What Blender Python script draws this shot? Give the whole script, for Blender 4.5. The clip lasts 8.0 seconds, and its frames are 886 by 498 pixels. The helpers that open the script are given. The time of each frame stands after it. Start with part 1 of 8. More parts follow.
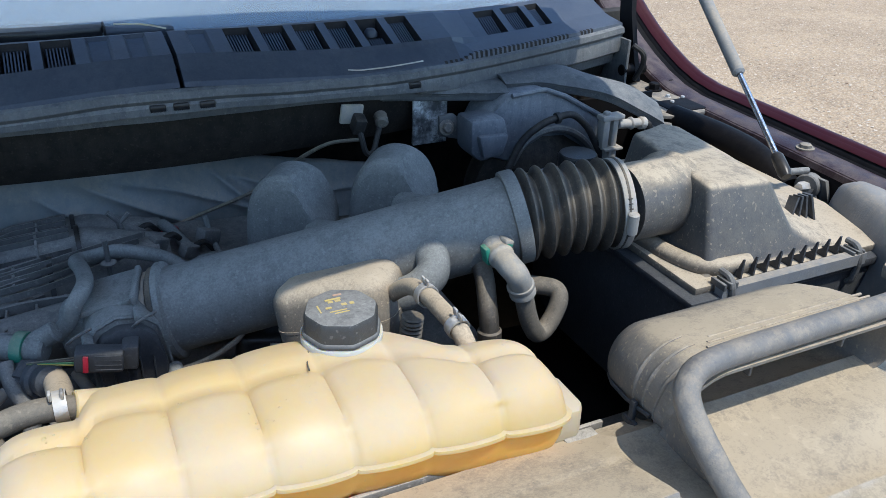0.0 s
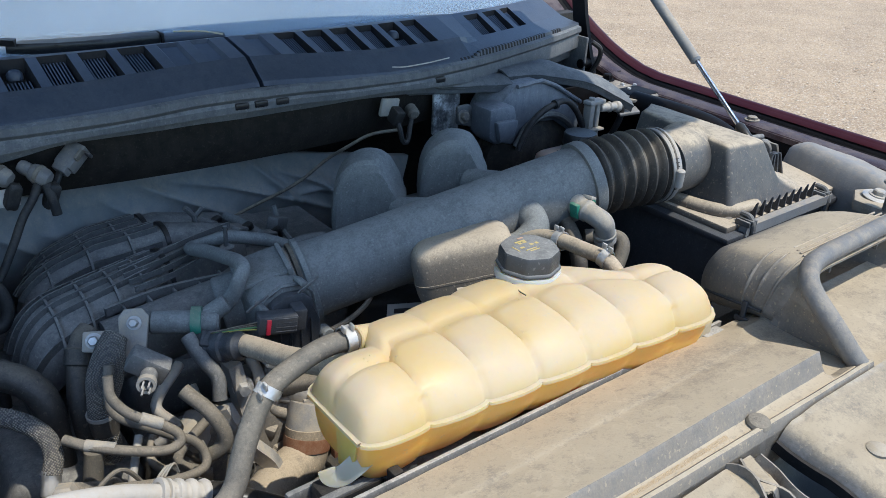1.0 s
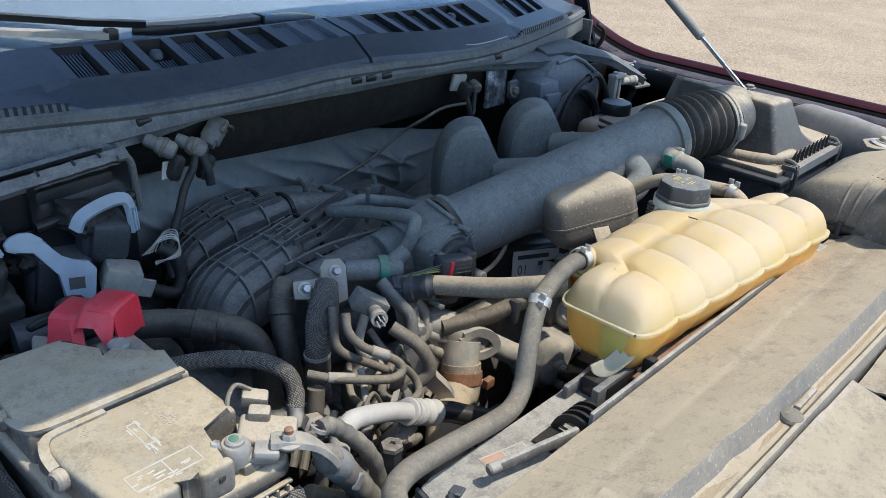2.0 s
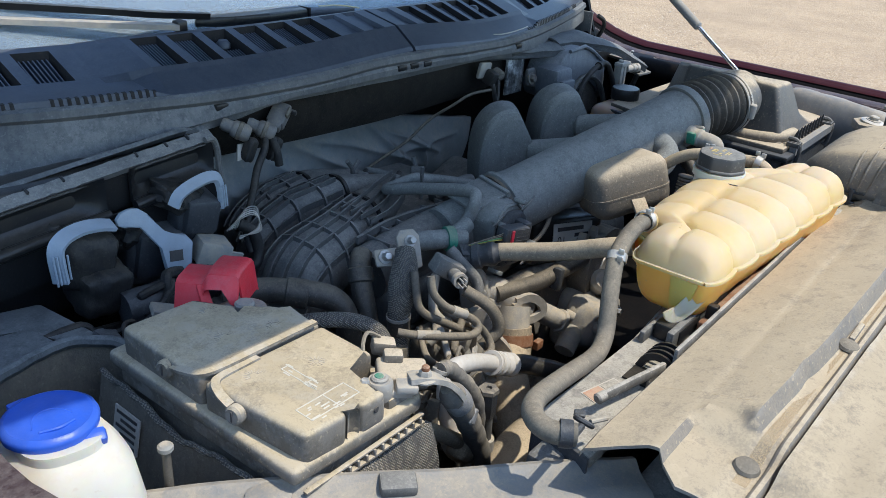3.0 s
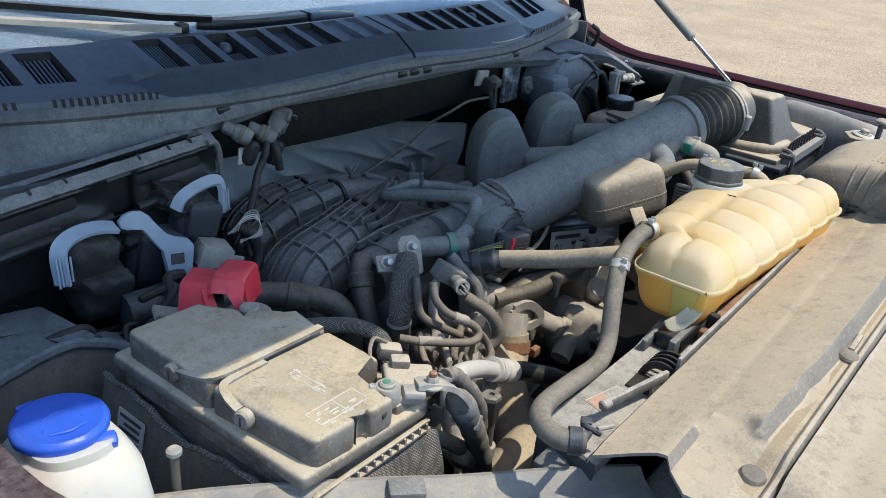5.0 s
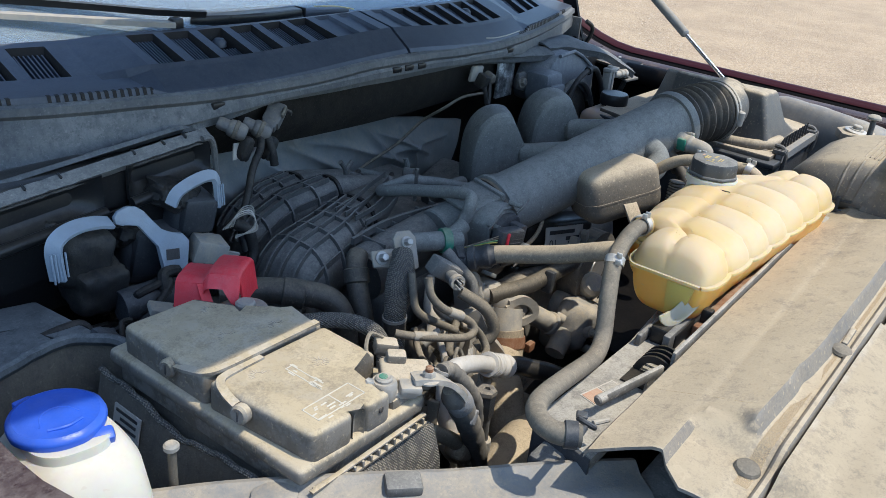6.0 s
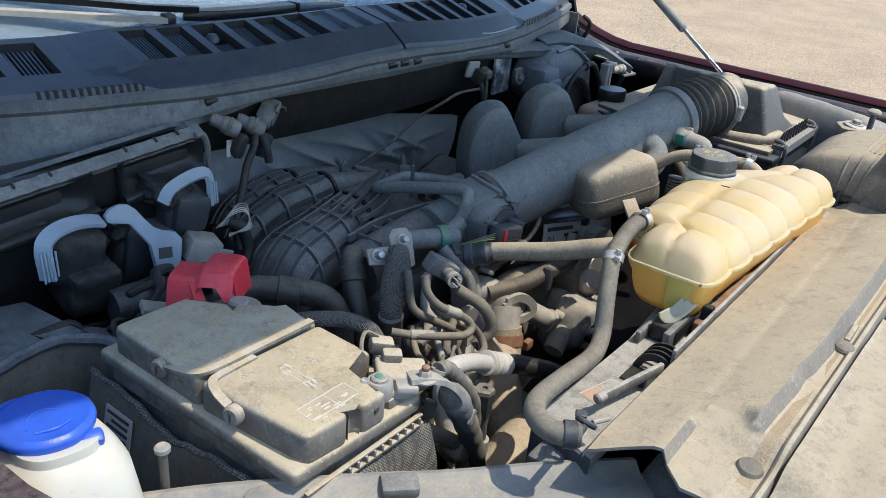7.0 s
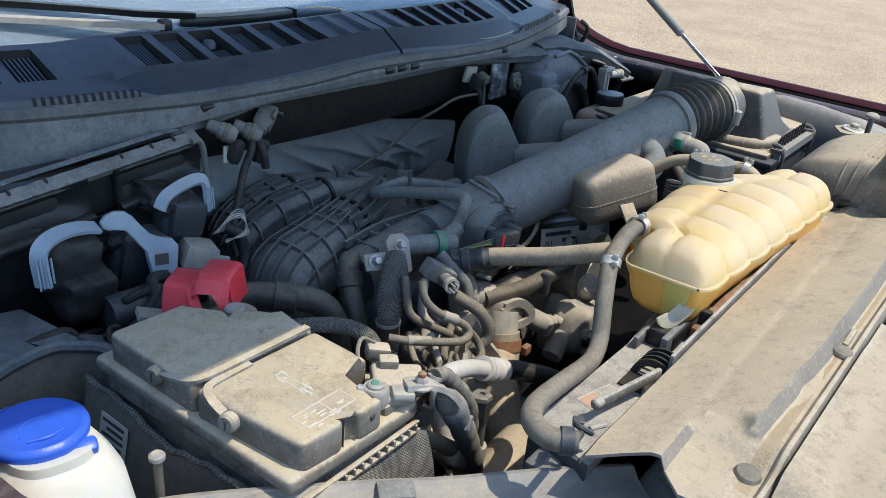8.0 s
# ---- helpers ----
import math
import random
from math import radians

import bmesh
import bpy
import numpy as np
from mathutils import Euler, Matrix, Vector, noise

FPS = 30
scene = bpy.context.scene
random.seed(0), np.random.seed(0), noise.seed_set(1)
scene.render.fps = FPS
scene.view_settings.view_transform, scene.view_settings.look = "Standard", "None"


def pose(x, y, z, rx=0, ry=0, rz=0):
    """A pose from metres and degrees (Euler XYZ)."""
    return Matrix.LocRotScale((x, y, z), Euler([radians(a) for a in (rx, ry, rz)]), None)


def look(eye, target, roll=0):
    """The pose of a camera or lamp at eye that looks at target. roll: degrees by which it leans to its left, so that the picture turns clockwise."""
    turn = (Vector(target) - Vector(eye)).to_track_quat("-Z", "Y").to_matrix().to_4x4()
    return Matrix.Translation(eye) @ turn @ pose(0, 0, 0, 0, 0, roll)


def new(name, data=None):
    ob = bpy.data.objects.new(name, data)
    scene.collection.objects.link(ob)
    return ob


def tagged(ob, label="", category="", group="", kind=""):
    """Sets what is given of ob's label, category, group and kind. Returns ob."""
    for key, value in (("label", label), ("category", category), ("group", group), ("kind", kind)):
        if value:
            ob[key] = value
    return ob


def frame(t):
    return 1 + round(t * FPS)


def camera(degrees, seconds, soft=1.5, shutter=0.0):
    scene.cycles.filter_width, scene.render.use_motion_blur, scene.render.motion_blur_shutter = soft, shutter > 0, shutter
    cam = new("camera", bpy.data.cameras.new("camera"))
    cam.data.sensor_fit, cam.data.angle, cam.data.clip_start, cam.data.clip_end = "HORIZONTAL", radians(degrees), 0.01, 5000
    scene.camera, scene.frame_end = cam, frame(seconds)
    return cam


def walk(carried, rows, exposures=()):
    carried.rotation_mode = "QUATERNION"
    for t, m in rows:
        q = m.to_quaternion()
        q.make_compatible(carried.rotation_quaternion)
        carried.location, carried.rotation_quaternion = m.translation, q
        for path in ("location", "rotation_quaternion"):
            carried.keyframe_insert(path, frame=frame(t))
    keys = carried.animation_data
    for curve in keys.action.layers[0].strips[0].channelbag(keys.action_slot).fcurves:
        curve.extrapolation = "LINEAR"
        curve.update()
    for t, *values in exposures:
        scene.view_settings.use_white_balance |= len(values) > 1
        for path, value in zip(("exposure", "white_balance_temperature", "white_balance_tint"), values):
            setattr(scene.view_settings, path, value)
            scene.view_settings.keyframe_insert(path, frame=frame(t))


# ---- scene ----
cam = camera(57.2, 8.0, soft=0.35)
PATH = [
    (0, (-0.003, 0.047, 1.608), (0.775, 1.636, 0.676), 1.7),
    (0.5, (-0.133, 0.065, 1.613), (0.832, 1.56, 0.698), 2.4),
    (1, (-0.352, 0.074, 1.613), (0.782, 1.459, 0.722), 3.1),
    (1.5, (-0.52, 0.114, 1.619), (0.751, 1.386, 0.743), 3.7),
    (2, (-0.686, 0.2, 1.586), (0.676, 1.378, 0.716), 4.0),
    (2.2, (-0.749, 0.232, 1.579), (0.636, 1.381, 0.706), 4.0),
    (3.5, (-0.852, 0.245, 1.586), (0.592, 1.327, 0.724), 4.5),
    (4, (-0.854, 0.252, 1.584), (0.595, 1.332, 0.728), 4.9),
    (4.5, (-0.858, 0.256, 1.584), (0.598, 1.329, 0.732), 5.2),
    (6, (-0.865, 0.259, 1.584), (0.606, 1.307, 0.724), 5.7),
    (6.5, (-0.861, 0.26, 1.583), (0.611, 1.303, 0.719), 5.6),
    (7, (-0.855, 0.264, 1.578), (0.617, 1.306, 0.714), 5.5),
    (7.5, (-0.852, 0.263, 1.577), (0.621, 1.307, 0.717), 5.4),
    (8, (-0.851, 0.263, 1.578), (0.624, 1.308, 0.725), 5.3),
]
walk(cam, [(t, look(eye, target, roll)) for t, eye, target, roll in PATH], exposures=[(0, 0.92, 5720, 5), (1.5, 0.95, 5830, 5), (3.5, 1.02, 6060, 5), (8, 1.02, 6060, 5)])

# ---- world, sun ----
SUN = Vector((0.18, -0.46, 1.0)).normalized()
world = bpy.data.worlds.new("world")
scene.world = world
world.use_nodes = True
wn = world.node_tree.nodes
sky = wn.new("ShaderNodeTexSky")
sky.sky_type, sky.sun_disc = "NISHITA", False
sky.sun_elevation = math.asin(SUN.z)
sky.sun_rotation = math.atan2(SUN.x, SUN.y)
sky.dust_density, sky.ozone_density = 0.6, 1.6
world.node_tree.links.new(sky.outputs[0], wn["Background"].inputs[0])
wn["Background"].inputs[1].default_value = 0.15
sun = new("sun", bpy.data.lights.new("sun", "SUN"))
sun.data.energy, sun.data.angle, sun.data.color = 2.15, radians(0.53), (1.0, 0.89, 0.75)
sun.matrix_world = look(SUN * 20, (0, 0, 0))


# ---- materials ----
def nodes_of(name):
    m = bpy.data.materials.new(name)
    m.use_nodes = True
    t = m.node_tree
    return m, t, t.nodes["Principled BSDF"]


def mk(t, kind, **inputs):
    n = t.nodes.new(kind)
    for k, v in inputs.items():
        n.inputs[k.replace("_", " ")].default_value = v
    return n


def noise_of(t, scale, detail=4.0, rough=0.6):
    geo = t.nodes.get("place") or t.nodes.new("ShaderNodeNewGeometry")
    geo.name = "place"
    n = mk(t, "ShaderNodeTexNoise", Scale=scale, Detail=detail, Roughness=rough)
    t.links.new(geo.outputs["Position"], n.inputs["Vector"])
    return n.outputs[0]


def remap(t, value, a, b, c=0.0, d=1.0):
    n = mk(t, "ShaderNodeMapRange")
    n.interpolation_type = "SMOOTHSTEP"
    for k, v in zip(("From Min", "From Max", "To Min", "To Max"), (a, b, c, d)):
        n.inputs[k].default_value = v
    t.links.new(value, n.inputs["Value"])
    return n.outputs[0]


def calc(t, op, a, b):
    n = t.nodes.new("ShaderNodeMath")
    n.operation, n.use_clamp = op, True
    for k, v in enumerate((a, b)):
        if isinstance(v, (int, float)):
            n.inputs[k].default_value = v
        else:
            t.links.new(v, n.inputs[k])
    return n.outputs[0]


def blend(t, fac, a, b):
    n = t.nodes.new("ShaderNodeMix")
    n.data_type = "RGBA"
    for k, v in ((0, fac), (6, a), (7, b)):
        if isinstance(v, (int, float)):
            n.inputs[k].default_value = v
        elif isinstance(v, tuple):
            n.inputs[k].default_value = (*v, 1)
        else:
            t.links.new(v, n.inputs[k])
    return n.outputs[2]


DUST = (0.49, 0.405, 0.29)


def dusty(name, base, dust=0.6, rough=0.55, metal=0.0, low=0.15, grain=260.0, bump=0.25, dustcol=DUST, vary=0.35, wipe=9.0, stain=0.0, edge=0.0, face=(-0.1, 0.9)):
    """A surface with road dust: thick where it faces up, thin elsewhere, in patches; and grain."""
    m, t, p = nodes_of(name)
    geo = t.nodes.new("ShaderNodeNewGeometry")
    geo.name = "place"
    sep = t.nodes.new("ShaderNodeSeparateXYZ")
    t.links.new(geo.outputs["Normal"], sep.inputs[0])
    up = remap(t, sep.outputs[2], face[0], face[1], low, 1.0)
    big = remap(t, noise_of(t, wipe, 5.0, 0.65), 0.32, 0.66, 1.0 - vary, 1.0 + vary * 0.4)
    fine = remap(t, noise_of(t, grain * 1.6, 3.0, 0.75), 0.34, 0.66, 0.80, 1.08)
    flake = remap(t, noise_of(t, 60.0, 6.0, 0.75), 0.36, 0.50, 1.0 - 0.75 * min(1.0, vary + 0.08), 1.0)
    chip = remap(t, noise_of(t, 130.0, 5.0, 0.85), 0.34, 0.41, 1.0 - 0.8 * min(1.0, vary + 0.1), 1.0)
    flake = calc(t, "MULTIPLY", flake, chip)
    tall = mk(t, "ShaderNodeMapping", Scale=(95.0, 95.0, 11.0))
    t.links.new(geo.outputs["Position"], tall.inputs["Vector"])
    run = mk(t, "ShaderNodeTexNoise", Scale=1.0, Detail=4.0, Roughness=0.7)
    t.links.new(tall.outputs[0], run.inputs["Vector"])
    flake = calc(t, "MULTIPLY", flake, remap(t, run.outputs[0], 0.36, 0.58, 1.0 - 0.55 * min(1.0, vary), 1.0))
    speck = remap(t, noise_of(t, 230.0, 2.0, 0.5), 0.62, 0.70, 0.0, 0.32)
    f = calc(t, "MULTIPLY", calc(t, "MULTIPLY", calc(t, "MULTIPLY", up, big), fine), flake)
    f = calc(t, "ADD", calc(t, "MULTIPLY", f, dust * 1.24), calc(t, "MULTIPLY", speck, dust))
    dark = tuple(c * 0.72 for c in base)
    under = blend(t, noise_of(t, 40.0, 4.0), dark, tuple(min(1, c * 1.25) for c in base))
    dcol = blend(t, noise_of(t, 14.0, 6.0, 0.7), tuple(c * 0.86 for c in dustcol), tuple(min(1, c * 1.12) for c in dustcol))
    if stain:
        n = noise_of(t, 19.0, 4.0, 0.6)
        ring = calc(t, "MULTIPLY", remap(t, n, 0.555, 0.575, 0.0, 1.0), remap(t, n, 0.575, 0.60, 1.0, 0.35))
        dcol = blend(t, calc(t, "MULTIPLY", ring, stain), dcol, tuple(min(1, c * 1.30) for c in dustcol))
        dcol = blend(t, remap(t, noise_of(t, 330.0, 2.0, 0.5), 0.66, 0.72, 0.0, 0.55 * stain), dcol, tuple(c * 0.45 for c in dustcol))
    col = blend(t, f, under, dcol)
    if edge:
        worn = calc(t, "MULTIPLY", remap(t, geo.outputs["Pointiness"], 0.52, 0.58, 0.0, edge), remap(t, noise_of(t, 45.0, 4.0, 0.7), 0.42, 0.58, 0.15, 1.0))
        col = blend(t, worn, col, (0.62, 0.60, 0.57))
    t.links.new(col, p.inputs["Base Color"])
    t.links.new(remap(t, f, 0.0, 0.6, rough, 0.92), p.inputs["Roughness"])
    if metal:
        t.links.new(remap(t, f, 0.0, 0.5, metal, 0.0), p.inputs["Metallic"])
    b = mk(t, "ShaderNodeBump", Strength=min(1.0, bump * 2.6), Distance=0.0012)
    t.links.new(calc(t, "ADD", calc(t, "MULTIPLY", noise_of(t, grain * 1.3, 3.0, 0.7), 0.6), calc(t, "MULTIPLY", noise_of(t, 70.0, 5.0, 0.7), 0.2)), b.inputs["Height"])
    t.links.new(b.outputs[0], p.inputs["Normal"])
    return m


M = {
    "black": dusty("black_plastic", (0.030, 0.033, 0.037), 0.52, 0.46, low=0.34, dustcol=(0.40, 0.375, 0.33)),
    "blackclean": dusty("black_plastic_clean", (0.012, 0.013, 0.015), 0.07, 0.28, wipe=14, bump=0.10),
    "tube": dusty("dusty_tube_plastic", (0.034, 0.036, 0.038), 0.80, 0.6, low=0.55, vary=0.2, dustcol=(0.275, 0.278, 0.258)),
    "lidbox": dusty("air_box_plastic", (0.045, 0.050, 0.056), 0.95, 0.5, low=0.14, vary=0.35, wipe=34, face=(0.5, 0.95)),
    "box": dusty("dusty_box_plastic", (0.032, 0.034, 0.038), 0.92, 0.5, low=0.25, vary=0.14, wipe=18, face=(0.1, 0.92)),
    "rubber": dusty("black_rubber", (0.013, 0.0135, 0.015), 0.34, 0.5, low=0.26, face=(0.2, 0.95)),
    "hose": dusty("dusty_rubber_hose", (0.042, 0.043, 0.041), 0.38, 0.7, low=0.45, vary=0.3),
    "tanhose": dusty("tan_dusted_hose", (0.07, 0.062, 0.052), 1.0, 0.8, low=0.5, vary=0.2, dustcol=(0.50, 0.40, 0.275)),
    "sheet": dusty("dusty_radiator_cover", (0.075, 0.08, 0.09), 1.0, 0.6, low=0.34, vary=0.24, wipe=11, stain=0.26, edge=0.12, face=(0.71, 0.955), dustcol=(0.45, 0.365, 0.249)),
    "shroud": dusty("dusty_shroud", (0.045, 0.045, 0.046), 0.88, 0.7, low=0.3, vary=0.3, wipe=14, dustcol=(0.44, 0.40, 0.335)),
    "cowl": dusty("cowl_plastic", (0.034, 0.042, 0.060), 0.10, 0.42, low=0.5, vary=0.5, dustcol=(0.33, 0.34, 0.35), bump=0.12),
    # near-black copy of the cowl plastic; shade of the openings is in its colour
    "cowldark": dusty("cowl_dark_plastic", (0.010, 0.010, 0.012), 0.06, 0.6),
    "seal": dusty("cowl_rubber_seal", (0.048, 0.053, 0.059), 0.40, 0.65, low=0.4, vary=0.6, wipe=6, dustcol=(0.38, 0.37, 0.34)),
    "shield": dusty("booster_shield_plastic", (0.075, 0.085, 0.10), 0.45, 0.5, low=0.35, vary=0.6, wipe=9, dustcol=(0.42, 0.42, 0.42)),
    "firewall": dusty("firewall_paint", (0.012, 0.011, 0.010), 0.10, 0.5, low=0.2, vary=0.7, wipe=30),
    "blanket": dusty("insulation_cloth", (0.165, 0.18, 0.185), 0.36, 0.42, low=0.4, vary=0.6, wipe=14),
    "engine": dusty("engine_casting", (0.10, 0.098, 0.095), 0.55, 0.6, 0.3, low=0.3, vary=0.5, wipe=30),
    "alloy": dusty("dusty_cast_alloy", (0.33, 0.32, 0.30), 0.72, 0.6, 0.5, low=0.35, vary=0.65, wipe=35),
    "steel": dusty("zinc_steel", (0.55, 0.54, 0.52), 0.35, 0.38, 0.9, low=0.3, vary=0.5, wipe=60),
    "alu": dusty("aluminium_pipe", (0.62, 0.61, 0.59), 0.42, 0.42, 0.75, low=0.7, vary=0.15, wipe=60),
    "dullsteel": dusty("dull_zinc_steel", (0.34, 0.335, 0.32), 0.55, 0.5, 0.55, low=0.35, vary=0.6, wipe=70),
    "chrome": dusty("polished_rod", (0.62, 0.63, 0.65), 0.05, 0.22, 1.0),
    "rust": dusty("rusty_steel", (0.22, 0.085, 0.035), 0.35, 0.85, 0.1, vary=0.6, wipe=80),
    "cap": dusty("cap_plastic", (0.036, 0.036, 0.036), 0.48, 0.42, low=0.06, dustcol=(0.40, 0.385, 0.35), face=(0.3, 0.95)),
    "battery": dusty("battery_case", (0.045, 0.045, 0.048), 1.0, 0.6, low=0.20, vary=0.22, wipe=24, stain=0.35, edge=0.22, dustcol=(0.46, 0.37, 0.238), face=(0.3, 0.85)),
    "sand": dusty("loose_sand", (0.52, 0.40, 0.25), 0.2, 0.95, vary=0.6, wipe=200),
    "felt": dusty("battery_wrap", (0.070, 0.066, 0.058), 0.35, 0.85, low=0.5, bump=0.7, vary=0.4),
    "red": dusty("red_plastic", (0.68, 0.016, 0.035), 0.16, 0.45, low=0.3, vary=0.6, wipe=25, dustcol=(0.5, 0.36, 0.33)),
    "redclip": dusty("red_clip_plastic", (0.42, 0.015, 0.04), 0.1, 0.45),
    "green": dusty("green_clip_plastic", (0.02, 0.20, 0.13), 0.35, 0.5, vary=0.6, wipe=60),
    "blue": dusty("blue_cap_plastic", (0.014, 0.085, 0.50), 0.05, 0.38, low=0.5, bump=0.1),
    "grey": dusty("grey_lever_plastic", (0.30, 0.36, 0.43), 0.18, 0.5, low=0.5),
    "greyblock": dusty("pale_connector_plastic", (0.26, 0.255, 0.235), 0.6, 0.7, low=0.4, wipe=60, vary=0.7),
    "tape": dusty("wire_tape", (0.011, 0.0115, 0.013), 0.09, 0.6, low=0.35, bump=0.8, grain=120, vary=0.6, wipe=30),
    "oldtape": dusty("old_cloth_tape", (0.10, 0.098, 0.094), 0.45, 0.75, low=0.4, bump=0.9, grain=110, vary=0.6, wipe=26),
    "paletape": dusty("silver_tape", (0.21, 0.22, 0.235), 0.35, 0.5, low=0.4, bump=0.4, vary=0.5, wipe=30),
    "wire": dusty("thin_wire", (0.02, 0.02, 0.02), 0.45, 0.6, low=0.4),
    "yellowwire": dusty("yellow_wire", (0.50, 0.42, 0.06), 0.3, 0.5),
    "greenwire": dusty("green_wire", (0.08, 0.30, 0.10), 0.3, 0.5),
    # near-black bay colour; the shade under the hood is put into it
    "inner": dusty("inner_bay_black", (0.005, 0.0045, 0.005), 0.012, 0.55, low=0.10, vary=0.8, wipe=10, bump=0.1),
    "label": dusty("printed_label", (0.52, 0.495, 0.455), 0.45, 0.6, low=0.6),
    "faded": dusty("faded_print", (0.60, 0.56, 0.47), 0.25, 0.8, low=0.2, vary=0.8, wipe=90),
    "ink": dusty("label_ink", (0.03, 0.03, 0.035), 0.2, 0.6),
    "yellow": dusty("yellow_print", (0.55, 0.40, 0.08), 0.45, 0.6, low=0.5, vary=0.6, wipe=120),
    "orange": dusty("orange_print", (0.50, 0.20, 0.12), 0.55, 0.7, low=0.6),
    "bulb": dusty("grey_bulb_seal", (0.12, 0.12, 0.122), 0.36, 0.5, low=0.35, vary=0.7, wipe=25),
    "hoodpad": dusty("hood_insulation_felt", (0.09, 0.095, 0.105), 0.1, 0.9),
    "frontpanel": dusty("dusty_front_panel", (0.08, 0.08, 0.082), 0.95, 0.6, low=0.15, vary=0.28, wipe=9, stain=0.25, edge=0.16, face=(0.5, 0.95), dustcol=(0.41, 0.332, 0.225)),
    "brace": dusty("brace_metal", (0.17, 0.18, 0.19), 0.50, 0.5, low=0.2, vary=0.5, wipe=14, face=(0.3, 0.98)),
    "fuselid": dusty("fuse_lid_plastic", (0.030, 0.034, 0.036), 0.36, 0.6, low=0.3, vary=0.45, wipe=12, dustcol=(0.36, 0.37, 0.36)),
    "fenderlip": dusty("dusty_maroon_edge", (0.028, 0.010, 0.011), 0.28, 0.4, low=0.15, vary=0.9, wipe=16, dustcol=(0.30, 0.25, 0.22)),
    "plug": dusty("plug_plastic", (0.022, 0.025, 0.031), 0.20, 0.42, low=0.3, dustcol=(0.36, 0.35, 0.33)),
    "scrape": dusty("scraped_paint", (0.03, 0.03, 0.032), 0.8, 0.6, low=0.95, vary=1.0, wipe=28, dustcol=(0.50, 0.50, 0.48)),
}

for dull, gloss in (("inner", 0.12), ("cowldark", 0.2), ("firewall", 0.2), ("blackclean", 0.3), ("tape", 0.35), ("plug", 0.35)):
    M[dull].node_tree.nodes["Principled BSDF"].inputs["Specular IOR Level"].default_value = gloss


def plastic_tank(name, col, deep, film=0.62, rough=0.42, milk=0.45, depth=0.018):
    """Milky polyethylene with dust and staining."""
    m, t, p = nodes_of(name)
    c = blend(t, remap(t, noise_of(t, 14.0, 5.0), 0.3, 0.7), col, deep)
    geo = t.nodes["place"]
    sep = t.nodes.new("ShaderNodeSeparateXYZ")
    t.links.new(geo.outputs["Normal"], sep.inputs[0])
    d = calc(t, "MULTIPLY", calc(t, "MULTIPLY", remap(t, sep.outputs[2], 0.1, 0.9, 0.05, film), remap(t, noise_of(t, 30.0, 6.0, 0.7), 0.3, 0.7, 0.45, 1.0)), remap(t, noise_of(t, 5.0, 3.0, 0.5), 0.40, 0.58, 0.45, 1.25))
    speck = remap(t, noise_of(t, 160.0, 2.0), 0.66, 0.72, 0.0, 0.25)
    t.links.new(blend(t, calc(t, "ADD", d, speck), c, (0.50, 0.415, 0.32)), p.inputs["Base Color"])
    p.inputs["Subsurface Weight"].default_value = milk
    p.inputs["Subsurface Radius"].default_value = (1.0, 0.6, 0.22)
    p.inputs["Subsurface Scale"].default_value = depth
    t.links.new(remap(t, d, 0.0, 0.6, rough, 0.75), p.inputs["Roughness"])
    b = mk(t, "ShaderNodeBump", Strength=0.2, Distance=0.001)
    t.links.new(noise_of(t, 55.0, 5.0, 0.7), b.inputs["Height"])
    t.links.new(b.outputs[0], p.inputs["Normal"])
    return m


M["tank"] = plastic_tank("yellowed_tank_plastic", (0.61, 0.465, 0.265), (0.62, 0.435, 0.165), 0.60, 0.38)
M["tanklow"] = plastic_tank("amber_tank_plastic", (0.90, 0.47, 0.10), (0.88, 0.41, 0.06), 0.2, 0.35, 0.8, 0.03)
M["milky"] = plastic_tank("milky_tank_plastic", (0.60, 0.585, 0.52), (0.63, 0.61, 0.54))
M["strap"] = plastic_tank("pale_strap_plastic", (0.52, 0.45, 0.32), (0.50, 0.42, 0.29))
M["brownfluid"] = plastic_tank("brown_tank_plastic", (0.47, 0.33, 0.25), (0.40, 0.27, 0.20))


def paint(name, col):
    m, t, p = nodes_of(name)
    c = blend(t, remap(t, noise_of(t, 12.0, 6.0, 0.7), 0.4, 0.75, 0.0, 0.12), col, (0.14, 0.075, 0.055))
    t.links.new(c, p.inputs["Base Color"])
    p.inputs["Roughness"].default_value = 0.42
    p.inputs["Specular IOR Level"].default_value = 0.28
    p.inputs["Coat Weight"].default_value = 0.08
    p.inputs["Coat Roughness"].default_value = 0.12
    return m


M["maroon"] = paint("maroon_paint", (0.042, 0.0026, 0.003))


def glass():
    """Clear pane under a thin even dust film, sky reflection painted into its blue."""
    m, t, p = nodes_of("windshield_glass")
    p.inputs["Base Color"].default_value = (0.75, 0.83, 0.85, 1)
    p.inputs["Roughness"].default_value = 0.02
    p.inputs["IOR"].default_value = 1.52
    p.inputs["Transmission Weight"].default_value = 1.0
    film = mk(t, "ShaderNodeBsdfDiffuse", Roughness=0.5)
    film.inputs["Color"].default_value = (0.62, 0.72, 0.80, 1)
    mix = t.nodes.new("ShaderNodeMixShader")
    t.links.new(remap(t, noise_of(t, 2.5, 3.0, 0.5), 0.3, 0.7, 0.20, 0.27), mix.inputs[0])
    t.links.new(p.outputs[0], mix.inputs[1])
    t.links.new(film.outputs[0], mix.inputs[2])
    t.links.new(mix.outputs[0], t.nodes["Material Output"].inputs["Surface"])
    return m


M["glass"] = glass()


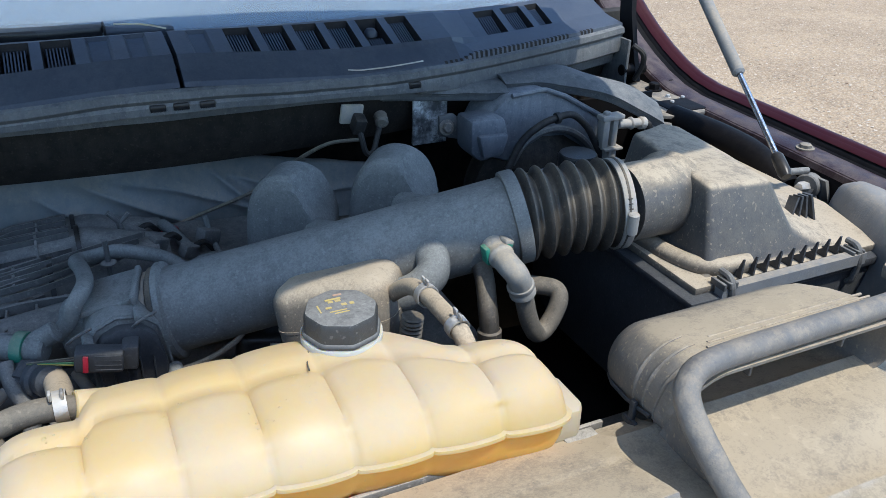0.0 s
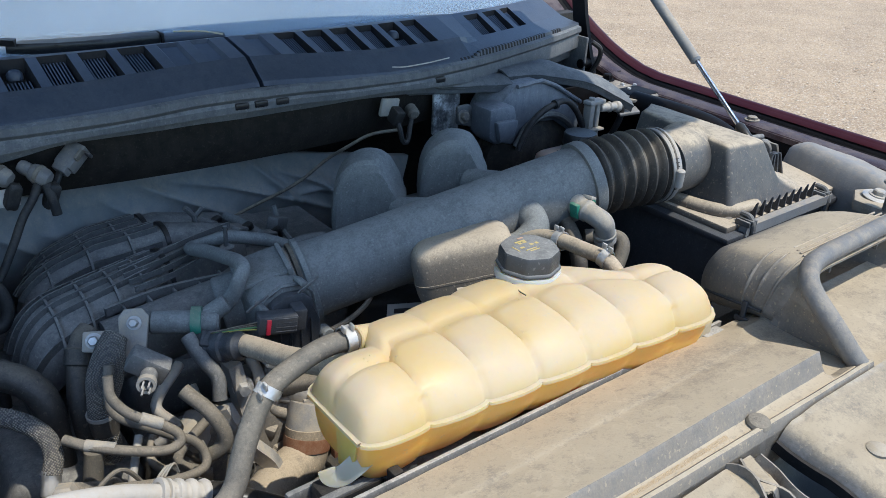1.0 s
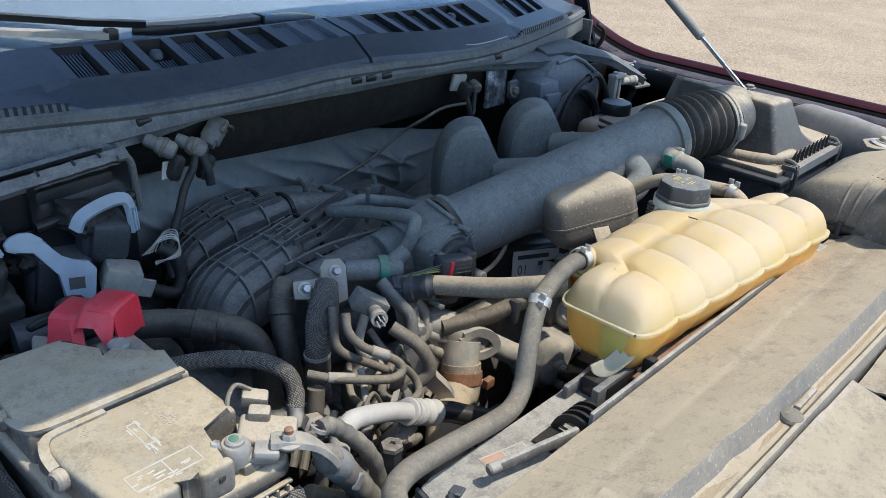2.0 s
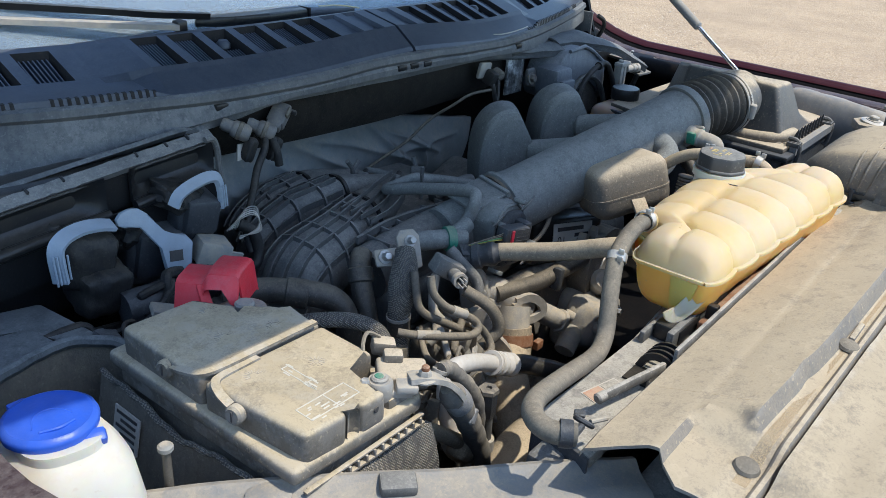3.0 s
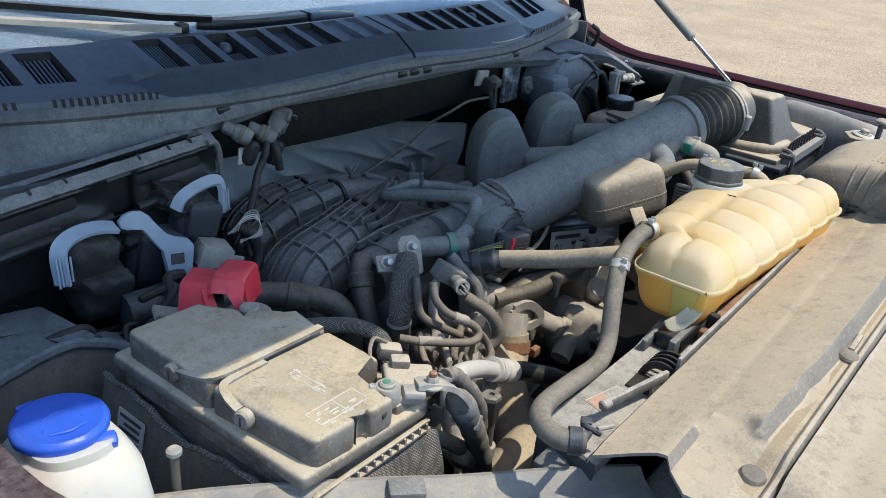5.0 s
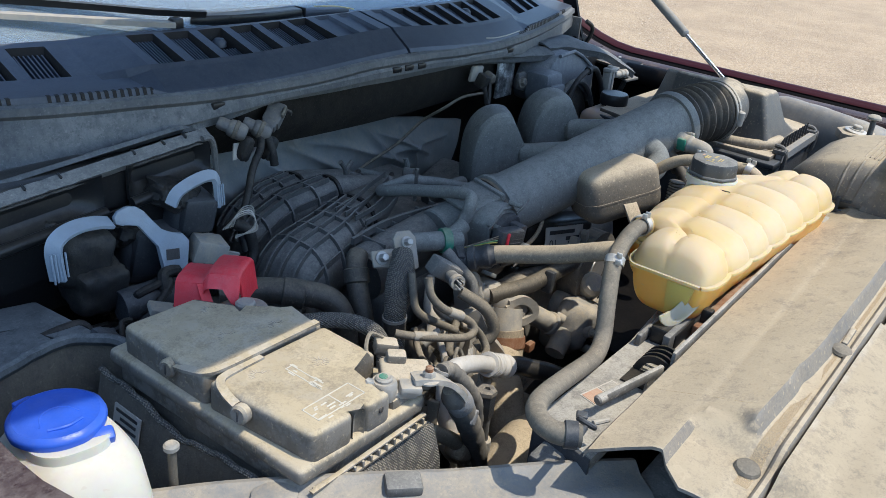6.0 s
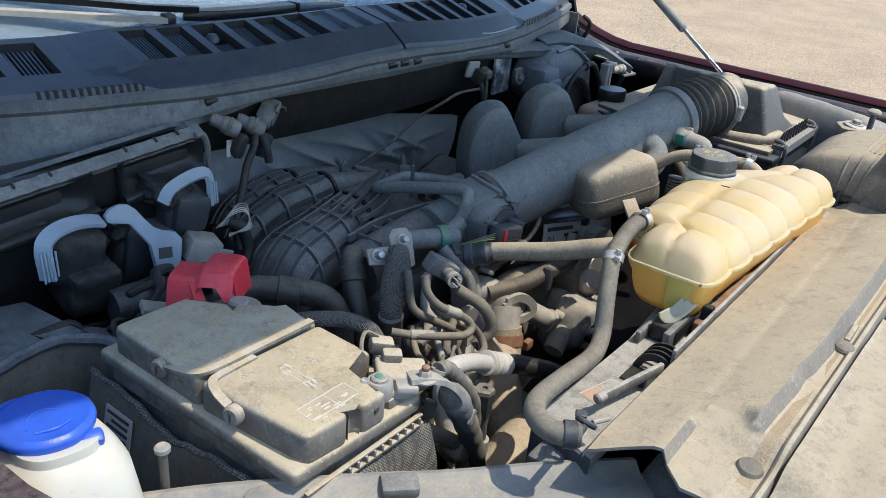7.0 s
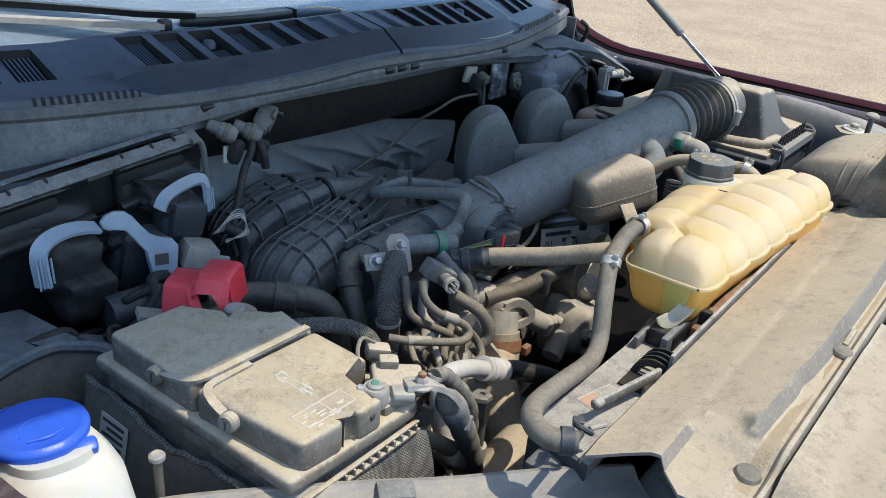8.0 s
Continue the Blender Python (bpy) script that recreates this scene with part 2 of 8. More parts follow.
def weave(name, col):
    """Coarse woven sleeve, dusty on the threads."""
    m, t, p = nodes_of(name)
    geo = t.nodes.new("ShaderNodeNewGeometry")
    geo.name = "place"
    turn = mk(t, "ShaderNodeMapping", Rotation=(radians(35), radians(40), radians(20)))
    t.links.new(geo.outputs["Position"], turn.inputs["Vector"])
    cell = mk(t, "ShaderNodeTexVoronoi", Scale=470.0, Randomness=0.18)
    t.links.new(turn.outputs[0], cell.inputs["Vector"])
    h = remap(t, cell.outputs["Distance"], 0.15, 0.62, 1.0, 0.0)
    d = calc(t, "MULTIPLY", remap(t, h, 0.05, 0.5, 0.22, 0.85), remap(t, noise_of(t, 25.0, 5.0), 0.3, 0.7, 0.35, 1.0))
    t.links.new(blend(t, d, col, (0.42, 0.37, 0.29)), p.inputs["Base Color"])
    p.inputs["Roughness"].default_value = 0.85
    b = mk(t, "ShaderNodeBump", Strength=0.8, Distance=0.0012)
    t.links.new(h, b.inputs["Height"])
    t.links.new(b.outputs[0], p.inputs["Normal"])
    return m


M["weave"] = weave("woven_sleeve", (0.04, 0.041, 0.044))


def gravel(name):
    m, t, p = nodes_of(name)
    geo = t.nodes.new("ShaderNodeNewGeometry")
    geo.name = "place"
    v = mk(t, "ShaderNodeTexVoronoi", Scale=38.0)
    t.links.new(geo.outputs["Position"], v.inputs["Vector"])
    v2 = mk(t, "ShaderNodeTexVoronoi", Scale=110.0)
    t.links.new(geo.outputs["Position"], v2.inputs["Vector"])
    c = blend(t, remap(t, noise_of(t, 1.3, 6.0, 0.65), 0.3, 0.7), (0.325, 0.225, 0.128), (0.445, 0.315, 0.182))
    sepc = t.nodes.new("ShaderNodeSeparateColor")
    t.links.new(v2.outputs["Color"], sepc.inputs[0])
    c = blend(t, remap(t, sepc.outputs[0], 0.45, 0.9, 0.0, 0.75), c, (0.56, 0.43, 0.295))
    sepd = t.nodes.new("ShaderNodeSeparateColor")
    t.links.new(v.outputs["Color"], sepd.inputs[0])
    c = blend(t, remap(t, sepd.outputs[1], 0.6, 0.95, 0.0, 0.35), c, (0.24, 0.18, 0.125))
    t.links.new(c, p.inputs["Base Color"])
    p.inputs["Roughness"].default_value = 0.95
    h = calc(t, "ADD", v.outputs["Distance"], calc(t, "MULTIPLY", noise_of(t, 5.0, 6.0, 0.7), 0.8))
    b = mk(t, "ShaderNodeBump", Strength=0.7, Distance=0.02)
    t.links.new(h, b.inputs["Height"])
    t.links.new(b.outputs[0], p.inputs["Normal"])
    return m


M["gravel"] = gravel("gravel_ground")


def stone():
    m, t, p = nodes_of("loose_stone")
    geo = t.nodes.new("ShaderNodeNewGeometry")
    geo.name = "place"
    c = blend(t, geo.outputs["Random Per Island"], (0.33, 0.235, 0.15), (0.66, 0.55, 0.42))
    t.links.new(c, p.inputs["Base Color"])
    p.inputs["Roughness"].default_value = 0.9
    return m


M["stone"] = stone()


# ---- mesh tools ----
def base_of(ob):
    while ob.parent:
        ob = ob.parent
    return ob.location


def link_mesh(name, bm, mat, angle=38):
    bmesh.ops.recalc_face_normals(bm, faces=bm.faces)
    me = bpy.data.meshes.new(name)
    bm.to_mesh(me)
    bm.free()
    me.polygons.foreach_set("use_smooth", [True] * len(me.polygons))
    me.set_sharp_from_angle(angle=radians(angle))
    me.materials.append(M[mat])
    return new(name, me)


def part(name, bm, mat, parent, label="", angle=38):
    """One mesh under a thing or a part; the bmesh is in world metres."""
    bmesh.ops.translate(bm, verts=bm.verts, vec=-Vector(base_of(parent)))
    ob = link_mesh(name, bm, mat, angle)
    ob.parent = parent
    return tagged(ob, label)


def thing(name, base, label, category, group="", kind=""):
    ob = new(name)
    ob.location = base
    ob.empty_display_size = 0.02
    return tagged(ob, label, category, group, kind)


def setting(name, bm, mat, label, category, angle=38):
    return tagged(link_mesh(name, bm, mat, angle), label, category, "", "structure")


def merge(*bms):
    out = bms[0]
    for b in bms[1:]:
        me = bpy.data.meshes.new("tmp")
        b.to_mesh(me)
        b.free()
        out.from_mesh(me)
        bpy.data.meshes.remove(me)
    return out


def box(c, s, r=0.004, seg=2, turn=(0, 0, 0)):
    bm = bmesh.new()
    bmesh.ops.create_cube(bm, size=1.0)
    bmesh.ops.scale(bm, vec=s, verts=bm.verts)
    if r > 0:
        bmesh.ops.bevel(bm, geom=bm.edges[:], offset=min(r, min(s) * 0.45), segments=seg, profile=0.5, affect="EDGES")
    bmesh.ops.transform(bm, matrix=pose(*c, *turn), verts=bm.verts)
    return bm


def lump(c, s, turn=(0, 0, 0), rough=0.06, seed=0.0, cuts=9):
    """A rounded block with an uneven, wrapped surface."""
    bm = bmesh.new()
    bmesh.ops.create_cube(bm, size=1.0)
    bmesh.ops.subdivide_edges(bm, edges=bm.edges[:], cuts=cuts, use_grid_fill=True)
    for v in bm.verts:
        q = v.co * 2
        n = (abs(q.x) ** 5 + abs(q.y) ** 5 + abs(q.z) ** 5) ** 0.2
        q = q / n
        f = 1 + rough * noise.noise(q * 2.1 + Vector((seed, 0, 0))) + rough * 0.7 * abs(noise.noise(q * 4.5 + Vector((0, seed, 0))))
        v.co = q * 0.5 * f
    bmesh.ops.scale(bm, vec=s, verts=bm.verts)
    bmesh.ops.transform(bm, matrix=pose(*c, *turn), verts=bm.verts)
    return bm


def smooth_path(pts, steps=6):
    p = [Vector(q) for q in pts]
    if len(p) < 3:
        return p
    p = [p[0] * 2 - p[1]] + p + [p[-1] * 2 - p[-2]]
    out = []
    for a, b, c, d in zip(p, p[1:], p[2:], p[3:]):
        for k in range(steps):
            t = k / steps
            out.append(0.5 * (2 * b + (c - a) * t + (2 * a - 5 * b + 4 * c - d) * t * t + (3 * b - a - 3 * c + d) * t ** 3))
    return out + [p[-2]]


def sweep(path, rad, n=12, ring=None, cap=True, normal=None):
    """Sweeps a round or given ring (of unit offsets) along a path; rad(t) or a number."""
    bm = bmesh.new()
    p = [Vector(q) for q in path]
    side = None
    rows = []
    for k, q in enumerate(p):
        d = (p[min(k + 1, len(p) - 1)] - p[max(k - 1, 0)]).normalized()
        if side is None:
            ref = Vector(normal) if normal else (Vector((0, 0, 1)) if abs(d.z) < 0.9 else Vector((0, 1, 0)))
            side = (ref - d * ref.dot(d)).normalized()
        else:
            side = (side - d * side.dot(d)).normalized()
        other = d.cross(side)
        r = rad(k / (len(p) - 1)) if callable(rad) else rad
        offs = ring or [(math.cos(2 * math.pi * j / n), math.sin(2 * math.pi * j / n)) for j in range(n)]
        rows.append([bm.verts.new(q + r * (side * a + other * b)) for a, b in offs])
    m = len(rows[0])
    for a, b in zip(rows, rows[1:]):
        for j in range(m):
            bm.faces.new((a[j], a[(j + 1) % m], b[(j + 1) % m], b[j]))
    if cap:
        bm.faces.new(rows[0][::-1])
        bm.faces.new(rows[-1])
    return bm


def hose(pts, r, n=12, steps=6):
    return sweep(smooth_path(pts, steps), r, n)


def along(a, b):
    d = Vector(b) - Vector(a)
    return Matrix.Translation(a) @ d.to_track_quat("Z", "Y").to_matrix().to_4x4()


def lathe(profile, m=None, n=24, wob=None):
    """Turns (radius, height) pairs round the z axis of the pose m."""
    bm = bmesh.new()
    rows = []
    for r, h in profile:
        if r < 1e-6:
            rows.append([bm.verts.new((0, 0, h))])
        else:
            rows.append([bm.verts.new((r * math.cos(2 * math.pi * j / n) * (wob(j) if wob else 1), r * math.sin(2 * math.pi * j / n) * (wob(j) if wob else 1), h)) for j in range(n)])
    for a, b in zip(rows, rows[1:]):
        for j in range(n):
            q = [a[j % len(a)], a[(j + 1) % len(a)], b[(j + 1) % len(b)], b[j % len(b)]]
            q = [v for k, v in enumerate(q) if v not in q[:k]]
            if len(q) > 2:
                bm.faces.new(q)
    if m is not None:
        bmesh.ops.transform(bm, matrix=m, verts=bm.verts)
    return bm


def rod(a, b, r, n=12, bev=0.1):
    h = (Vector(b) - Vector(a)).length
    e = r * bev
    return lathe([(0, 0), (r - e, 0), (r, e), (r, h - e), (r - e, h), (0, h)], along(a, b), n)


def bolt(a, b, r):
    """A hex head with a washer, from the seat a to the top b."""
    h = (Vector(b) - Vector(a)).length
    return merge(lathe([(0, 0), (r * 1.5, 0), (r * 1.5, h * 0.25), (0, h * 0.25)], along(a, b), 16), lathe([(r, h * 0.2), (r, h * 0.85), (r * 0.8, h), (0, h)], along(a, b), 6))


def prism(poly, z0, z1, bev=0.0, m=None, seg=2):
    bm = bmesh.new()
    lo = [bm.verts.new((x, y, z0)) for x, y in poly]
    hi = [bm.verts.new((x, y, z1)) for x, y in poly]
    bm.faces.new(lo[::-1])
    bm.faces.new(hi)
    for k in range(len(poly)):
        j = (k + 1) % len(poly)
        bm.faces.new((lo[k], lo[j], hi[j], hi[k]))
    if bev:
        bmesh.ops.bevel(bm, geom=bm.edges[:], offset=bev, segments=seg, profile=0.5, affect="EDGES")
    if m is not None:
        bmesh.ops.transform(bm, matrix=m, verts=bm.verts)
    return bm


def surface(f, us, vs, thick=(0, 0, 0), close=False):
    """A sheet f(u, v), with a back shifted by thick where that is given."""
    bm = bmesh.new()
    top = [[bm.verts.new(f(u, v)) for v in vs] for u in us]
    nu, nv = len(us), len(vs)
    for a in range(nu - 1):
        for b in range(nv - 1):
            bm.faces.new((top[a][b], top[a + 1][b], top[a + 1][b + 1], top[a][b + 1]))
    d = Vector(thick)
    if d.length:
        bot = [[bm.verts.new(v.co + d) for v in row] for row in top]
        for a in range(nu - 1):
            for b in range(nv - 1):
                bm.faces.new((bot[a][b], bot[a][b + 1], bot[a + 1][b + 1], bot[a + 1][b]))
        rim = [(a, 0) for a in range(nu)] + [(nu - 1, b) for b in range(1, nv)] + [(a, nv - 1) for a in range(nu - 2, -1, -1)] + [(0, b) for b in range(nv - 2, 0, -1)]
        for (a, b), (c, e) in zip(rim, rim[1:] + rim[:1]):
            bm.faces.new((top[a][b], bot[a][b], bot[c][e], top[c][e]))
    return bm


def span(a, b, n):
    return [a + (b - a) * k / n for k in range(n + 1)]


def lerp_list(x, xs, ys):
    return float(np.interp(x, xs, ys))


# ---- ground ----
def ground_z(x, y):
    return 0.03 * noise.noise((x * 0.35, y * 0.35, 3.1)) + 0.012 * noise.noise((x * 1.7, y * 1.7, 0.4))


def build_ground():
    us = [-600, -120, -30, -10] + span(-4, 14, 60) + [25, 60, 200, 900]
    vs = [-600, -120, -30, -8] + span(-3, 16, 60) + [28, 70, 250, 900]
    bm = surface(lambda u, v: (u, v, ground_z(u, v) if abs(u) < 40 and abs(v) < 40 else 0.0), us, vs)
    setting("ground", bm, "gravel", "pale tan gravel and packed dirt lot", "ground")
    rnd = random.Random(5)
    co, fa = [], []
    for _ in range(26000):
        d = 2.6 + 9.5 * rnd.random() ** 1.4
        a = radians(rnd.uniform(24, 66))
        x, y = 0.3 + d * math.sin(a), 0.2 + d * math.cos(a)
        if x < 1.5:
            continue
        s = 0.0035 + 0.011 * rnd.random() ** 5
        z = ground_z(x, y) + s * 0.12
        k = len(co)
        t = rnd.uniform(0, 6.28)
        for j in range(4):
            r = s * rnd.uniform(0.7, 1.3)
            co.append((x + r * math.cos(t + j * 1.57), y + r * math.sin(t + j * 1.57), z + rnd.uniform(-0.2, 0.2) * s))
        co += [(x, y, z + s * rnd.uniform(0.25, 0.6)), (x, y, z - s * 0.6)]
        for j in range(4):
            fa += [(k + j, k + (j + 1) % 4, k + 4), (k + (j + 1) % 4, k + j, k + 5)]
    me = bpy.data.meshes.new("gravel_stones")
    me.from_pydata(co, [], fa)
    me.materials.append(M["stone"])
    tagged(new("gravel_stones", me), "loose pale stones scattered over the gravel lot", "gravel", "", "stuff")


build_ground()

def ramp(x, a, b):
    u = min(1.0, max(0.0, (x - a) / (b - a)))
    return u * u * (3 - 2 * u)


# ---- truck body: fenders, bay walls, cowl, windshield, hood ----
MID = 0.12


def lip_x(y):
    return 0.977 + 0.062 * y


def lip_rise(y):
    return 0.9 * max(0.0, y - 1.10) ** 1.7


def fender_sheet(side, pts, ys, thick):
    def f(u, v):
        a = int(v)
        b = min(a + 1, len(pts) - 1)
        t = v - a
        dx = pts[a][0] * (1 - t) + pts[b][0] * t
        z = pts[a][1] * (1 - t) + pts[b][1] * t
        x = lip_x(u) + dx
        return (MID + side * (x - MID), u, z + lip_rise(u) * (1.0 if z > 1.12 else 0.3))

    return surface(f, ys, list(range(len(pts))), thick)


YS = span(-0.25, 1.75, 40)
OUT = [(-0.014, 1.204), (-0.008, 1.210), (-0.002, 1.212), (0.005, 1.210), (0.014, 1.201), (0.026, 1.178), (0.044, 1.13), (0.07, 1.0), (0.075, 0.8), (0.07, 0.55)]
INN = [(-0.010, 1.203), (-0.016, 1.200), (-0.020, 1.193), (-0.030, 1.191), (-0.060, 1.194), (-0.074, 1.192), (-0.080, 1.184), (-0.084, 1.15), (-0.09, 1.0), (-0.10, 0.8), (-0.10, 0.45)]
for side in (1, -1):
    fen = thing("fender", (MID + side * 0.95, 0.6, 0.55), "maroon painted front fender panel with a dusty edge", "fender", "front fenders")
    part("panel", fender_sheet(side, OUT, YS, (-0.004 * side, 0, -0.003)), "maroon", fen)
    part("flange", fender_sheet(side, [(-0.082, 1.186), (-0.079, 1.194), (-0.072, 1.1975), (-0.046, 1.1975), (-0.036, 1.1945)], YS, (-0.002 * side, 0, -0.002)), "fenderlip", fen, "dusty maroon flange inside the fender edge")
    setting("inner_fender", fender_sheet(side, INN, YS, (-0.004 * side, 0, -0.003)), "inner", "near-black inner fender apron with scuffed dust, bay shade in its colour", "inner fender")

setting("firewall", box((0.12, 1.335, 0.87), (1.78, 0.03, 0.86), 0.004), "firewall", "dark painted firewall behind the engine", "firewall")
setting("undertray", box((0.12, 0.55, 0.44), (1.60, 1.62, 0.02), 0.004), "firewall", "dark splash tray below the engine bay", "undertray")


# Beam below the cowl, with its flange.
def cowl_y(x):
    return 1.07 + 0.25 * (x - 0.15) ** 2


def cowl_arch(x):
    """Height of the cowl's front edge below its middle."""
    e = abs(x - 0.11)
    return -0.013 * ramp(e, 0.0, 0.30) + 0.005 * ramp(e, 0.40, 0.75)


def cowl_beam():
    pts = [(0.060, 1.282), (0.036, 1.272), (0.034, 1.222), (0.050, 1.186), (0.095, 1.172), (0.26, 1.165)]
    return surface(lambda x, v: (x, cowl_y(x) + pts[int(v)][0], pts[int(v)][1]), span(-0.70, 0.90, 40), range(len(pts)), (0, 0.006, 0.004))


setting("cowl_beam", cowl_beam(), "firewall", "dark speckled cowl cross beam below the windshield", "cowl beam")


def build_cowl():
    t = thing("windshield_cowl", (0.12, 1.2, 1.29), "dark blue-grey plastic cowl panel with louvred vents below the windshield", "cowl panel")
    # rubber seal and lower rail
    xs = span(-0.74, 0.905, 60)
    seal = sweep([(x, cowl_y(x) + 0.004 - 0.003 * noise.noise((x * 7, 0, 2)), 1.298 + cowl_arch(x) + 0.0015 * noise.noise((x * 11, 0, 0))) for x in xs], 0.0085, 8, ring=[(1.0, 0), (0.7, 0.9), (-0.3, 1.1), (-1.0, 0.5), (-1.0, -0.9), (0.4, -0.9)])
    part("weather_seal", seal, "seal", t, "grey dusty rubber weather seal")
    rail = [(0.000, 1.291), (-0.004, 1.286), (-0.004, 1.277), (0.014, 1.272), (0.016, 1.262), (0.040, 1.262)]

    def rail_f(x, v):
        dy, z = rail[int(v)]
        drop = (0.045 * min(1.0, max(0.0, (-0.12 - x) / 0.22)) + 0.020 * ramp(-x, 0.28, 0.56) + 0.034 * ramp(x, 0.30, 0.62)) * (v / (len(rail) - 1)) ** 0.8
        fwd = 0.030 * min(1.0, max(0.0, (-0.12 - x) / 0.25)) * (v / (len(rail) - 1))
        w = ramp(-x, 0.20, 0.30) * (v / (len(rail) - 1)) ** 2
        y, z = cowl_y(x) + dy - fwd, z - drop + cowl_arch(x) * (1 - v / (len(rail) - 1)) + 0.0012 * noise.noise((x * 13, v, 5))
        return (x, y + (1.084 - y) * w, z + (1.2605 - 0.088 * (-0.255 - x) - z) * w)

    part("rail", surface(rail_f, xs, range(len(rail)), (0, 0.006, 0.003)), "seal", t, "grey dusty flange under the seal")
    for side in (-1, 1):
        build_cowl_half(t, side)
    return t


def vent_cuts(s):
    """Vent windows along the half, by distance from the joint: start, end, kind."""
    out = [(0.022, 0.050, "blank")]
    if s < 0:
        out = [(0.022, 0.050, "blank"), (0.066, 0.096, "blank")]
    a = 0.072 if s > 0 else 0.112
    for k in range(6):
        out.append((a + 0.049 * k, a + 0.049 * k + 0.036, "knob" if (k == 4 and s > 0) or (k == 3 and s < 0) else "slats"))
    return out + [(0.487, 0.530, "slats"), (0.545, 0.588, "slats"), (0.602, 0.632, "slats")]


def build_cowl_half(t, s):
    """One moulded half: front slope, recessed vents between ribs, rear lip."""
    # cross section: distance behind the seal, height
    x0 = MID + (0.016 if s > 0 else 0.010) * (1 if s > 0 else 1)
    end = 0.775

    def top(d, v):
        x = x0 + s * d
        k = min(1.0, max(0.0, (d - 0.405) / (0.055 if v > 2 else 0.025)))
        prof = [(0.002, 1.303), (0.006, 1.309), (0.038, 1.331), (0.043, 1.335), (0.112, 1.348), (0.124, 1.346), (0.140, 1.330)]
        flat = [(0.002, 1.300), (0.007, 1.318), (0.045, 1.322), (0.060, 1.324), (0.118, 1.340), (0.126, 1.342), (0.140, 1.330)]
        dy, z = (prof[v][0] * (1 - k) + flat[v][0] * k, prof[v][1] * (1 - k) + flat[v][1] * k)
        dz = -0.012 * d + (1, 1, 1, 0.9, 0.2, 0, 0)[v] * cowl_arch(x)
        return (x, cowl_y(x) + dy, z + dz + 0.004 * (1 - d))

    cuts = vent_cuts(s)
    us = sorted({0.0, 0.008, end, 0.405, 0.43, 0.46, 0.48, 0.70} | {e for c in cuts for e in c[:2]})
    bm = bmesh.new()
    for a, b in zip(us, us[1:]):
        hole = any(abs(a - c[0]) < 1e-6 for c in cuts)
        for v in range(6):
            if hole and v == 3:
                continue
            bm.faces.new([bm.verts.new(top(*q)) for q in ((a, v), (b, v), (b, v + 1), (a, v + 1))])
    bmesh.ops.remove_doubles(bm, verts=bm.verts, dist=1e-5)
    # joint wall
    for d in (0.0, end):
        row = [Vector(top(d, v)) for v in range(7)]
        lo = [q - Vector((0, 0, 0.022)) for q in row]
        for v in range(6):
            bm.faces.new([bm.verts.new(q) for q in (row[v], row[v + 1], lo[v + 1], lo[v])])
    half = part("cowl_half", bm, "cowl", t, angle=9)
    for a, b, kind in cuts:
        q = [Vector(top(d, v)) for d, v in ((a, 3), (b, 3), (b, 4), (a, 4))]
        deep = 0.005 if kind == "blank" else 0.024
        down = Vector((0, 0.002, -deep))
        slope = [Vector((0.004 * s, 0.004, 0)), Vector((-0.004 * s, 0.004, 0)), Vector((-0.004 * s, -0.006, 0)), Vector((0.004 * s, -0.006, 0))]
        lo = [p + down + e for p, e in zip(q, slope)]
        bw = bmesh.new()
        for k in range(4):
            j = (k + 1) % 4
            bw.faces.new([bw.verts.new(p) for p in (q[k], q[j], lo[j], lo[k])])
        bw.faces.new([bw.verts.new(p) for p in lo])
        # open vents take the near-black copy, so their depth shade is painted
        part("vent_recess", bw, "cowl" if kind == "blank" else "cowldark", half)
        if kind == "blank":
            continue
        lift = Vector((0, 0, 0.013))
        for k in range(7):
            u = (k + 0.5) / 7
            p1, p2 = lo[0].lerp(lo[1], u) + lift, lo[3].lerp(lo[2], u) + lift
            if kind == "knob":
                p2 = p1.lerp(p2, 0.45)
            part("slat", sweep([p1, p2], 0.0016, ring=[(1.6, 0.55), (1.6, -0.55), (-1.6, -0.55), (-1.6, 0.55)]), "cowl", half)
        if kind == "knob":
            c = (lo[2] + lo[3]) / 2 + Vector((0, -0.018, 0.004))
            part("nozzle", lathe([(0.010, 0), (0.010, 0.006), (0.006, 0.011), (0, 0.012)], Matrix.Translation(c), 14), "cowl", half)
    # comb of short dark strips by the corner, painted as the open slots' shade
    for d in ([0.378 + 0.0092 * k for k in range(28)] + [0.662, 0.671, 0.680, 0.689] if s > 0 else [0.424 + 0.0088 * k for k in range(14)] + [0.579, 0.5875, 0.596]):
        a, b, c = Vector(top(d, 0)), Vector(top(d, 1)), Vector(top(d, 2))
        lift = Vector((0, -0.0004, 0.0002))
        part("dark_slot", sweep([a.lerp(b, 0.35) + lift, b + lift, b.lerp(c, 0.10) + Vector((0, 0, 0.0004))], 0.0022, ring=[(0.03, 1), (0.03, -1), (-0.8, -1), (-0.8, 1)], normal=(0, -0.8, 0.5)), "cowldark", half)


cowl = build_cowl()
for x in (0.100, 0.128, 0.160, -0.215, 0.455):
    part("joint_tab", box((x, cowl_y(x) - 0.002, 1.285 + cowl_arch(x)), (0.020, 0.008, 0.009), 0.002, 2, (0, 0, 0)), "blackclean", cowl)

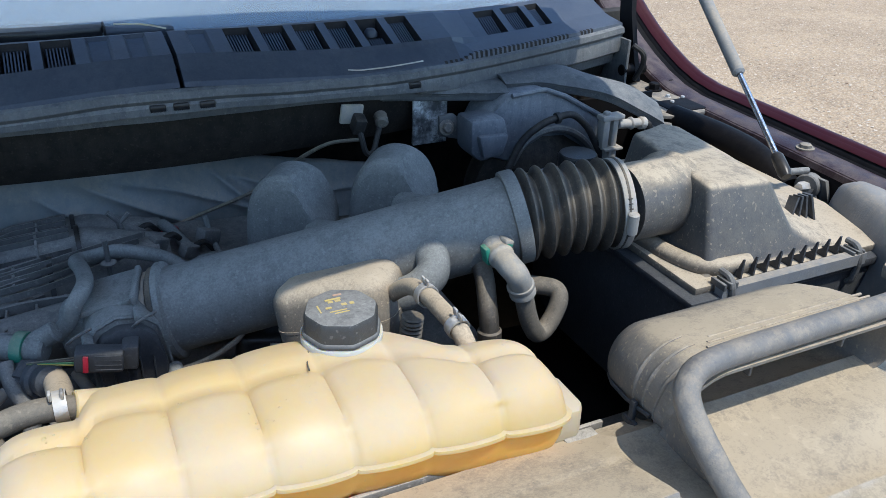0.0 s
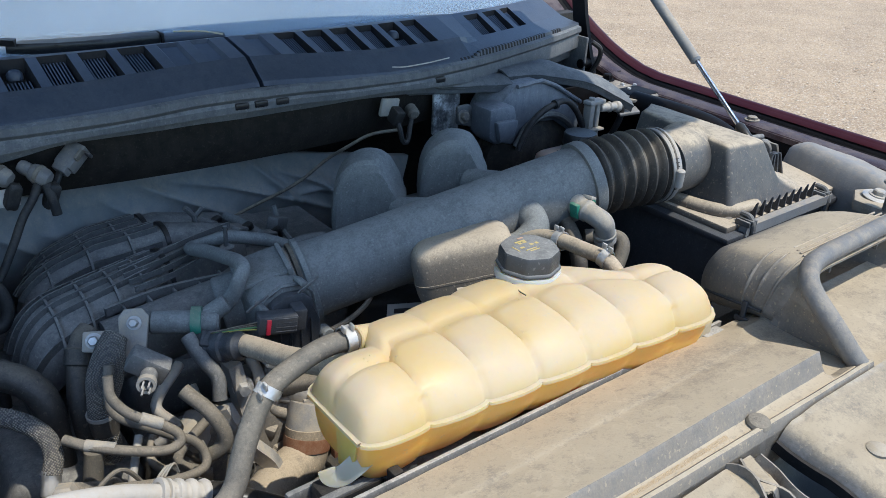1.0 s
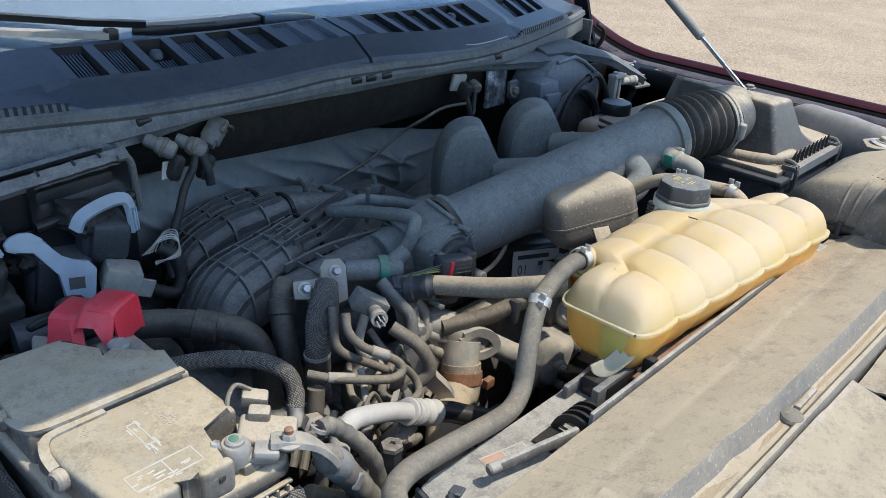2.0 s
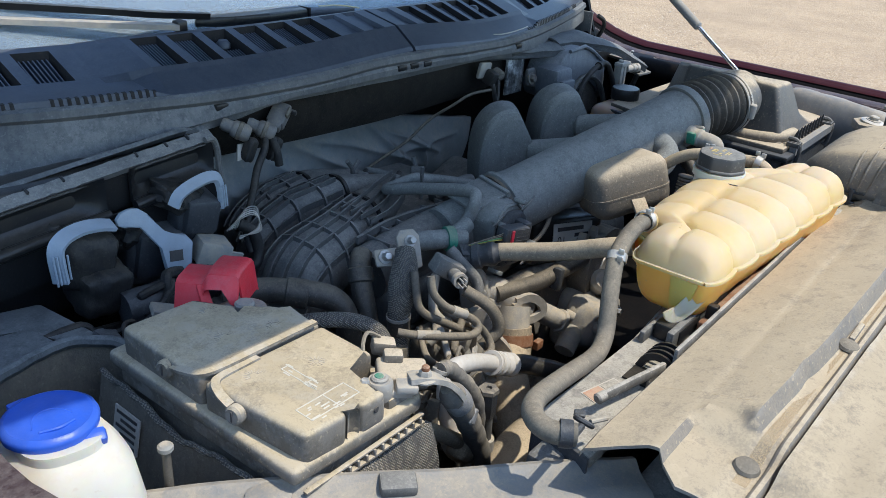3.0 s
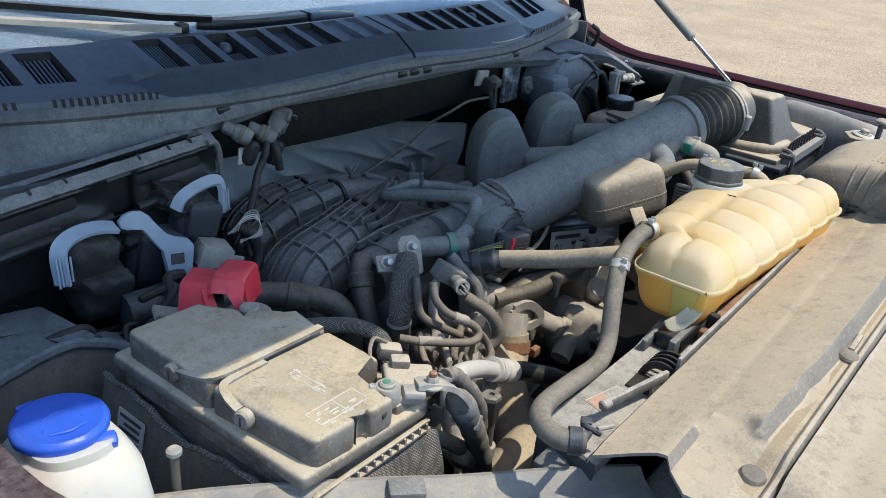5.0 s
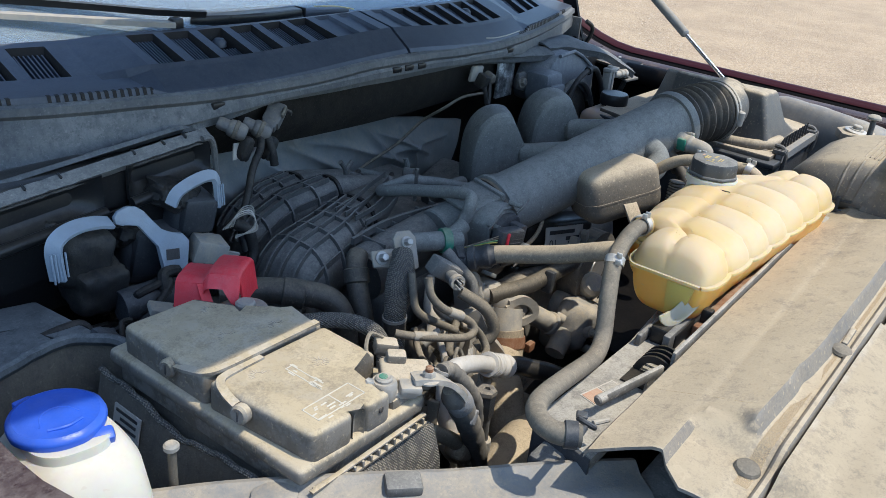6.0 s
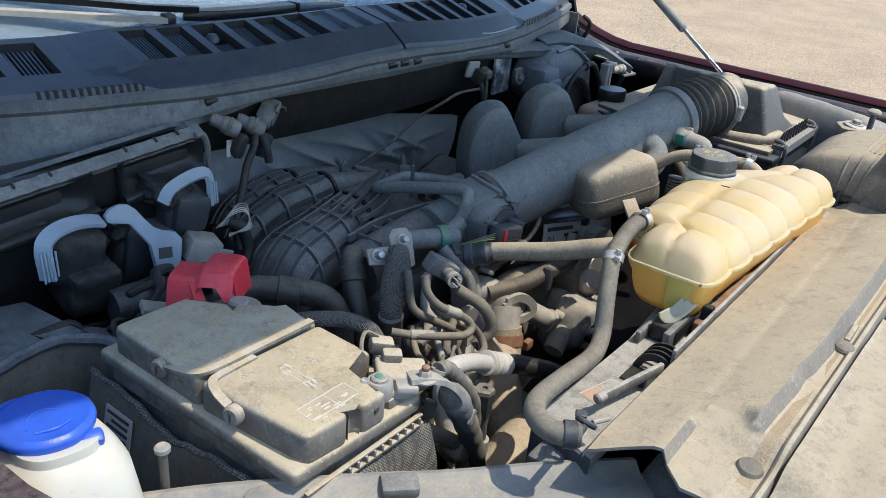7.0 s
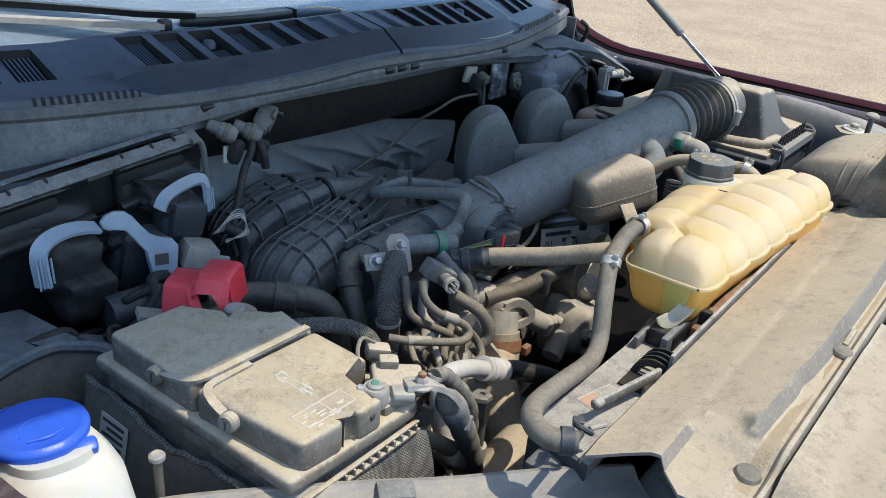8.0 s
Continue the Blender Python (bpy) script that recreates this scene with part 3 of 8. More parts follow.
# near-black sheets added as shade; side walls closing the cowl's end by the hinge
setting("bulkhead", box((0.845, 1.128, 1.130), (0.15, 0.006, 0.150), 0.002), "inner", "added near-black sheet standing in for shade behind the booster", "bulkhead")
# not a seen floor: added to keep the gap by the snorkel dark
setting("bay_shade_sheet", box((0.56, 0.60, 0.93), (0.80, 0.66, 0.008), 0.002), "inner", "added near-black sheet standing in for shade below the air box", "under tray")
setting("cowl_end", box((0.905, 1.228, 1.222), (0.006, 0.085, 0.115), 0.002), "seal", "grey sheet closing the cowl's end", "cowl end")
setting("cowl_end", box((-0.745, 1.27, 1.245), (0.006, 0.10, 0.115), 0.002), "seal", "grey sheet closing the cowl's end", "cowl end")


def build_windshield():
    t = thing("windshield", (0.12, 1.22, 1.32), "curved tinted windshield glass reflecting the blue sky", "windshield")

    def f(x, v):
        y = cowl_y(x) + 0.128 + v * math.cos(radians(31))
        return (x, y, 1.318 + v * math.sin(radians(31)))

    part("glass", surface(f, span(-0.70, 0.94, 24), span(0.0, 1.0, 8), (0, 0.003, -0.004)), "glass", t)
    part("edge_band", surface(lambda x, v: (f(x, v)[0], f(x, v)[1] + 0.005, f(x, v)[2] - 0.007), span(-0.70, 0.94, 24), (0.0, 0.05), (0, 0.002, -0.002)), "blackclean", t)
    d = thing("dashboard", (0.12, 1.8, 0.9), "dark moulded dashboard top behind the windshield", "dashboard")
    part("top", surface(lambda x, v: (x, cowl_y(x) + 0.17 + v, 1.285 + 0.10 * v + 0.02 * math.sin(6 * v)), span(-0.70, 0.94, 16), span(0, 0.75, 10), (0, 0, -0.03)), "cowl", d)
    setting("cab_wall", box((0.12, 2.6, 1.3), (1.9, 0.04, 1.4), 0.01), "firewall", "dark rear of the cab interior", "cab wall")
    setting("cab_roof", box((0.12, 2.35, 1.93), (1.5, 0.7, 0.03), 0.01), "maroon", "maroon cab roof", "roof")
    for s in (-1, 1):
        setting("door_pillar", sweep([(MID + s * 0.86, 1.42, 1.30), (MID + s * 0.80, 1.8, 1.58), (MID + s * 0.72, 2.2, 1.90)], 0.03, 8), "maroon", "maroon windshield pillar", "pillar")
        setting("cab_side", box((MID + s * 0.93, 2.1, 0.95), (0.05, 1.0, 0.80), 0.02), "maroon", "maroon cab side below the windows", "cab side")


build_windshield()


def build_hood():
    t = thing("hood", (0.12, 1.20, 1.452), "raised maroon hood panel over the engine bay", "hood")
    c, s45 = math.cos(radians(38.8)), math.sin(radians(38.8))

    def front(dx):
        e = max(0.0, abs(dx) - 0.48)
        # the bump at dx 0.45 is added only to shape the hood's shadow
        return 1.19 - 1.9 * e * e - 0.05 * e + 0.058 * math.exp(-((dx - 0.45) / 0.055) ** 2)

    def f(dx, v):
        w = 0.80 - 0.10 * (1 - v)
        x = MID + dx / 0.8 * w
        d = v * front(dx)
        return (x, 1.20 - d * c, 1.452 + d * s45 + 0.02 * math.sin(v * 3.1))

    part("outer_skin", surface(f, span(-0.8, 0.8, 32), span(0, 1, 16), (0, 0.010, 0.010)), "maroon", t)
    part("inner_frame", surface(lambda dx, v: (f(dx * 0.96, 0.02 + v * 0.955)[0], f(dx * 0.96, 0.02 + v * 0.955)[1] - 0.008, f(dx * 0.96, 0.02 + v * 0.955)[2] - 0.008 - 0.006 * (math.sin(dx * 21) * math.sin(v * 17) > 0.2)), span(-0.8, 0.8, 40), span(0, 1, 30), (0, -0.004, -0.004)), "hoodpad", t, "grey felt-lined inner hood panel")


build_hood()

fc = thing("fender_corner", (-0.72, 0.66, 1.19), "dusty maroon inner edge of the front fender corner", "fender")
part("panel", prism([(-0.678, 0.86), (-0.688, 0.70), (-0.687, 0.673), (-0.682, 0.645), (-0.680, 0.60), (-0.70, 0.55), (-0.75, 0.60), (-0.757, 0.86)], 1.190, 1.214, 0.006), "fenderlip", fc)


def build_strut():
    a, b = Vector((0.870, 0.776, 1.195)), Vector((0.966, 1.155, 1.426))
    t = thing("gas_strut", a, "grey gas strut with a polished rod holding up the hood", "gas strut")
    j = a.lerp(b, 0.40)
    part("rod", rod(a.lerp(b, 0.05), j, 0.0042), "chrome", t, "slim polished steel rod")
    part("cylinder", lathe([(0, 0), (0.006, 0), (0.0095, 0.004), (0.0095, (b - j).length - 0.02), (0, (b - j).length - 0.01)], along(j, b), 18), "brace", t, "dusty grey cylinder")
    part("end_cap", lathe([(0, -0.008), (0.007, -0.008), (0.0095, 0), (0.009, 0.026), (0.006, 0.032), (0, 0.032)], along(a, b), 14), "blackclean", t)
    part("end_cap", rod(b, b.lerp(a, 0.06), 0.007), "blackclean", t)
    part("ball_stud", rod(a, a + Vector((0.045, 0.0, -0.004)), 0.005), "black", t)
    m = thing("strut_bracket", (0.92, 0.775, 1.12), "dark cast strut bracket with ribs and a steel bolt", "bracket")
    part("arm", surface(lambda u, v: (0.93 + 0.012 * v, 0.785 + 0.05 * u * (0.3 + v * 0.7) - 0.015, 1.180 - 0.10 * v), span(-1, 1, 6), span(0, 1, 6), (0.006, 0, 0)), "black", m)
    for k in (-1, -0.3, 0.35, 1):
        part("rib", rod((0.926, 0.782 + 0.014 * k, 1.165), (0.936, 0.785 + 0.045 * k, 1.085), 0.0035, 8), "black", m)
    part("bolt_head", bolt((0.925, 0.777, 1.165), (0.898, 0.770, 1.170), 0.008), "steel", m, "zinc bolt with a wide washer")
    part("boss", rod((0.935, 0.78, 1.165), (0.918, 0.775, 1.166), 0.018, 18), "black", m)


build_strut()


# ---- radiator cover and the front ----
def rail_y(x):
    return 0.330 - 0.019 * x


def cover_edge(x):
    """Front edge of the raised platform."""
    return lerp_list(x, (-0.30, -0.1, 0.1, 0.3), (0.361, 0.3495, 0.346, 0.345))


def cover_plane(y):
    return 1.174 + (0.456 - y) * 0.333


def groove_z(x):
    return 1.181 + 0.011 * ramp(x, -0.305, -0.272)


def cover_sheet():
    def f(x, v):
        e, r, g = cover_edge(x), rail_y(x), groove_z(x)
        near, far = ramp(-x, 0.255, 0.272), ramp(-x, 0.262, 0.280)

        def floor(y, w):
            return (y, cover_plane(y) * (1 - w) + (g + 0.002) * w)

        y, z = ((0.458, 1.150 + 0.018 * ramp(-x, 0.29, 0.31)), (0.4575, 1.171), (0.4555, 1.1740), (0.450, 1.1755), (0.430, cover_plane(0.430)), (0.412, cover_plane(0.412)),
                (0.4055, cover_plane(0.4055) - 0.0004), (0.4035, cover_plane(0.4035) - 0.001), floor(0.3970, near), floor(0.380, near), floor(e + 0.008, 0.5 * (near + far)), floor(e + 0.003, far),
                floor(e, far), floor(e - 0.0055, max(far, 0.75)), (e - 0.0085, g + 0.0012), (e - 0.011, g), (r + 0.0015, g), (r + 0.0, g - 0.0008), (r - 0.001, g + 0.0016), (r - 0.003, g + 0.0032),
                (r - 0.0065, g + 0.0028), (r - 0.0075, g + 0.0005), (r - 0.009, g - 0.006), (r - 0.009, 1.15))[v]
        if 3 < v < 16:
            z += (1.186 - z) * ramp(x, 0.326, 0.336)
        z += 0.0013 * noise.noise((x * 9, y * 25, 1)) + 0.0006 * noise.noise((x * 40, y * 60, 4))
        if 10 < v < 15:
            y += 0.0006 * noise.noise((x * 22, 3, 1)) + 0.002 * math.exp(-((x + 0.17) / 0.012) ** 2)
        x += 0.022 * min(1.0, max(0.0, (0.462 - y) / 0.050)) * (1 - 0.9 * ramp(-y, -0.405, -0.380)) * ramp(-x, 0.31, 0.366)
        return (x, y, z - 0.12 * max(0.0, -0.340 - x))

    return surface(f, span(-0.366, -0.22, 60) + span(-0.216, 0.32, 54) + span(0.324, 0.340, 6) + [0.355, 0.38], range(24), (0, 0, -0.003))


def build_cover():
    t = thing("radiator_cover", (0.0, 0.40, 1.12), "black plastic radiator top cover under thick tan dust", "radiator cover")
    part("panel", cover_sheet(), "sheet", t, angle=28)
    part("side_panel", surface(lambda x, v: (x, 0.458 - 0.10 * v, 1.164 + 0.004 * v), span(0.382, 0.86, 10), span(0, 1, 4), (0, 0, -0.02)), "sheet", t)
    for x, y in ((-0.309, 0.3475), (-0.083, 0.3355), (0.206, 0.3275)):
        part("push_pin", lathe([(0, 0), (0.008, 0), (0.0105, 0.003), (0.009, 0.0055), (0.004, 0.0068), (0, 0.0068)], pose(x, y, groove_z(x) - 0.001, 6, -5, 0), 28), "hose", t, "round push-in fastener")
    part("pin_tab", box((-0.048, 0.3365, 1.1935), (0.040, 0.006, 0.005), 0.002), "sheet", t)
    return t


build_cover()


def build_sand():
    """Loose sand lying along the cover's front groove."""
    rnd = random.Random(12)
    co, fa = [], []
    for k in range(17000):
        x = -0.330 + 0.50 * rnd.random() ** 1.35
        groove = k % 5 < 3
        if groove:
            a, b = rail_y(x) + 0.0035, cover_edge(x) - 0.0105
            y = a + (b - a) * rnd.random()
            if noise.noise((x * 22, y * 60, 2)) < -0.35:
                continue
            z = groove_z(x) + 0.0013 * noise.noise((x * 9, y * 25, 1)) + 0.0006 * noise.noise((x * 40, y * 60, 4))
        else:
            x = max(-0.25, x)
            y = 0.368 + 0.078 * rnd.random() ** 1.4
            if noise.noise((x * 14, y * 30, 7)) < -0.3 or 0.4 < y < 0.414:
                continue
            z = cover_plane(y) + 0.0013 * noise.noise((x * 9, y * 25, 1)) + 0.0006 * noise.noise((x * 40, y * 60, 4))
        s = rnd.uniform(0.0003, 0.0009) * (1.0 if groove else 0.45)
        z += s * 0.1
        k, t = len(co), rnd.uniform(0, 6.28)
        co += [(x + s * math.cos(t + j * 2.09), y + s * math.sin(t + j * 2.09), z) for j in range(3)] + [(x, y, z + 0.6 * s)]
        fa += [(k, k + 1, k + 3), (k + 1, k + 2, k + 3), (k + 2, k, k + 3)]
    me = bpy.data.meshes.new("sand_grains")
    me.from_pydata(co, [], fa)
    me.materials.append(M["sand"])
    tagged(new("sand_grains", me), "loose tan sand grains lying on the radiator cover", "sand", "", "stuff")


build_sand()


def build_fan_shroud():
    t = thing("fan_shroud", (0.0, 0.50, 0.6), "dusty black radiator fan shroud top with moulded ribs", "fan shroud")
    part("top_plate", prism([(-0.333, 0.462), (0.335, 0.462), (0.335, 0.520), (-0.02, 0.535), (-0.13, 0.525), (-0.30, 0.530), (-0.316, 0.527)], 1.125, 1.139, 0.003), "shroud", t)
    part("end_plate", prism([(-0.336, 0.463), (-0.332, 0.463), (-0.315, 0.529), (-0.319, 0.529)], 1.03, 1.1375, 0.001), "plug", t, "black end plate")
    part("face", box((0.12, 0.50, 0.86), (0.94, 0.03, 0.53), 0.006), "black", t)
    part("edge_strip", box((0.085, 0.4615, 1.161), (0.53, 0.004, 0.030), 0.001), "shroud", t)
    for k in range(4):
        x = -0.178 + 0.009 * k
        part("rib", sweep(smooth_path([(x, 0.496, 1.141), (x + 0.001, 0.490, 1.153), (x + 0.002, 0.478, 1.158), (x + 0.002, 0.466, 1.154), (x + 0.002, 0.462, 1.142)], 4), 0.004, ring=[(0.9, 0.45), (0.9, -0.45), (-0.9, -0.45), (-0.9, 0.45)]), "blackclean", t)
    part("dark_plate", box((-0.192, 0.486, 1.1405), (0.030, 0.026, 0.002), 0), "blackclean", t)
    part("bar", merge(box((-0.233, 0.4775, 1.158), (0.090, 0.0055, 0.011), 0.002, 2, (0, -2, -14.5)), box((-0.205, 0.470, 1.147), (0.012, 0.004, 0.018), 0.001, 1, (0, 0, -14.5)), rod((-0.279, 0.4895, 1.1565), (-0.268, 0.4866, 1.157), 0.0052, 12, 0.3)), "shroud", t, "pale worn guide bar")
    part("bar", box((-0.080, 0.488, 1.150), (0.10, 0.008, 0.022), 0.002), "black", t)
    part("bar", box((-0.085, 0.516, 1.146), (0.10, 0.006, 0.014), 0.002), "black", t)
    turn = (0, 0, -14)
    part("warning_label", box((-0.238, 0.5005, 1.1393), (0.046, 0.020, 0.0008), 0, 1, turn), "label", t, "faded white and orange warning sticker")
    part("warning_band", box((-0.249, 0.5032, 1.1398), (0.021, 0.0165, 0.0006), 0, 1, turn), "orange", t)
    part("warning_text", box((-0.227, 0.4978, 1.1398), (0.020, 0.0165, 0.0006), 0, 1, turn), "shroud", t)
    part("red_seal", box((0.10, 0.475, 1.150), (0.36, 0.010, 0.016), 0.003), "rust", t, "reddish dusty tank edge")
    return t


build_fan_shroud()

setting("radiator_support", box((0.12, 0.385, 0.85), (1.5, 0.10, 0.53), 0.01), "black", "dark radiator and its support behind the grille", "radiator")


# ---- coolant reservoir ----
def build_reservoir():
    t = thing("coolant_reservoir", (0.10, 0.53, 1.14), "yellowed translucent coolant reservoir with rounded ribbed lobes", "coolant reservoir")
    x0, x1 = -0.090, 0.305
    lobes = 7

    def edge(x):
        """Half breadth of the plan at x, 0 to 1: rounded ends."""
        e = min(x - x0, x1 - x)
        r = 0.030
        return 1.0 if e >= r else math.sqrt(max(0.0, 1 - ((r - e) / r) ** 2))

    def broad(x):
        e = min(x - x0, x1 - x)
        r = 0.020
        return 1.0 if e >= r else 0.80 + 0.20 * math.sqrt(max(0.0, 1 - ((r - e) / r) ** 2))

    def front(x):
        return 0.4635 - 0.075 * x

    def rear(x):
        return lerp_list(x, (x0, -0.036, -0.022, 0.165, 0.20, 0.235, x1), (0.562, 0.566, 0.598, 0.608, 0.592, 0.548, 0.528))

    def crease(x):
        u = (x - x0) / (x1 - x0) * lobes
        return abs(math.sin(math.pi * u)) ** 0.5

    def plan(x, s, inset=0.0):
        yc, h = (front(x) + rear(x)) / 2, (rear(x) - front(x)) / 2 - inset
        return yc + h * s * broad(x)

    def up(x, v):
        """v from 0 (front seam) to 1 (rear seam)."""
        s = -1 + 2 * v
        e, c = edge(x), crease(x)
        y = plan(x, s)
        q = (1 - abs(s) ** 3.0) ** 0.55
        groove = 1 - 0.15 * math.exp(-((s - 0.12) / 0.08) ** 2)
        soft = 0.60 + 0.40 * c if s < 0.12 else 0.72 + 0.28 * c
        z = 1.207 + 0.0375 * q * e ** 0.42 * (0.55 + 0.45 * soft) * groove
        if abs(s) > 0.80:
            y += 0.0045 * (1 - c) * (-1 if s > 0 else 1) * e
        return (x, y, z)

    def low(x, v):
        s = -1 + 2 * v
        q = (1 - abs(s) ** 5) ** 0.6
        return (x, plan(x, s, 0.003), 1.206 - 0.054 * q * edge(x) ** 0.4 * (0.86 + 0.14 * crease(x)))

    xs = span(x0, x1, 112)
    vs = [0.5 - 0.5 * math.cos(math.pi * k / 32) for k in range(33)]
    part("upper_shell", surface(up, xs, vs), "tank", t, angle=70)
    part("lower_shell", surface(low, xs, vs), "tanklow", t, "amber lower shell with coolant inside", angle=70)
    rim = [Vector(up(x, 0.0)) for x in xs] + [Vector(up(x, 1.0)) for x in reversed(xs)]
    ring = [(0.5, 1.0), (0.5, -1.0), (-0.5, -1.0), (-0.5, 1.0)]
    loop = [p + Vector((0, -0.001 if k < len(xs) else 0.001, 0)) for k, p in enumerate(rim)]
    part("seam", sweep(loop + [loop[0]], 0.0032, ring=ring, cap=False, normal=(0, 0, 1)), "tank", t, "raised moulding seam")
    part("neck", lathe([(0.030, 0), (0.029, 0.010), (0.0330, 0.012), (0.0330, 0.021), (0.0, 0.021)], pose(0.166, 0.573, 1.223), 28), "milky", t)
    cap = part("cap", lathe([(0.0, 0.006), (0.0312, 0.006), (0.0318, 0.0075), (0.0312, 0.009), (0.0300, 0.010), (0.0296, 0.0225), (0.0280, 0.0260), (0.024, 0.0272), (0.0, 0.0280)], pose(0.166, 0.573, 1.239), 96, wob=lambda j: 0.972 / max(0.962, math.cos((j % 12 - 5.5) / 12 * math.pi / 4)) + 0.012 * (j % 12 in (0, 11))), "cap", t, "black ribbed pressure cap with yellow warning print")
    zt = 1.2670
    for k, (dx, dy, w, h) in enumerate(((-0.003, 0.0115, 0.013, 0.0022), (-0.006, 0.0080, 0.004, 0.0030), (0.000, 0.0080, 0.0045, 0.0030), (-0.010, 0.000, 0.005, 0.0026), (0.003, 0.001, 0.0045, 0.0034), (0.0025, 0.0172, 0.007, 0.0022), (0.0095, 0.001, 0.0035, 0.0036), (-0.004, -0.0065, 0.014, 0.0013), (-0.002, -0.0095, 0.012, 0.0013), (-0.0175, 0.001, 0.0012, 0.011))):
        part("print", box((0.166 + dx, 0.573 + dy, zt - 0.00015 - 0.02 * (dx * dx + dy * dy) ** 0.5), (w, h, 0.0006), 0), "orange" if k == 5 else "yellow", cap)
    # mounting tabs
    part("mounting_tab", prism([(0.294, 0.452), (0.320, 0.452), (0.327, 0.460), (0.327, 0.498), (0.294, 0.51)], 1.174, 1.203, 0.004), "strap", t)
    part("clip", box((0.322, 0.452, 1.172), (0.030, 0.012, 0.010), 0.002), "shroud", t)
    part("clip", box((0.313, 0.448, 1.160), (0.006, 0.010, 0.030), 0.002), "shroud", t)
    part("front_strap", sweep(smooth_path([(-0.068, 0.481, 1.2035), (-0.078, 0.4825, 1.193), (-0.089, 0.489, 1.178), (-0.095, 0.4945, 1.169), (-0.100, 0.4985, 1.1655), (-0.104, 0.502, 1.167), (-0.105, 0.504, 1.172)], 5), lambda u: 0.0092 - 0.0020 * u, ring=[(0.16, 1.0), (0.22, 0.8), (0.22, -0.8), (0.16, -1.0), (-0.16, -1.0), (-0.16, 1.0)], normal=(-0.7, -0.5, 0.35)), "strap", t, "pale moulded mounting strap")
    part("strap_web", prism([(0.515, 1.203), (0.484, 1.203), (0.488, 1.184), (0.498, 1.169), (0.511, 1.166)], -0.0905, -0.0875, 0.0008, Matrix(((0, 0, 1, 0), (1, 0, 0, 0), (0, 1, 0, 0), (0, 0, 0, 1)))), "tanklow", t)
    part("foot", box((-0.090, 0.497, 1.149), (0.052, 0.030, 0.020), 0.003), "blackclean", t)
    part("foot_block", box((-0.062, 0.472, 1.162), (0.010, 0.012, 0.024), 0.002), "blackclean", t)
    part("outlet", rod((-0.010, 0.577, 1.222), (-0.036, 0.574, 1.229), 0.0125, 18), "tank", t)
    part("outlet", rod((0.262, 0.534, 1.205), (0.262, 0.536, 1.222), 0.0098, 14), "tank", t)
    rnd = random.Random(21)
    for cx, cy, n in ((0.085, 0.500, 9), (0.125, 0.520, 3), (-0.045, 0.520, 10), (0.03, 0.53, 3), (0.215, 0.505, 2), (0.27, 0.50, 2)):
        for k in range(n):
            x, y = cx + rnd.uniform(-0.016, 0.016), cy + rnd.uniform(-0.010, 0.010)
            v = 0.5 + 0.5 * (y - (front(x) + rear(x)) / 2) / ((rear(x) - front(x)) / 2) / broad(x)
            z = up(x, min(0.95, max(0.05, v)))[2]
            part("mould_mark", lathe([(rnd.uniform(0.0010, 0.0020), -0.0008), (0.0007, 0.0001), (0, 0.0002)], pose(x, y, z), 8), "tank", t)
    # thin dark seam line on the upper shell, forward from the cap
    part("dark_seam_line", hose([(0.134, 0.560, 1.2395), (0.129, 0.546, 1.2402), (0.127, 0.534, 1.2415)], 0.0007, 6), "ink", t)


build_reservoir()


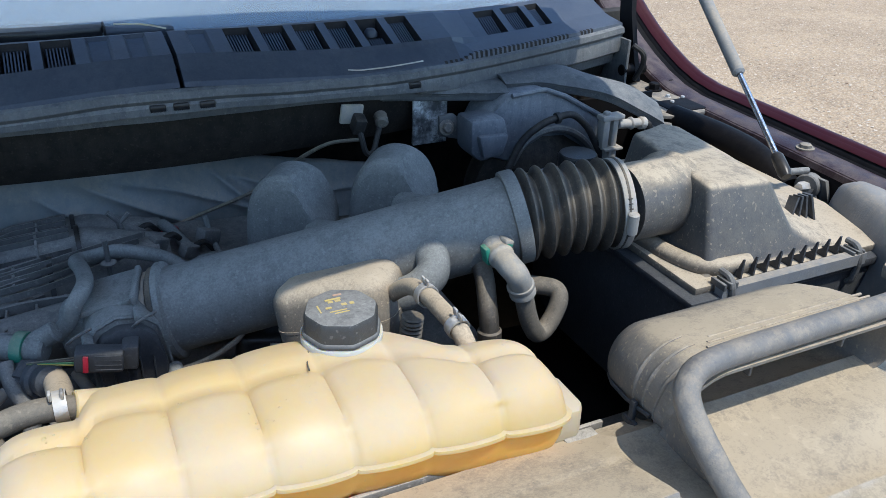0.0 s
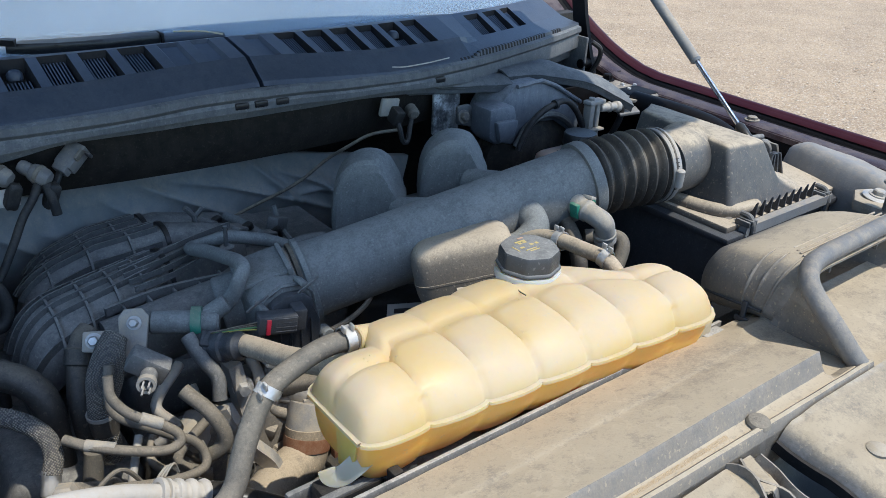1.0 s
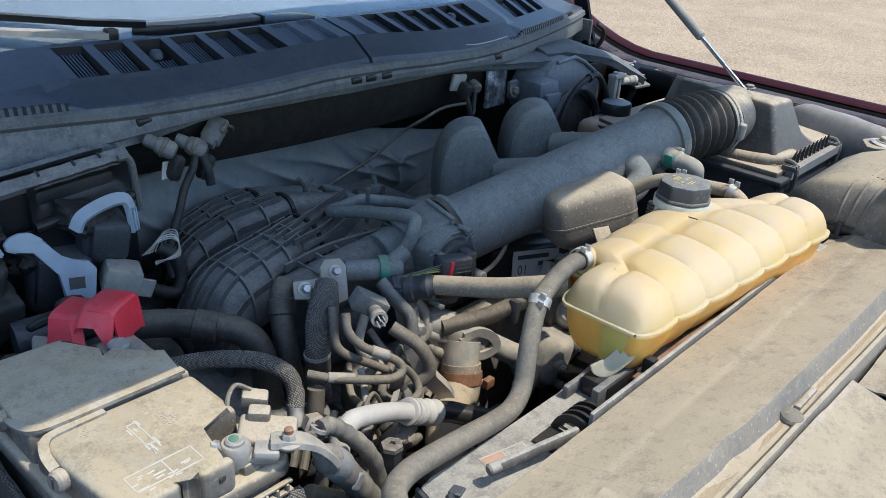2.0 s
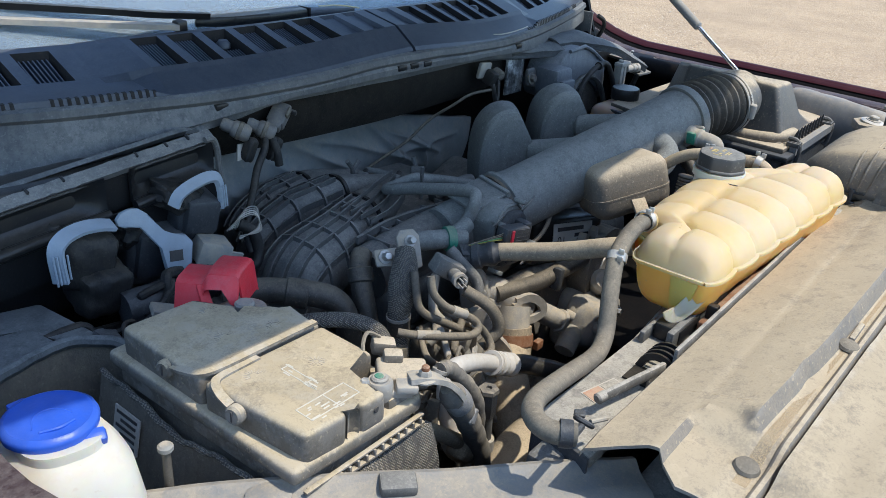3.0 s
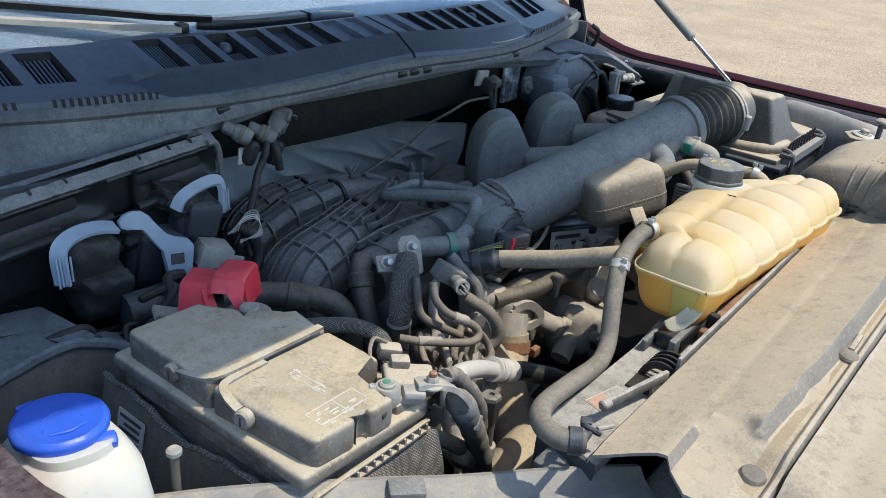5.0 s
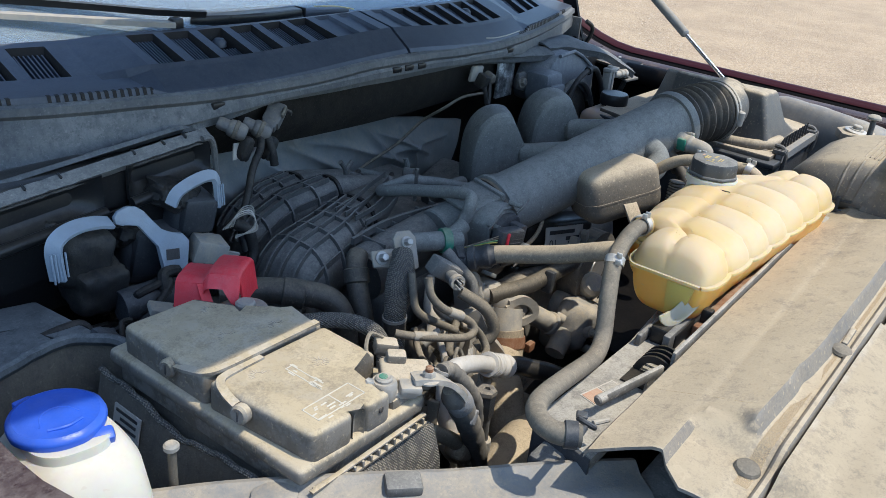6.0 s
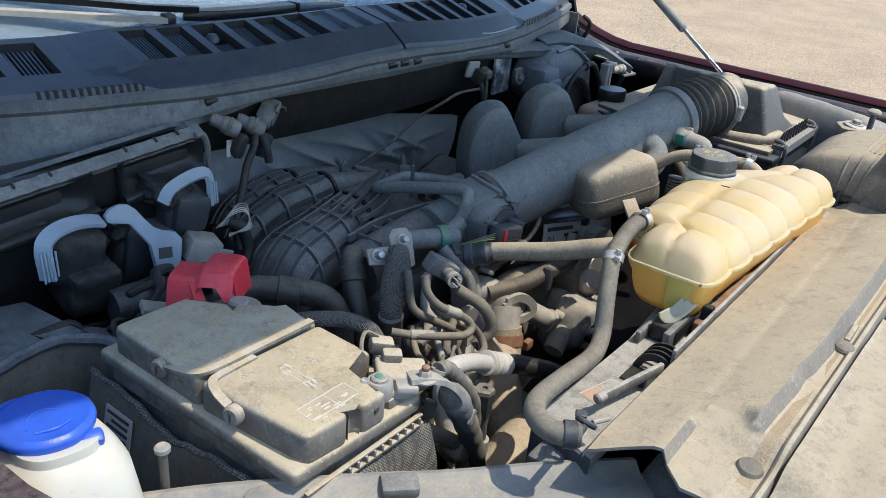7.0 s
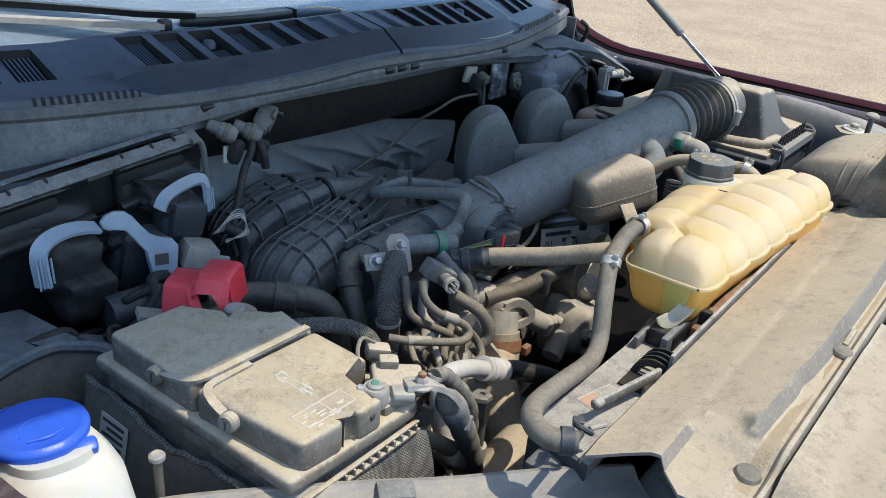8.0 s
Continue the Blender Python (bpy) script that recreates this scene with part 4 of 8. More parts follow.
# ---- intake: tube, bellows, air box, snorkel ----
def build_intake():
    a, b = Vector((0.063, 0.835, 1.137)), Vector((0.428, 0.734, 1.228))
    d = (b - a).normalized()
    t = thing("intake_tube", a - Vector((0, 0, 0.05)), "grey dusty plastic air intake tube with ribbed bellows", "intake tube")
    L = (b - a).length
    part("pipe", lathe([(0.050, -0.006), (0.0535, -0.004), (0.0535, 0.002), (0.047, 0.004), (0.046, 0.02), (0.0465, L * 0.5), (0.0475, L - 0.012), (0.050, L - 0.010), (0.050, L)], along(a, b), 40), "tube", t)
    c = Vector((0.537, 0.706, 1.236))
    pts = smooth_path([b - d * 0.004, b.lerp(c, 0.5) + Vector((0, 0.0, 0.002)), c], 30)
    n = 7

    def rad(u):
        return 0.0425 + 0.0098 * (0.5 - 0.5 * math.cos(2 * math.pi * n * u)) ** 1.1

    part("bellows", sweep(pts, rad, 36, cap=False), "rubber", t, "black ribbed rubber bellows")
    e = (c - b).normalized()
    part("hose_clamp", lathe([(0.0485, -0.0130), (0.0508, -0.0130), (0.0513, -0.0122), (0.0513, -0.0008), (0.0508, 0.0), (0.0485, 0.0)], along(c, c + e), 40), "dullsteel", t, "steel worm-drive clamp")
    part("clamp_screw", rod(c + Vector((-0.019, -0.0500, 0.012)), c + Vector((-0.018, -0.0485, -0.013)), 0.0062, 12, 0.25), "dullsteel", t)
    for k in range(9):
        an = radians(150 + 6 * k)
        u = Vector((0, 0, 1)).cross(e).normalized()
        w = e.cross(u)
        p = c + (u * math.cos(an) + w * math.sin(an)) * 0.0516
        part("clamp_thread", sweep([p - e * 0.0092, p - e * 0.0045], 0.00045, ring=[(1, 1), (1, -1), (-1, -1), (-1, 1)]), "blackclean", t)
    # sleeve at the throttle end
    s0 = a - d * 0.030
    part("sleeve", lathe([(0.0445, 0), (0.0455, 0.002), (0.0455, 0.020), (0.050, 0.024), (0.052, 0.030)], along(s0, a), 36), "rubber", t)
    part("sleeve_clamp", lathe([(0.0462, 0.006), (0.0472, 0.006), (0.0472, 0.017), (0.0462, 0.017)], along(s0, a), 36), "dullsteel", t)
    # collar and socket at the bellows end of the pipe
    part("collar", lathe([(0.0470, -0.016), (0.0520, -0.015), (0.0525, -0.012), (0.0525, -0.002), (0.0515, 0.0), (0.044, 0.0)], along(b, b + d), 40), "tube", t)
    part("socket", lathe([(0.021, 0.0), (0.019, 0.010), (0.0165, 0.012), (0.0165, 0.020), (0.0, 0.020)], along((0.378, 0.730, 1.2175), (0.377, 0.700, 1.2145)), 24), "tube", t)
    # resonator box with its elbow
    r = thing("resonator_box", (0.22, 0.70, 1.10), "rounded plastic resonator box below the intake tube, half dusty", "resonator")
    m = pose(0.218, 0.728, 1.164, -10, -14, -34)
    bm = bmesh.new()
    bmesh.ops.create_cube(bm, size=1.0)
    bmesh.ops.scale(bm, vec=(0.124, 0.088, 0.080), verts=bm.verts)
    bmesh.ops.bevel(bm, geom=bm.edges[:], offset=0.022, segments=4, profile=0.5, affect="EDGES")
    bmesh.ops.transform(bm, matrix=m, verts=bm.verts)
    part("body", bm, "box", r)
    ring = [(sx * (0.040 + 0.0228 * math.cos(an)), sy * (0.022 + 0.0228 * math.sin(an))) for sx, sy, order in ((1, 1, 1), (-1, 1, -1), (-1, -1, 1), (1, -1, -1)) for an in span(0, math.pi / 2, 6)[::order]]
    part("seam", prism(ring, -0.008, -0.0055, 0, m), "box", r)
    part("strap", merge(box((0.183, 0.676, 1.150), (0.026, 0.030, 0.004), 0.0012, 2, (48, 0, -20)), box((0.187, 0.664, 1.137), (0.016, 0.014, 0.005), 0.0012, 2, (48, 0, -20))), "box", r, "dusty strap reaching down to the hose clamp")
    part("elbow", hose([(0.258, 0.708, 1.176), (0.285, 0.700, 1.184), (0.305, 0.702, 1.196), (0.313, 0.716, 1.206), (0.315, 0.738, 1.211), (0.315, 0.760, 1.213)], 0.0178, 18), "tube", r, "curved grey plastic elbow")
    return t


build_intake()


def dome(c, w, dpt, h, turn, stub):
    t = thing("resonator_dome", (c[0], c[1], c[2] - h), "rounded grey resonator chamber joined to the intake tube", "resonator", "resonator chambers")
    m = pose(*c, 0, 0, turn)
    n = 24
    bm = bmesh.new()
    rows = []
    for sc, yy in ((0.70, -0.5), (0.86, -0.49), (0.95, -0.44), (1.0, -0.34), (1.0, 0.30), (0.94, 0.44), (0.80, 0.5)):
        row = []
        for j in range(n + 1):
            a = math.pi * j / n
            row.append((w / 2 * sc * math.cos(a) * (1 + 0.10 * math.sin(a) ** 2), dpt * yy, h * (sc * math.sin(a) ** 0.75)))
        row = [(-w / 2 * sc * 0.92, dpt * yy, -0.05)][::-1] + row[::-1] + [(w / 2 * sc * 0.92, dpt * yy, -0.05)]
        rows.append([bm.verts.new(q) for q in row])
    for a, b in zip(rows, rows[1:]):
        for j in range(len(a) - 1):
            bm.faces.new((a[j], a[j + 1], b[j + 1], b[j]))
    bm.faces.new(rows[0])
    bm.faces.new(rows[-1][::-1])
    bmesh.ops.subdivide_edges(bm, edges=[e for e in bm.edges if e.calc_length() > 0.012], cuts=2, use_grid_fill=True)
    bmesh.ops.transform(bm, matrix=m, verts=bm.verts)
    facet, seat = Vector((0.62, -0.62, 0.48)).normalized(), Vector((c[0] + 0.022, c[1] - 0.030, c[2] + 0.052))
    for v in bm.verts:
        v.co -= facet * max(0.0, facet.dot(v.co - seat))
    part("chamber", bm, "tube", t, angle=24)
    part("stub", rod(stub[0], stub[1], 0.021, 18, 0.4), "tube", t)


dome((0.232, 0.955, 1.135), 0.105, 0.075, 0.095, -35, ((0.245, 0.915, 1.155), (0.275, 0.82, 1.180)))
dome((0.357, 0.925, 1.156), 0.105, 0.080, 0.090, -35, ((0.350, 0.890, 1.185), (0.372, 0.79, 1.205)))
dm = thing("resonator_duct", (0.3, 0.94, 1.05), "grey plastic duct joining the resonator chambers", "resonator")
part("duct", box((0.29, 0.935, 1.120), (0.20, 0.10, 0.05), 0.015, 3, (0, -10, -20)), "tube", dm)


def build_airbox():
    t = thing("air_filter_box", (0.70, 0.75, 1.0), "large grey plastic air filter box under tan dust", "air filter box")
    # lid: loft from the tray line to the top
    base = [(0.600, 0.620), (0.812, 0.624), (0.868, 0.72), (0.868, 0.93), (0.660, 0.925), (0.600, 0.86)]
    low = [(0.604, 0.624), (0.796, 0.628), (0.846, 0.725), (0.84, 0.925), (0.712, 0.902), (0.622, 0.83)]
    mid = [(0.606, 0.630), (0.738, 0.636), (0.790, 0.745), (0.800, 0.918), (0.722, 0.893), (0.628, 0.83)]
    top = [(0.612, 0.652), (0.708, 0.656), (0.752, 0.76), (0.785, 0.905), (0.738, 0.884), (0.645, 0.83)]
    bm = bmesh.new()
    rows = []
    for poly, zs in ((base, 1.168), (low, 1.174), (mid, 1.198), (top, None)):
        row = []
        for k, (x, y) in enumerate(poly):
            z = zs if zs else (1.266, 1.258, 1.238, 1.232, 1.246, 1.266)[k]
            row.append(bm.verts.new((x, y, z)))
        rows.append(row)
    for a, b in zip(rows, rows[1:]):
        for k in range(6):
            j = (k + 1) % 6
            bm.faces.new((a[k], a[j], b[j], b[k]))
    bm.faces.new(rows[-1])
    bm.faces.new(rows[0][::-1])
    bmesh.ops.bevel(bm, geom=[e for e in bm.edges if max(v.co.z for v in e.verts) > 1.19], offset=0.009, segments=4, profile=0.5, affect="EDGES")
    part("lid", bm, "lidbox", t, angle=50)
    part("outlet", sweep(smooth_path([(0.538, 0.706, 1.235), (0.575, 0.708, 1.234), (0.64, 0.732, 1.222)], 6), lambda u: 0.044 + 0.001 * u * u, 36), "lidbox", t)
    part("outlet_fillet", lathe([(0.0442, 0.0), (0.0448, 0.012), (0.047, 0.022), (0.051, 0.030)], along((0.590, 0.7125, 1.2315), (0.63, 0.728, 1.224)), 36), "lidbox", t)
    part("lid_flange", prism([(0.575, 0.606), (0.860, 0.606), (0.895, 0.72), (0.895, 0.95), (0.60, 0.955), (0.575, 0.87)], 1.160, 1.170, 0.003), "box", t)
    part("tray", prism([(0.568, 0.600), (0.862, 0.600), (0.90, 0.72), (0.90, 0.955), (0.595, 0.96), (0.568, 0.87)], 0.98, 1.154, 0.006), "plug", t, "black lower filter tray")
    part("tray_rim", prism([(0.560, 0.593), (0.868, 0.593), (0.906, 0.72), (0.906, 0.96), (0.59, 0.966), (0.560, 0.87)], 1.150, 1.161, 0.003), "plug", t)
    for k in range(9):
        x = 0.636 + 0.0185 * k
        tri = prism([(0, 0), (0.028, 0), (0.015, 0.0035), (0.006, 0.010), (0.0015, 0.024), (0, 0.024)], -0.0012, 0.0012, 0.0, pose(x, 0.604, 1.170, 90, 0, 90))
        part("gusset", tri, "plug", t)
    part("clip_bar", sweep([(0.600, 0.598, 1.163), (0.70, 0.596, 1.165), (0.815, 0.594, 1.167)], 0.006, ring=[(1.2, 1), (1.2, -1), (-1.2, -1), (-1.2, 1)], normal=(0, 0, 1)), "brace", t, "grey dusted clamping bar")
    for x in (0.612, 0.806):
        clip = part("clip", hose([(x, 0.612, 1.182), (x, 0.597, 1.180), (x, 0.590, 1.165), (x, 0.592, 1.140), (x, 0.598, 1.132)], 0.004, 8), "black", t, "wire spring clip")
        for k in range(3):
            part("tooth", box((x - 0.012 + 0.008 * k, 0.600, 1.174), (0.004, 0.022, 0.008), 0.001), "black", clip)
    part("corner_pipe", hose([(0.590, 0.730, 1.172), (0.597, 0.665, 1.174), (0.615, 0.630, 1.176), (0.66, 0.619, 1.178)], 0.011, 12), "box", t)


build_airbox()


def build_snorkel():
    t = thing("air_intake_snorkel", (0.55, 0.46, 1.16), "wide tan-dusted plastic intake snorkel with an open mouth", "snorkel")
    # section outline across x: rounded slot; lofted from the mouth back to the box
    def sect(y, xa, xb, za, zb, r, n=8):
        out = []
        r = min(r, (zb - za) / 2 - 0.002)
        for cx, cz, s in ((xb - r, zb - r, 0), (xa + r, zb - r, 90), (xa + r, za + r, 180), (xb - r, za + r, 270)):
            for k in range(n + 1):
                an = radians(s + 90 * k / n)
                out.append((cx + r * math.cos(an), y, cz + r * math.sin(an)))
        return out

    stations = [(0.418, 0.374, 0.622, 1.174, 1.258, 0.030, -0.030), (0.445, 0.372, 0.620, 1.172, 1.252, 0.036, -0.014), (0.470, 0.374, 0.618, 1.166, 1.244, 0.038, 0.0), (0.495, 0.381, 0.617, 1.158, 1.233, 0.036, 0.004), (0.515, 0.394, 0.612, 1.152, 1.219, 0.034, 0.006), (0.530, 0.416, 0.604, 1.140, 1.200, 0.030, 0.008), (0.545, 0.45, 0.595, 1.12, 1.172, 0.026, 0.01)]
    outer, inner = [], []
    for y, xa, xb, za, zb, r, lean in stations:
        outer.append([(px, py + lean * (pz - za) / 0.09, pz) for px, py, pz in sect(y, xa, xb, za, zb, r)])
        inner.append([(px, py + lean * (pz - za) / 0.09, pz) for px, py, pz in sect(y, xa + 0.004, xb - 0.004, za + 0.004, zb - 0.004, r - 0.004)])
    bm = bmesh.new()
    rows = [[bm.verts.new(q) for q in row] for row in outer]
    rin = [[bm.verts.new(q) for q in row] for row in inner]
    n = len(rows[0])
    for rr in (rows, rin):
        for a, b in zip(rr, rr[1:]):
            for k in range(n):
                bm.faces.new((a[k], a[(k + 1) % n], b[(k + 1) % n], b[k]))
    for k in range(n):
        bm.faces.new((rows[0][k], rows[0][(k + 1) % n], rin[0][(k + 1) % n], rin[0][k]))
    bm.faces.new(rows[-1])
    part("duct", bm, "sheet", t, angle=60)
    for dy in (0.0, 0.007, 0.014, 0.022):
        part("groove_rib", sweep([(x, 0.419 + dy, 1.2552 - 0.0020 * dy / 0.008) for x in span(0.405 + dy, 0.60, 8)], 0.0014, 6), "sheet", t)
    seal = smooth_path([(0.386, 0.312, 1.172), (0.371, 0.328, 1.192), (0.358, 0.350, 1.222), (0.355, 0.378, 1.248), (0.364, 0.391, 1.261), (0.390, 0.397, 1.2665), (0.46, 0.398, 1.268), (0.54, 0.399, 1.268), (0.61, 0.400, 1.267), (0.632, 0.392, 1.258), (0.638, 0.372, 1.236), (0.634, 0.345, 1.200)], 6)
    part("mouth_seal", sweep(seal, 0.0098, 16), "bulb", t, "smooth grey rubber bulb seal round the mouth")
    leg = [q for q in seal if q.z < 1.2645 and q.x < 0.5]

    def cheek(u, v):
        q = leg[int(round(u * (len(leg) - 1)))]
        z = min(1.255, max(1.177, q.z))
        back = Vector((0.374 + 0.030 - math.sqrt(max(0.0, 0.0009 - max(0.0, z - 1.228) ** 2)), 0.424 - 0.030 * (z - 1.174) / 0.09, z))
        return q.lerp(back, v) + Vector((-0.004 * math.sin(math.pi * v), 0, 0))

    part("mouth_cheek", surface(cheek, span(0, 1, len(leg)), span(0, 1, 6), (0.003, 0, 0)), "sheet", t)
    for y in (0.436, 0.447, 0.458):
        xa, xb, za, zb, r = (lerp_list(y, [q[0] for q in stations], [q[k] for q in stations]) for k in range(1, 6))
        lean = lerp_list(y, [q[0] for q in stations], [q[6] for q in stations])
        fold = [Vector((qx, qy + lean * (qz - za) / 0.09, qz)) for qx, qy, qz in sect(y, xa, xb, za, zb, r)[9:25]]
        part("fold", sweep(fold, lambda u: 0.0022 * math.sin(math.pi * min(1.0, 0.15 + u)), 8), "sheet", t)
    part("seam", sweep([(0.3725, 0.432, 1.194), (0.371, 0.46, 1.192), (0.378, 0.488, 1.186), (0.391, 0.51, 1.178)], 0.0018, 6), "plug", t)
    part("side_clip", merge(box((0.3695, 0.449, 1.186), (0.004, 0.006, 0.026), 0.001), box((0.3685, 0.449, 1.178), (0.004, 0.016, 0.006), 0.001)), "plug", t)
    for x in (0.44, 0.54):
        part("mouth_web", box((x, 0.41, 1.244), (0.003, 0.012, 0.022), 0.0005), "black", t)
    part("mouth_floor", surface(lambda u, v: (0.38 + 0.44 * u, 0.315 + 0.12 * v, 1.176 + 0.010 * v + 0.007 * math.exp(-((u - 0.35) / 0.12) ** 2 - ((v - 0.45) / 0.25) ** 2)), span(0, 1, 30), span(0, 1, 12), (0, 0, -0.004)), "sheet", t)


build_snorkel()


# ---- engine ----
def build_engine():
    t = thing("engine", (0.08, 1.0, 0.46), "dusty engine block with dark covers deep in the bay", "engine")
    part("block", box((0.08, 1.03, 0.72), (0.46, 0.44, 0.50), 0.02), "engine", t)
    part("front_cover", box((0.06, 0.81, 0.80), (0.40, 0.05, 0.44), 0.02, 3), "engine", t)
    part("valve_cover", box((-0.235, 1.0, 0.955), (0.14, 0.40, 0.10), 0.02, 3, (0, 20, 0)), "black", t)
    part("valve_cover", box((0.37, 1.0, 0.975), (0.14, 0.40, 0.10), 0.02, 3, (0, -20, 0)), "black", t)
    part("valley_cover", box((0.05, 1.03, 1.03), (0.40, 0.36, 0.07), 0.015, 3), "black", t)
    part("coil_cover", box((0.20, 0.815, 1.055), (0.16, 0.05, 0.075), 0.012, 3, (0, 8, -12)), "blackclean", t, "black box with a white part label")
    lab = pose(0.195, 0.7845, 1.066, 78, 8, -12)
    part("part_label", prism([(-0.045, -0.021), (0.045, -0.021), (0.045, 0.021), (-0.045, 0.021)], 0.0, 0.0012, 0, lab), "label", t, "white printed part label")
    for k, (a, b, h) in enumerate(((-0.036, 0.024, 0.013), (0.004, 0.036, 0.002), (0.010, 0.036, -0.008))):
        y = 0.012 if k == 0 else 0.0
        part("label_bar", prism([(a, h - 0.004), (b, h - 0.004), (b, h + (0.002 if k != 2 else 0.004)), (a, h + (0.002 if k != 2 else 0.004))], 0.0012, 0.0018, 0, lab), "ink", t)
    cu = bpy.data.curves.new("label_text", "FONT")
    cu.body, cu.size, cu.align_x = "01", 0.020, "LEFT"
    tmp = bpy.data.objects.new("label_text", cu)
    me = bpy.data.meshes.new_from_object(tmp)
    bt = bmesh.new()
    bt.from_mesh(me)
    bmesh.ops.transform(bt, matrix=lab @ Matrix.Translation((-0.036, -0.013, 0.0016)), verts=bt.verts)
    bpy.data.objects.remove(tmp)
    bpy.data.curves.remove(cu)
    bpy.data.meshes.remove(me)
    part("label_text", bt, "ink", t)
    # water outlet, its loop and stubs
    part("water_outlet", hose([(-0.02, 0.82, 1.040), (0.012, 0.80, 1.032), (0.036, 0.785, 1.016), (0.062, 0.778, 0.994)], 0.021, 18), "alloy", t, "sandy cast water outlet")
    part("lifting_eye", sweep(smooth_path([(0.024, 0.768, 1.022), (0.046, 0.760, 1.024), (0.068, 0.754, 1.010), (0.074, 0.752, 0.992), (0.052, 0.758, 0.986), (0.032, 0.764, 0.996), (0.024, 0.768, 1.022)], 6), 0.0062, ring=[(1.0, 0.55), (1.0, -0.55), (-1.0, -0.55), (-1.0, 0.55)]), "alloy", t)
    part("stub", lathe([(0.016, 0), (0.016, 0.05), (0.0185, 0.052), (0.0185, 0.058), (0.012, 0.058), (0.012, 0.02)], along((0.085, 0.77, 0.985), (0.135, 0.745, 0.950)), 18), "alloy", t)
    part("stub_ear", rod((0.138, 0.748, 0.965), (0.145, 0.735, 0.960), 0.008, 12), "alloy", t)
    part("pump_body", box((0.225, 0.765, 0.915), (0.11, 0.07, 0.10), 0.022, 4, (0, 20, 10)), "alloy", t)
    part("pump_boss", rod((0.20, 0.735, 0.925), (0.19, 0.715, 0.928), 0.014, 14, 0.3), "alloy", t)
    part("pump_boss", rod((0.255, 0.735, 0.945), (0.25, 0.715, 0.948), 0.012, 14, 0.3), "alloy", t)
    part("pump_neck", rod((0.25, 0.76, 0.96), (0.22, 0.73, 1.0), 0.020, 14, 0.3), "alloy", t)
    part("down_pipe", hose([(0.03, 0.775, 1.01), (0.018, 0.765, 0.98), (0.008, 0.752, 0.945)], 0.025, 16), "alloy", t)
    part("pulley", lathe([(0.02, -0.012), (0.07, -0.012), (0.072, -0.008), (0.066, -0.004), (0.072, 0.0), (0.066, 0.004), (0.072, 0.008), (0.07, 0.012), (0.02, 0.012)], pose(0.10, 0.755, 0.80, 90, 0, 0), 32), "engine", t)
    part("belt", box((-0.02, 0.755, 0.84), (0.22, 0.02, 0.005), 0.001, 2, (0, 35, 0)), "blackclean", t)
    # clutter of brackets, pipes and plugs low in front
    rnd = random.Random(11)
    for k in range(84):
        x, z = rnd.uniform(-0.29, 0.06), rnd.uniform(0.86, 1.04)
        y = 0.70 + 0.09 * rnd.random() - 0.10 * (x < -0.18) * rnd.random()
        kind = rnd.random()
        if x > -0.12 and z > 0.90:
            y = 0.795
        if kind < 0.40:
            part("bracket", box((x, y, z), (rnd.uniform(0.02, 0.045), rnd.uniform(0.012, 0.03), rnd.uniform(0.012, 0.035)), 0.004, 2, (rnd.uniform(-40, 40), rnd.uniform(-40, 40), rnd.uniform(-50, 50))), rnd.choice(("alloy", "engine", "black")), t)
        elif kind < 0.72:
            a = Vector((x, y, z))
            d = Vector((rnd.uniform(-1, 1), rnd.uniform(-0.5, 0.3), rnd.uniform(-0.6, 0.9))).normalized()
            part("fitting", merge(rod(a, a + d * 0.028, 0.008, 12, 0.25), rod(a + d * 0.022, a + d * 0.044, 0.0055, 10)), rnd.choice(("alloy", "steel", "engine")), t)
        else:
            a = Vector((x, y, z))
            part("pipe", hose([a, a + Vector((0.02, -0.01, 0.02)), a + Vector((0.03 * rnd.uniform(-1, 1), 0.0, 0.05)), a + Vector((0.06 * rnd.uniform(-1, 1), 0.03, 0.07))], rnd.uniform(0.004, 0.008), 10), rnd.choice(("hose", "alloy", "engine")), t)
    part("mount_arm", sweep(smooth_path([(-0.055, 0.800, 1.085), (-0.050, 0.795, 1.05), (-0.045, 0.79, 1.0), (-0.05, 0.785, 0.955)], 6), 0.010, ring=[(1.3, 0.8), (1.3, -0.8), (-1.3, -0.8), (-1.3, 0.8)]), "alloy", t)
    part("bolt", bolt((-0.047, 0.790, 1.055), (-0.052, 0.772, 1.060), 0.008), "steel", t)
    part("mount_arm", sweep(smooth_path([(-0.085, 0.76, 1.06), (-0.07, 0.745, 1.02), (-0.045, 0.735, 0.985), (-0.04, 0.73, 0.96)], 6), 0.008, ring=[(1.2, 0.8), (1.2, -0.8), (-1.2, -0.8), (-1.2, 0.8)]), "alloy", t)
    return t


build_engine()


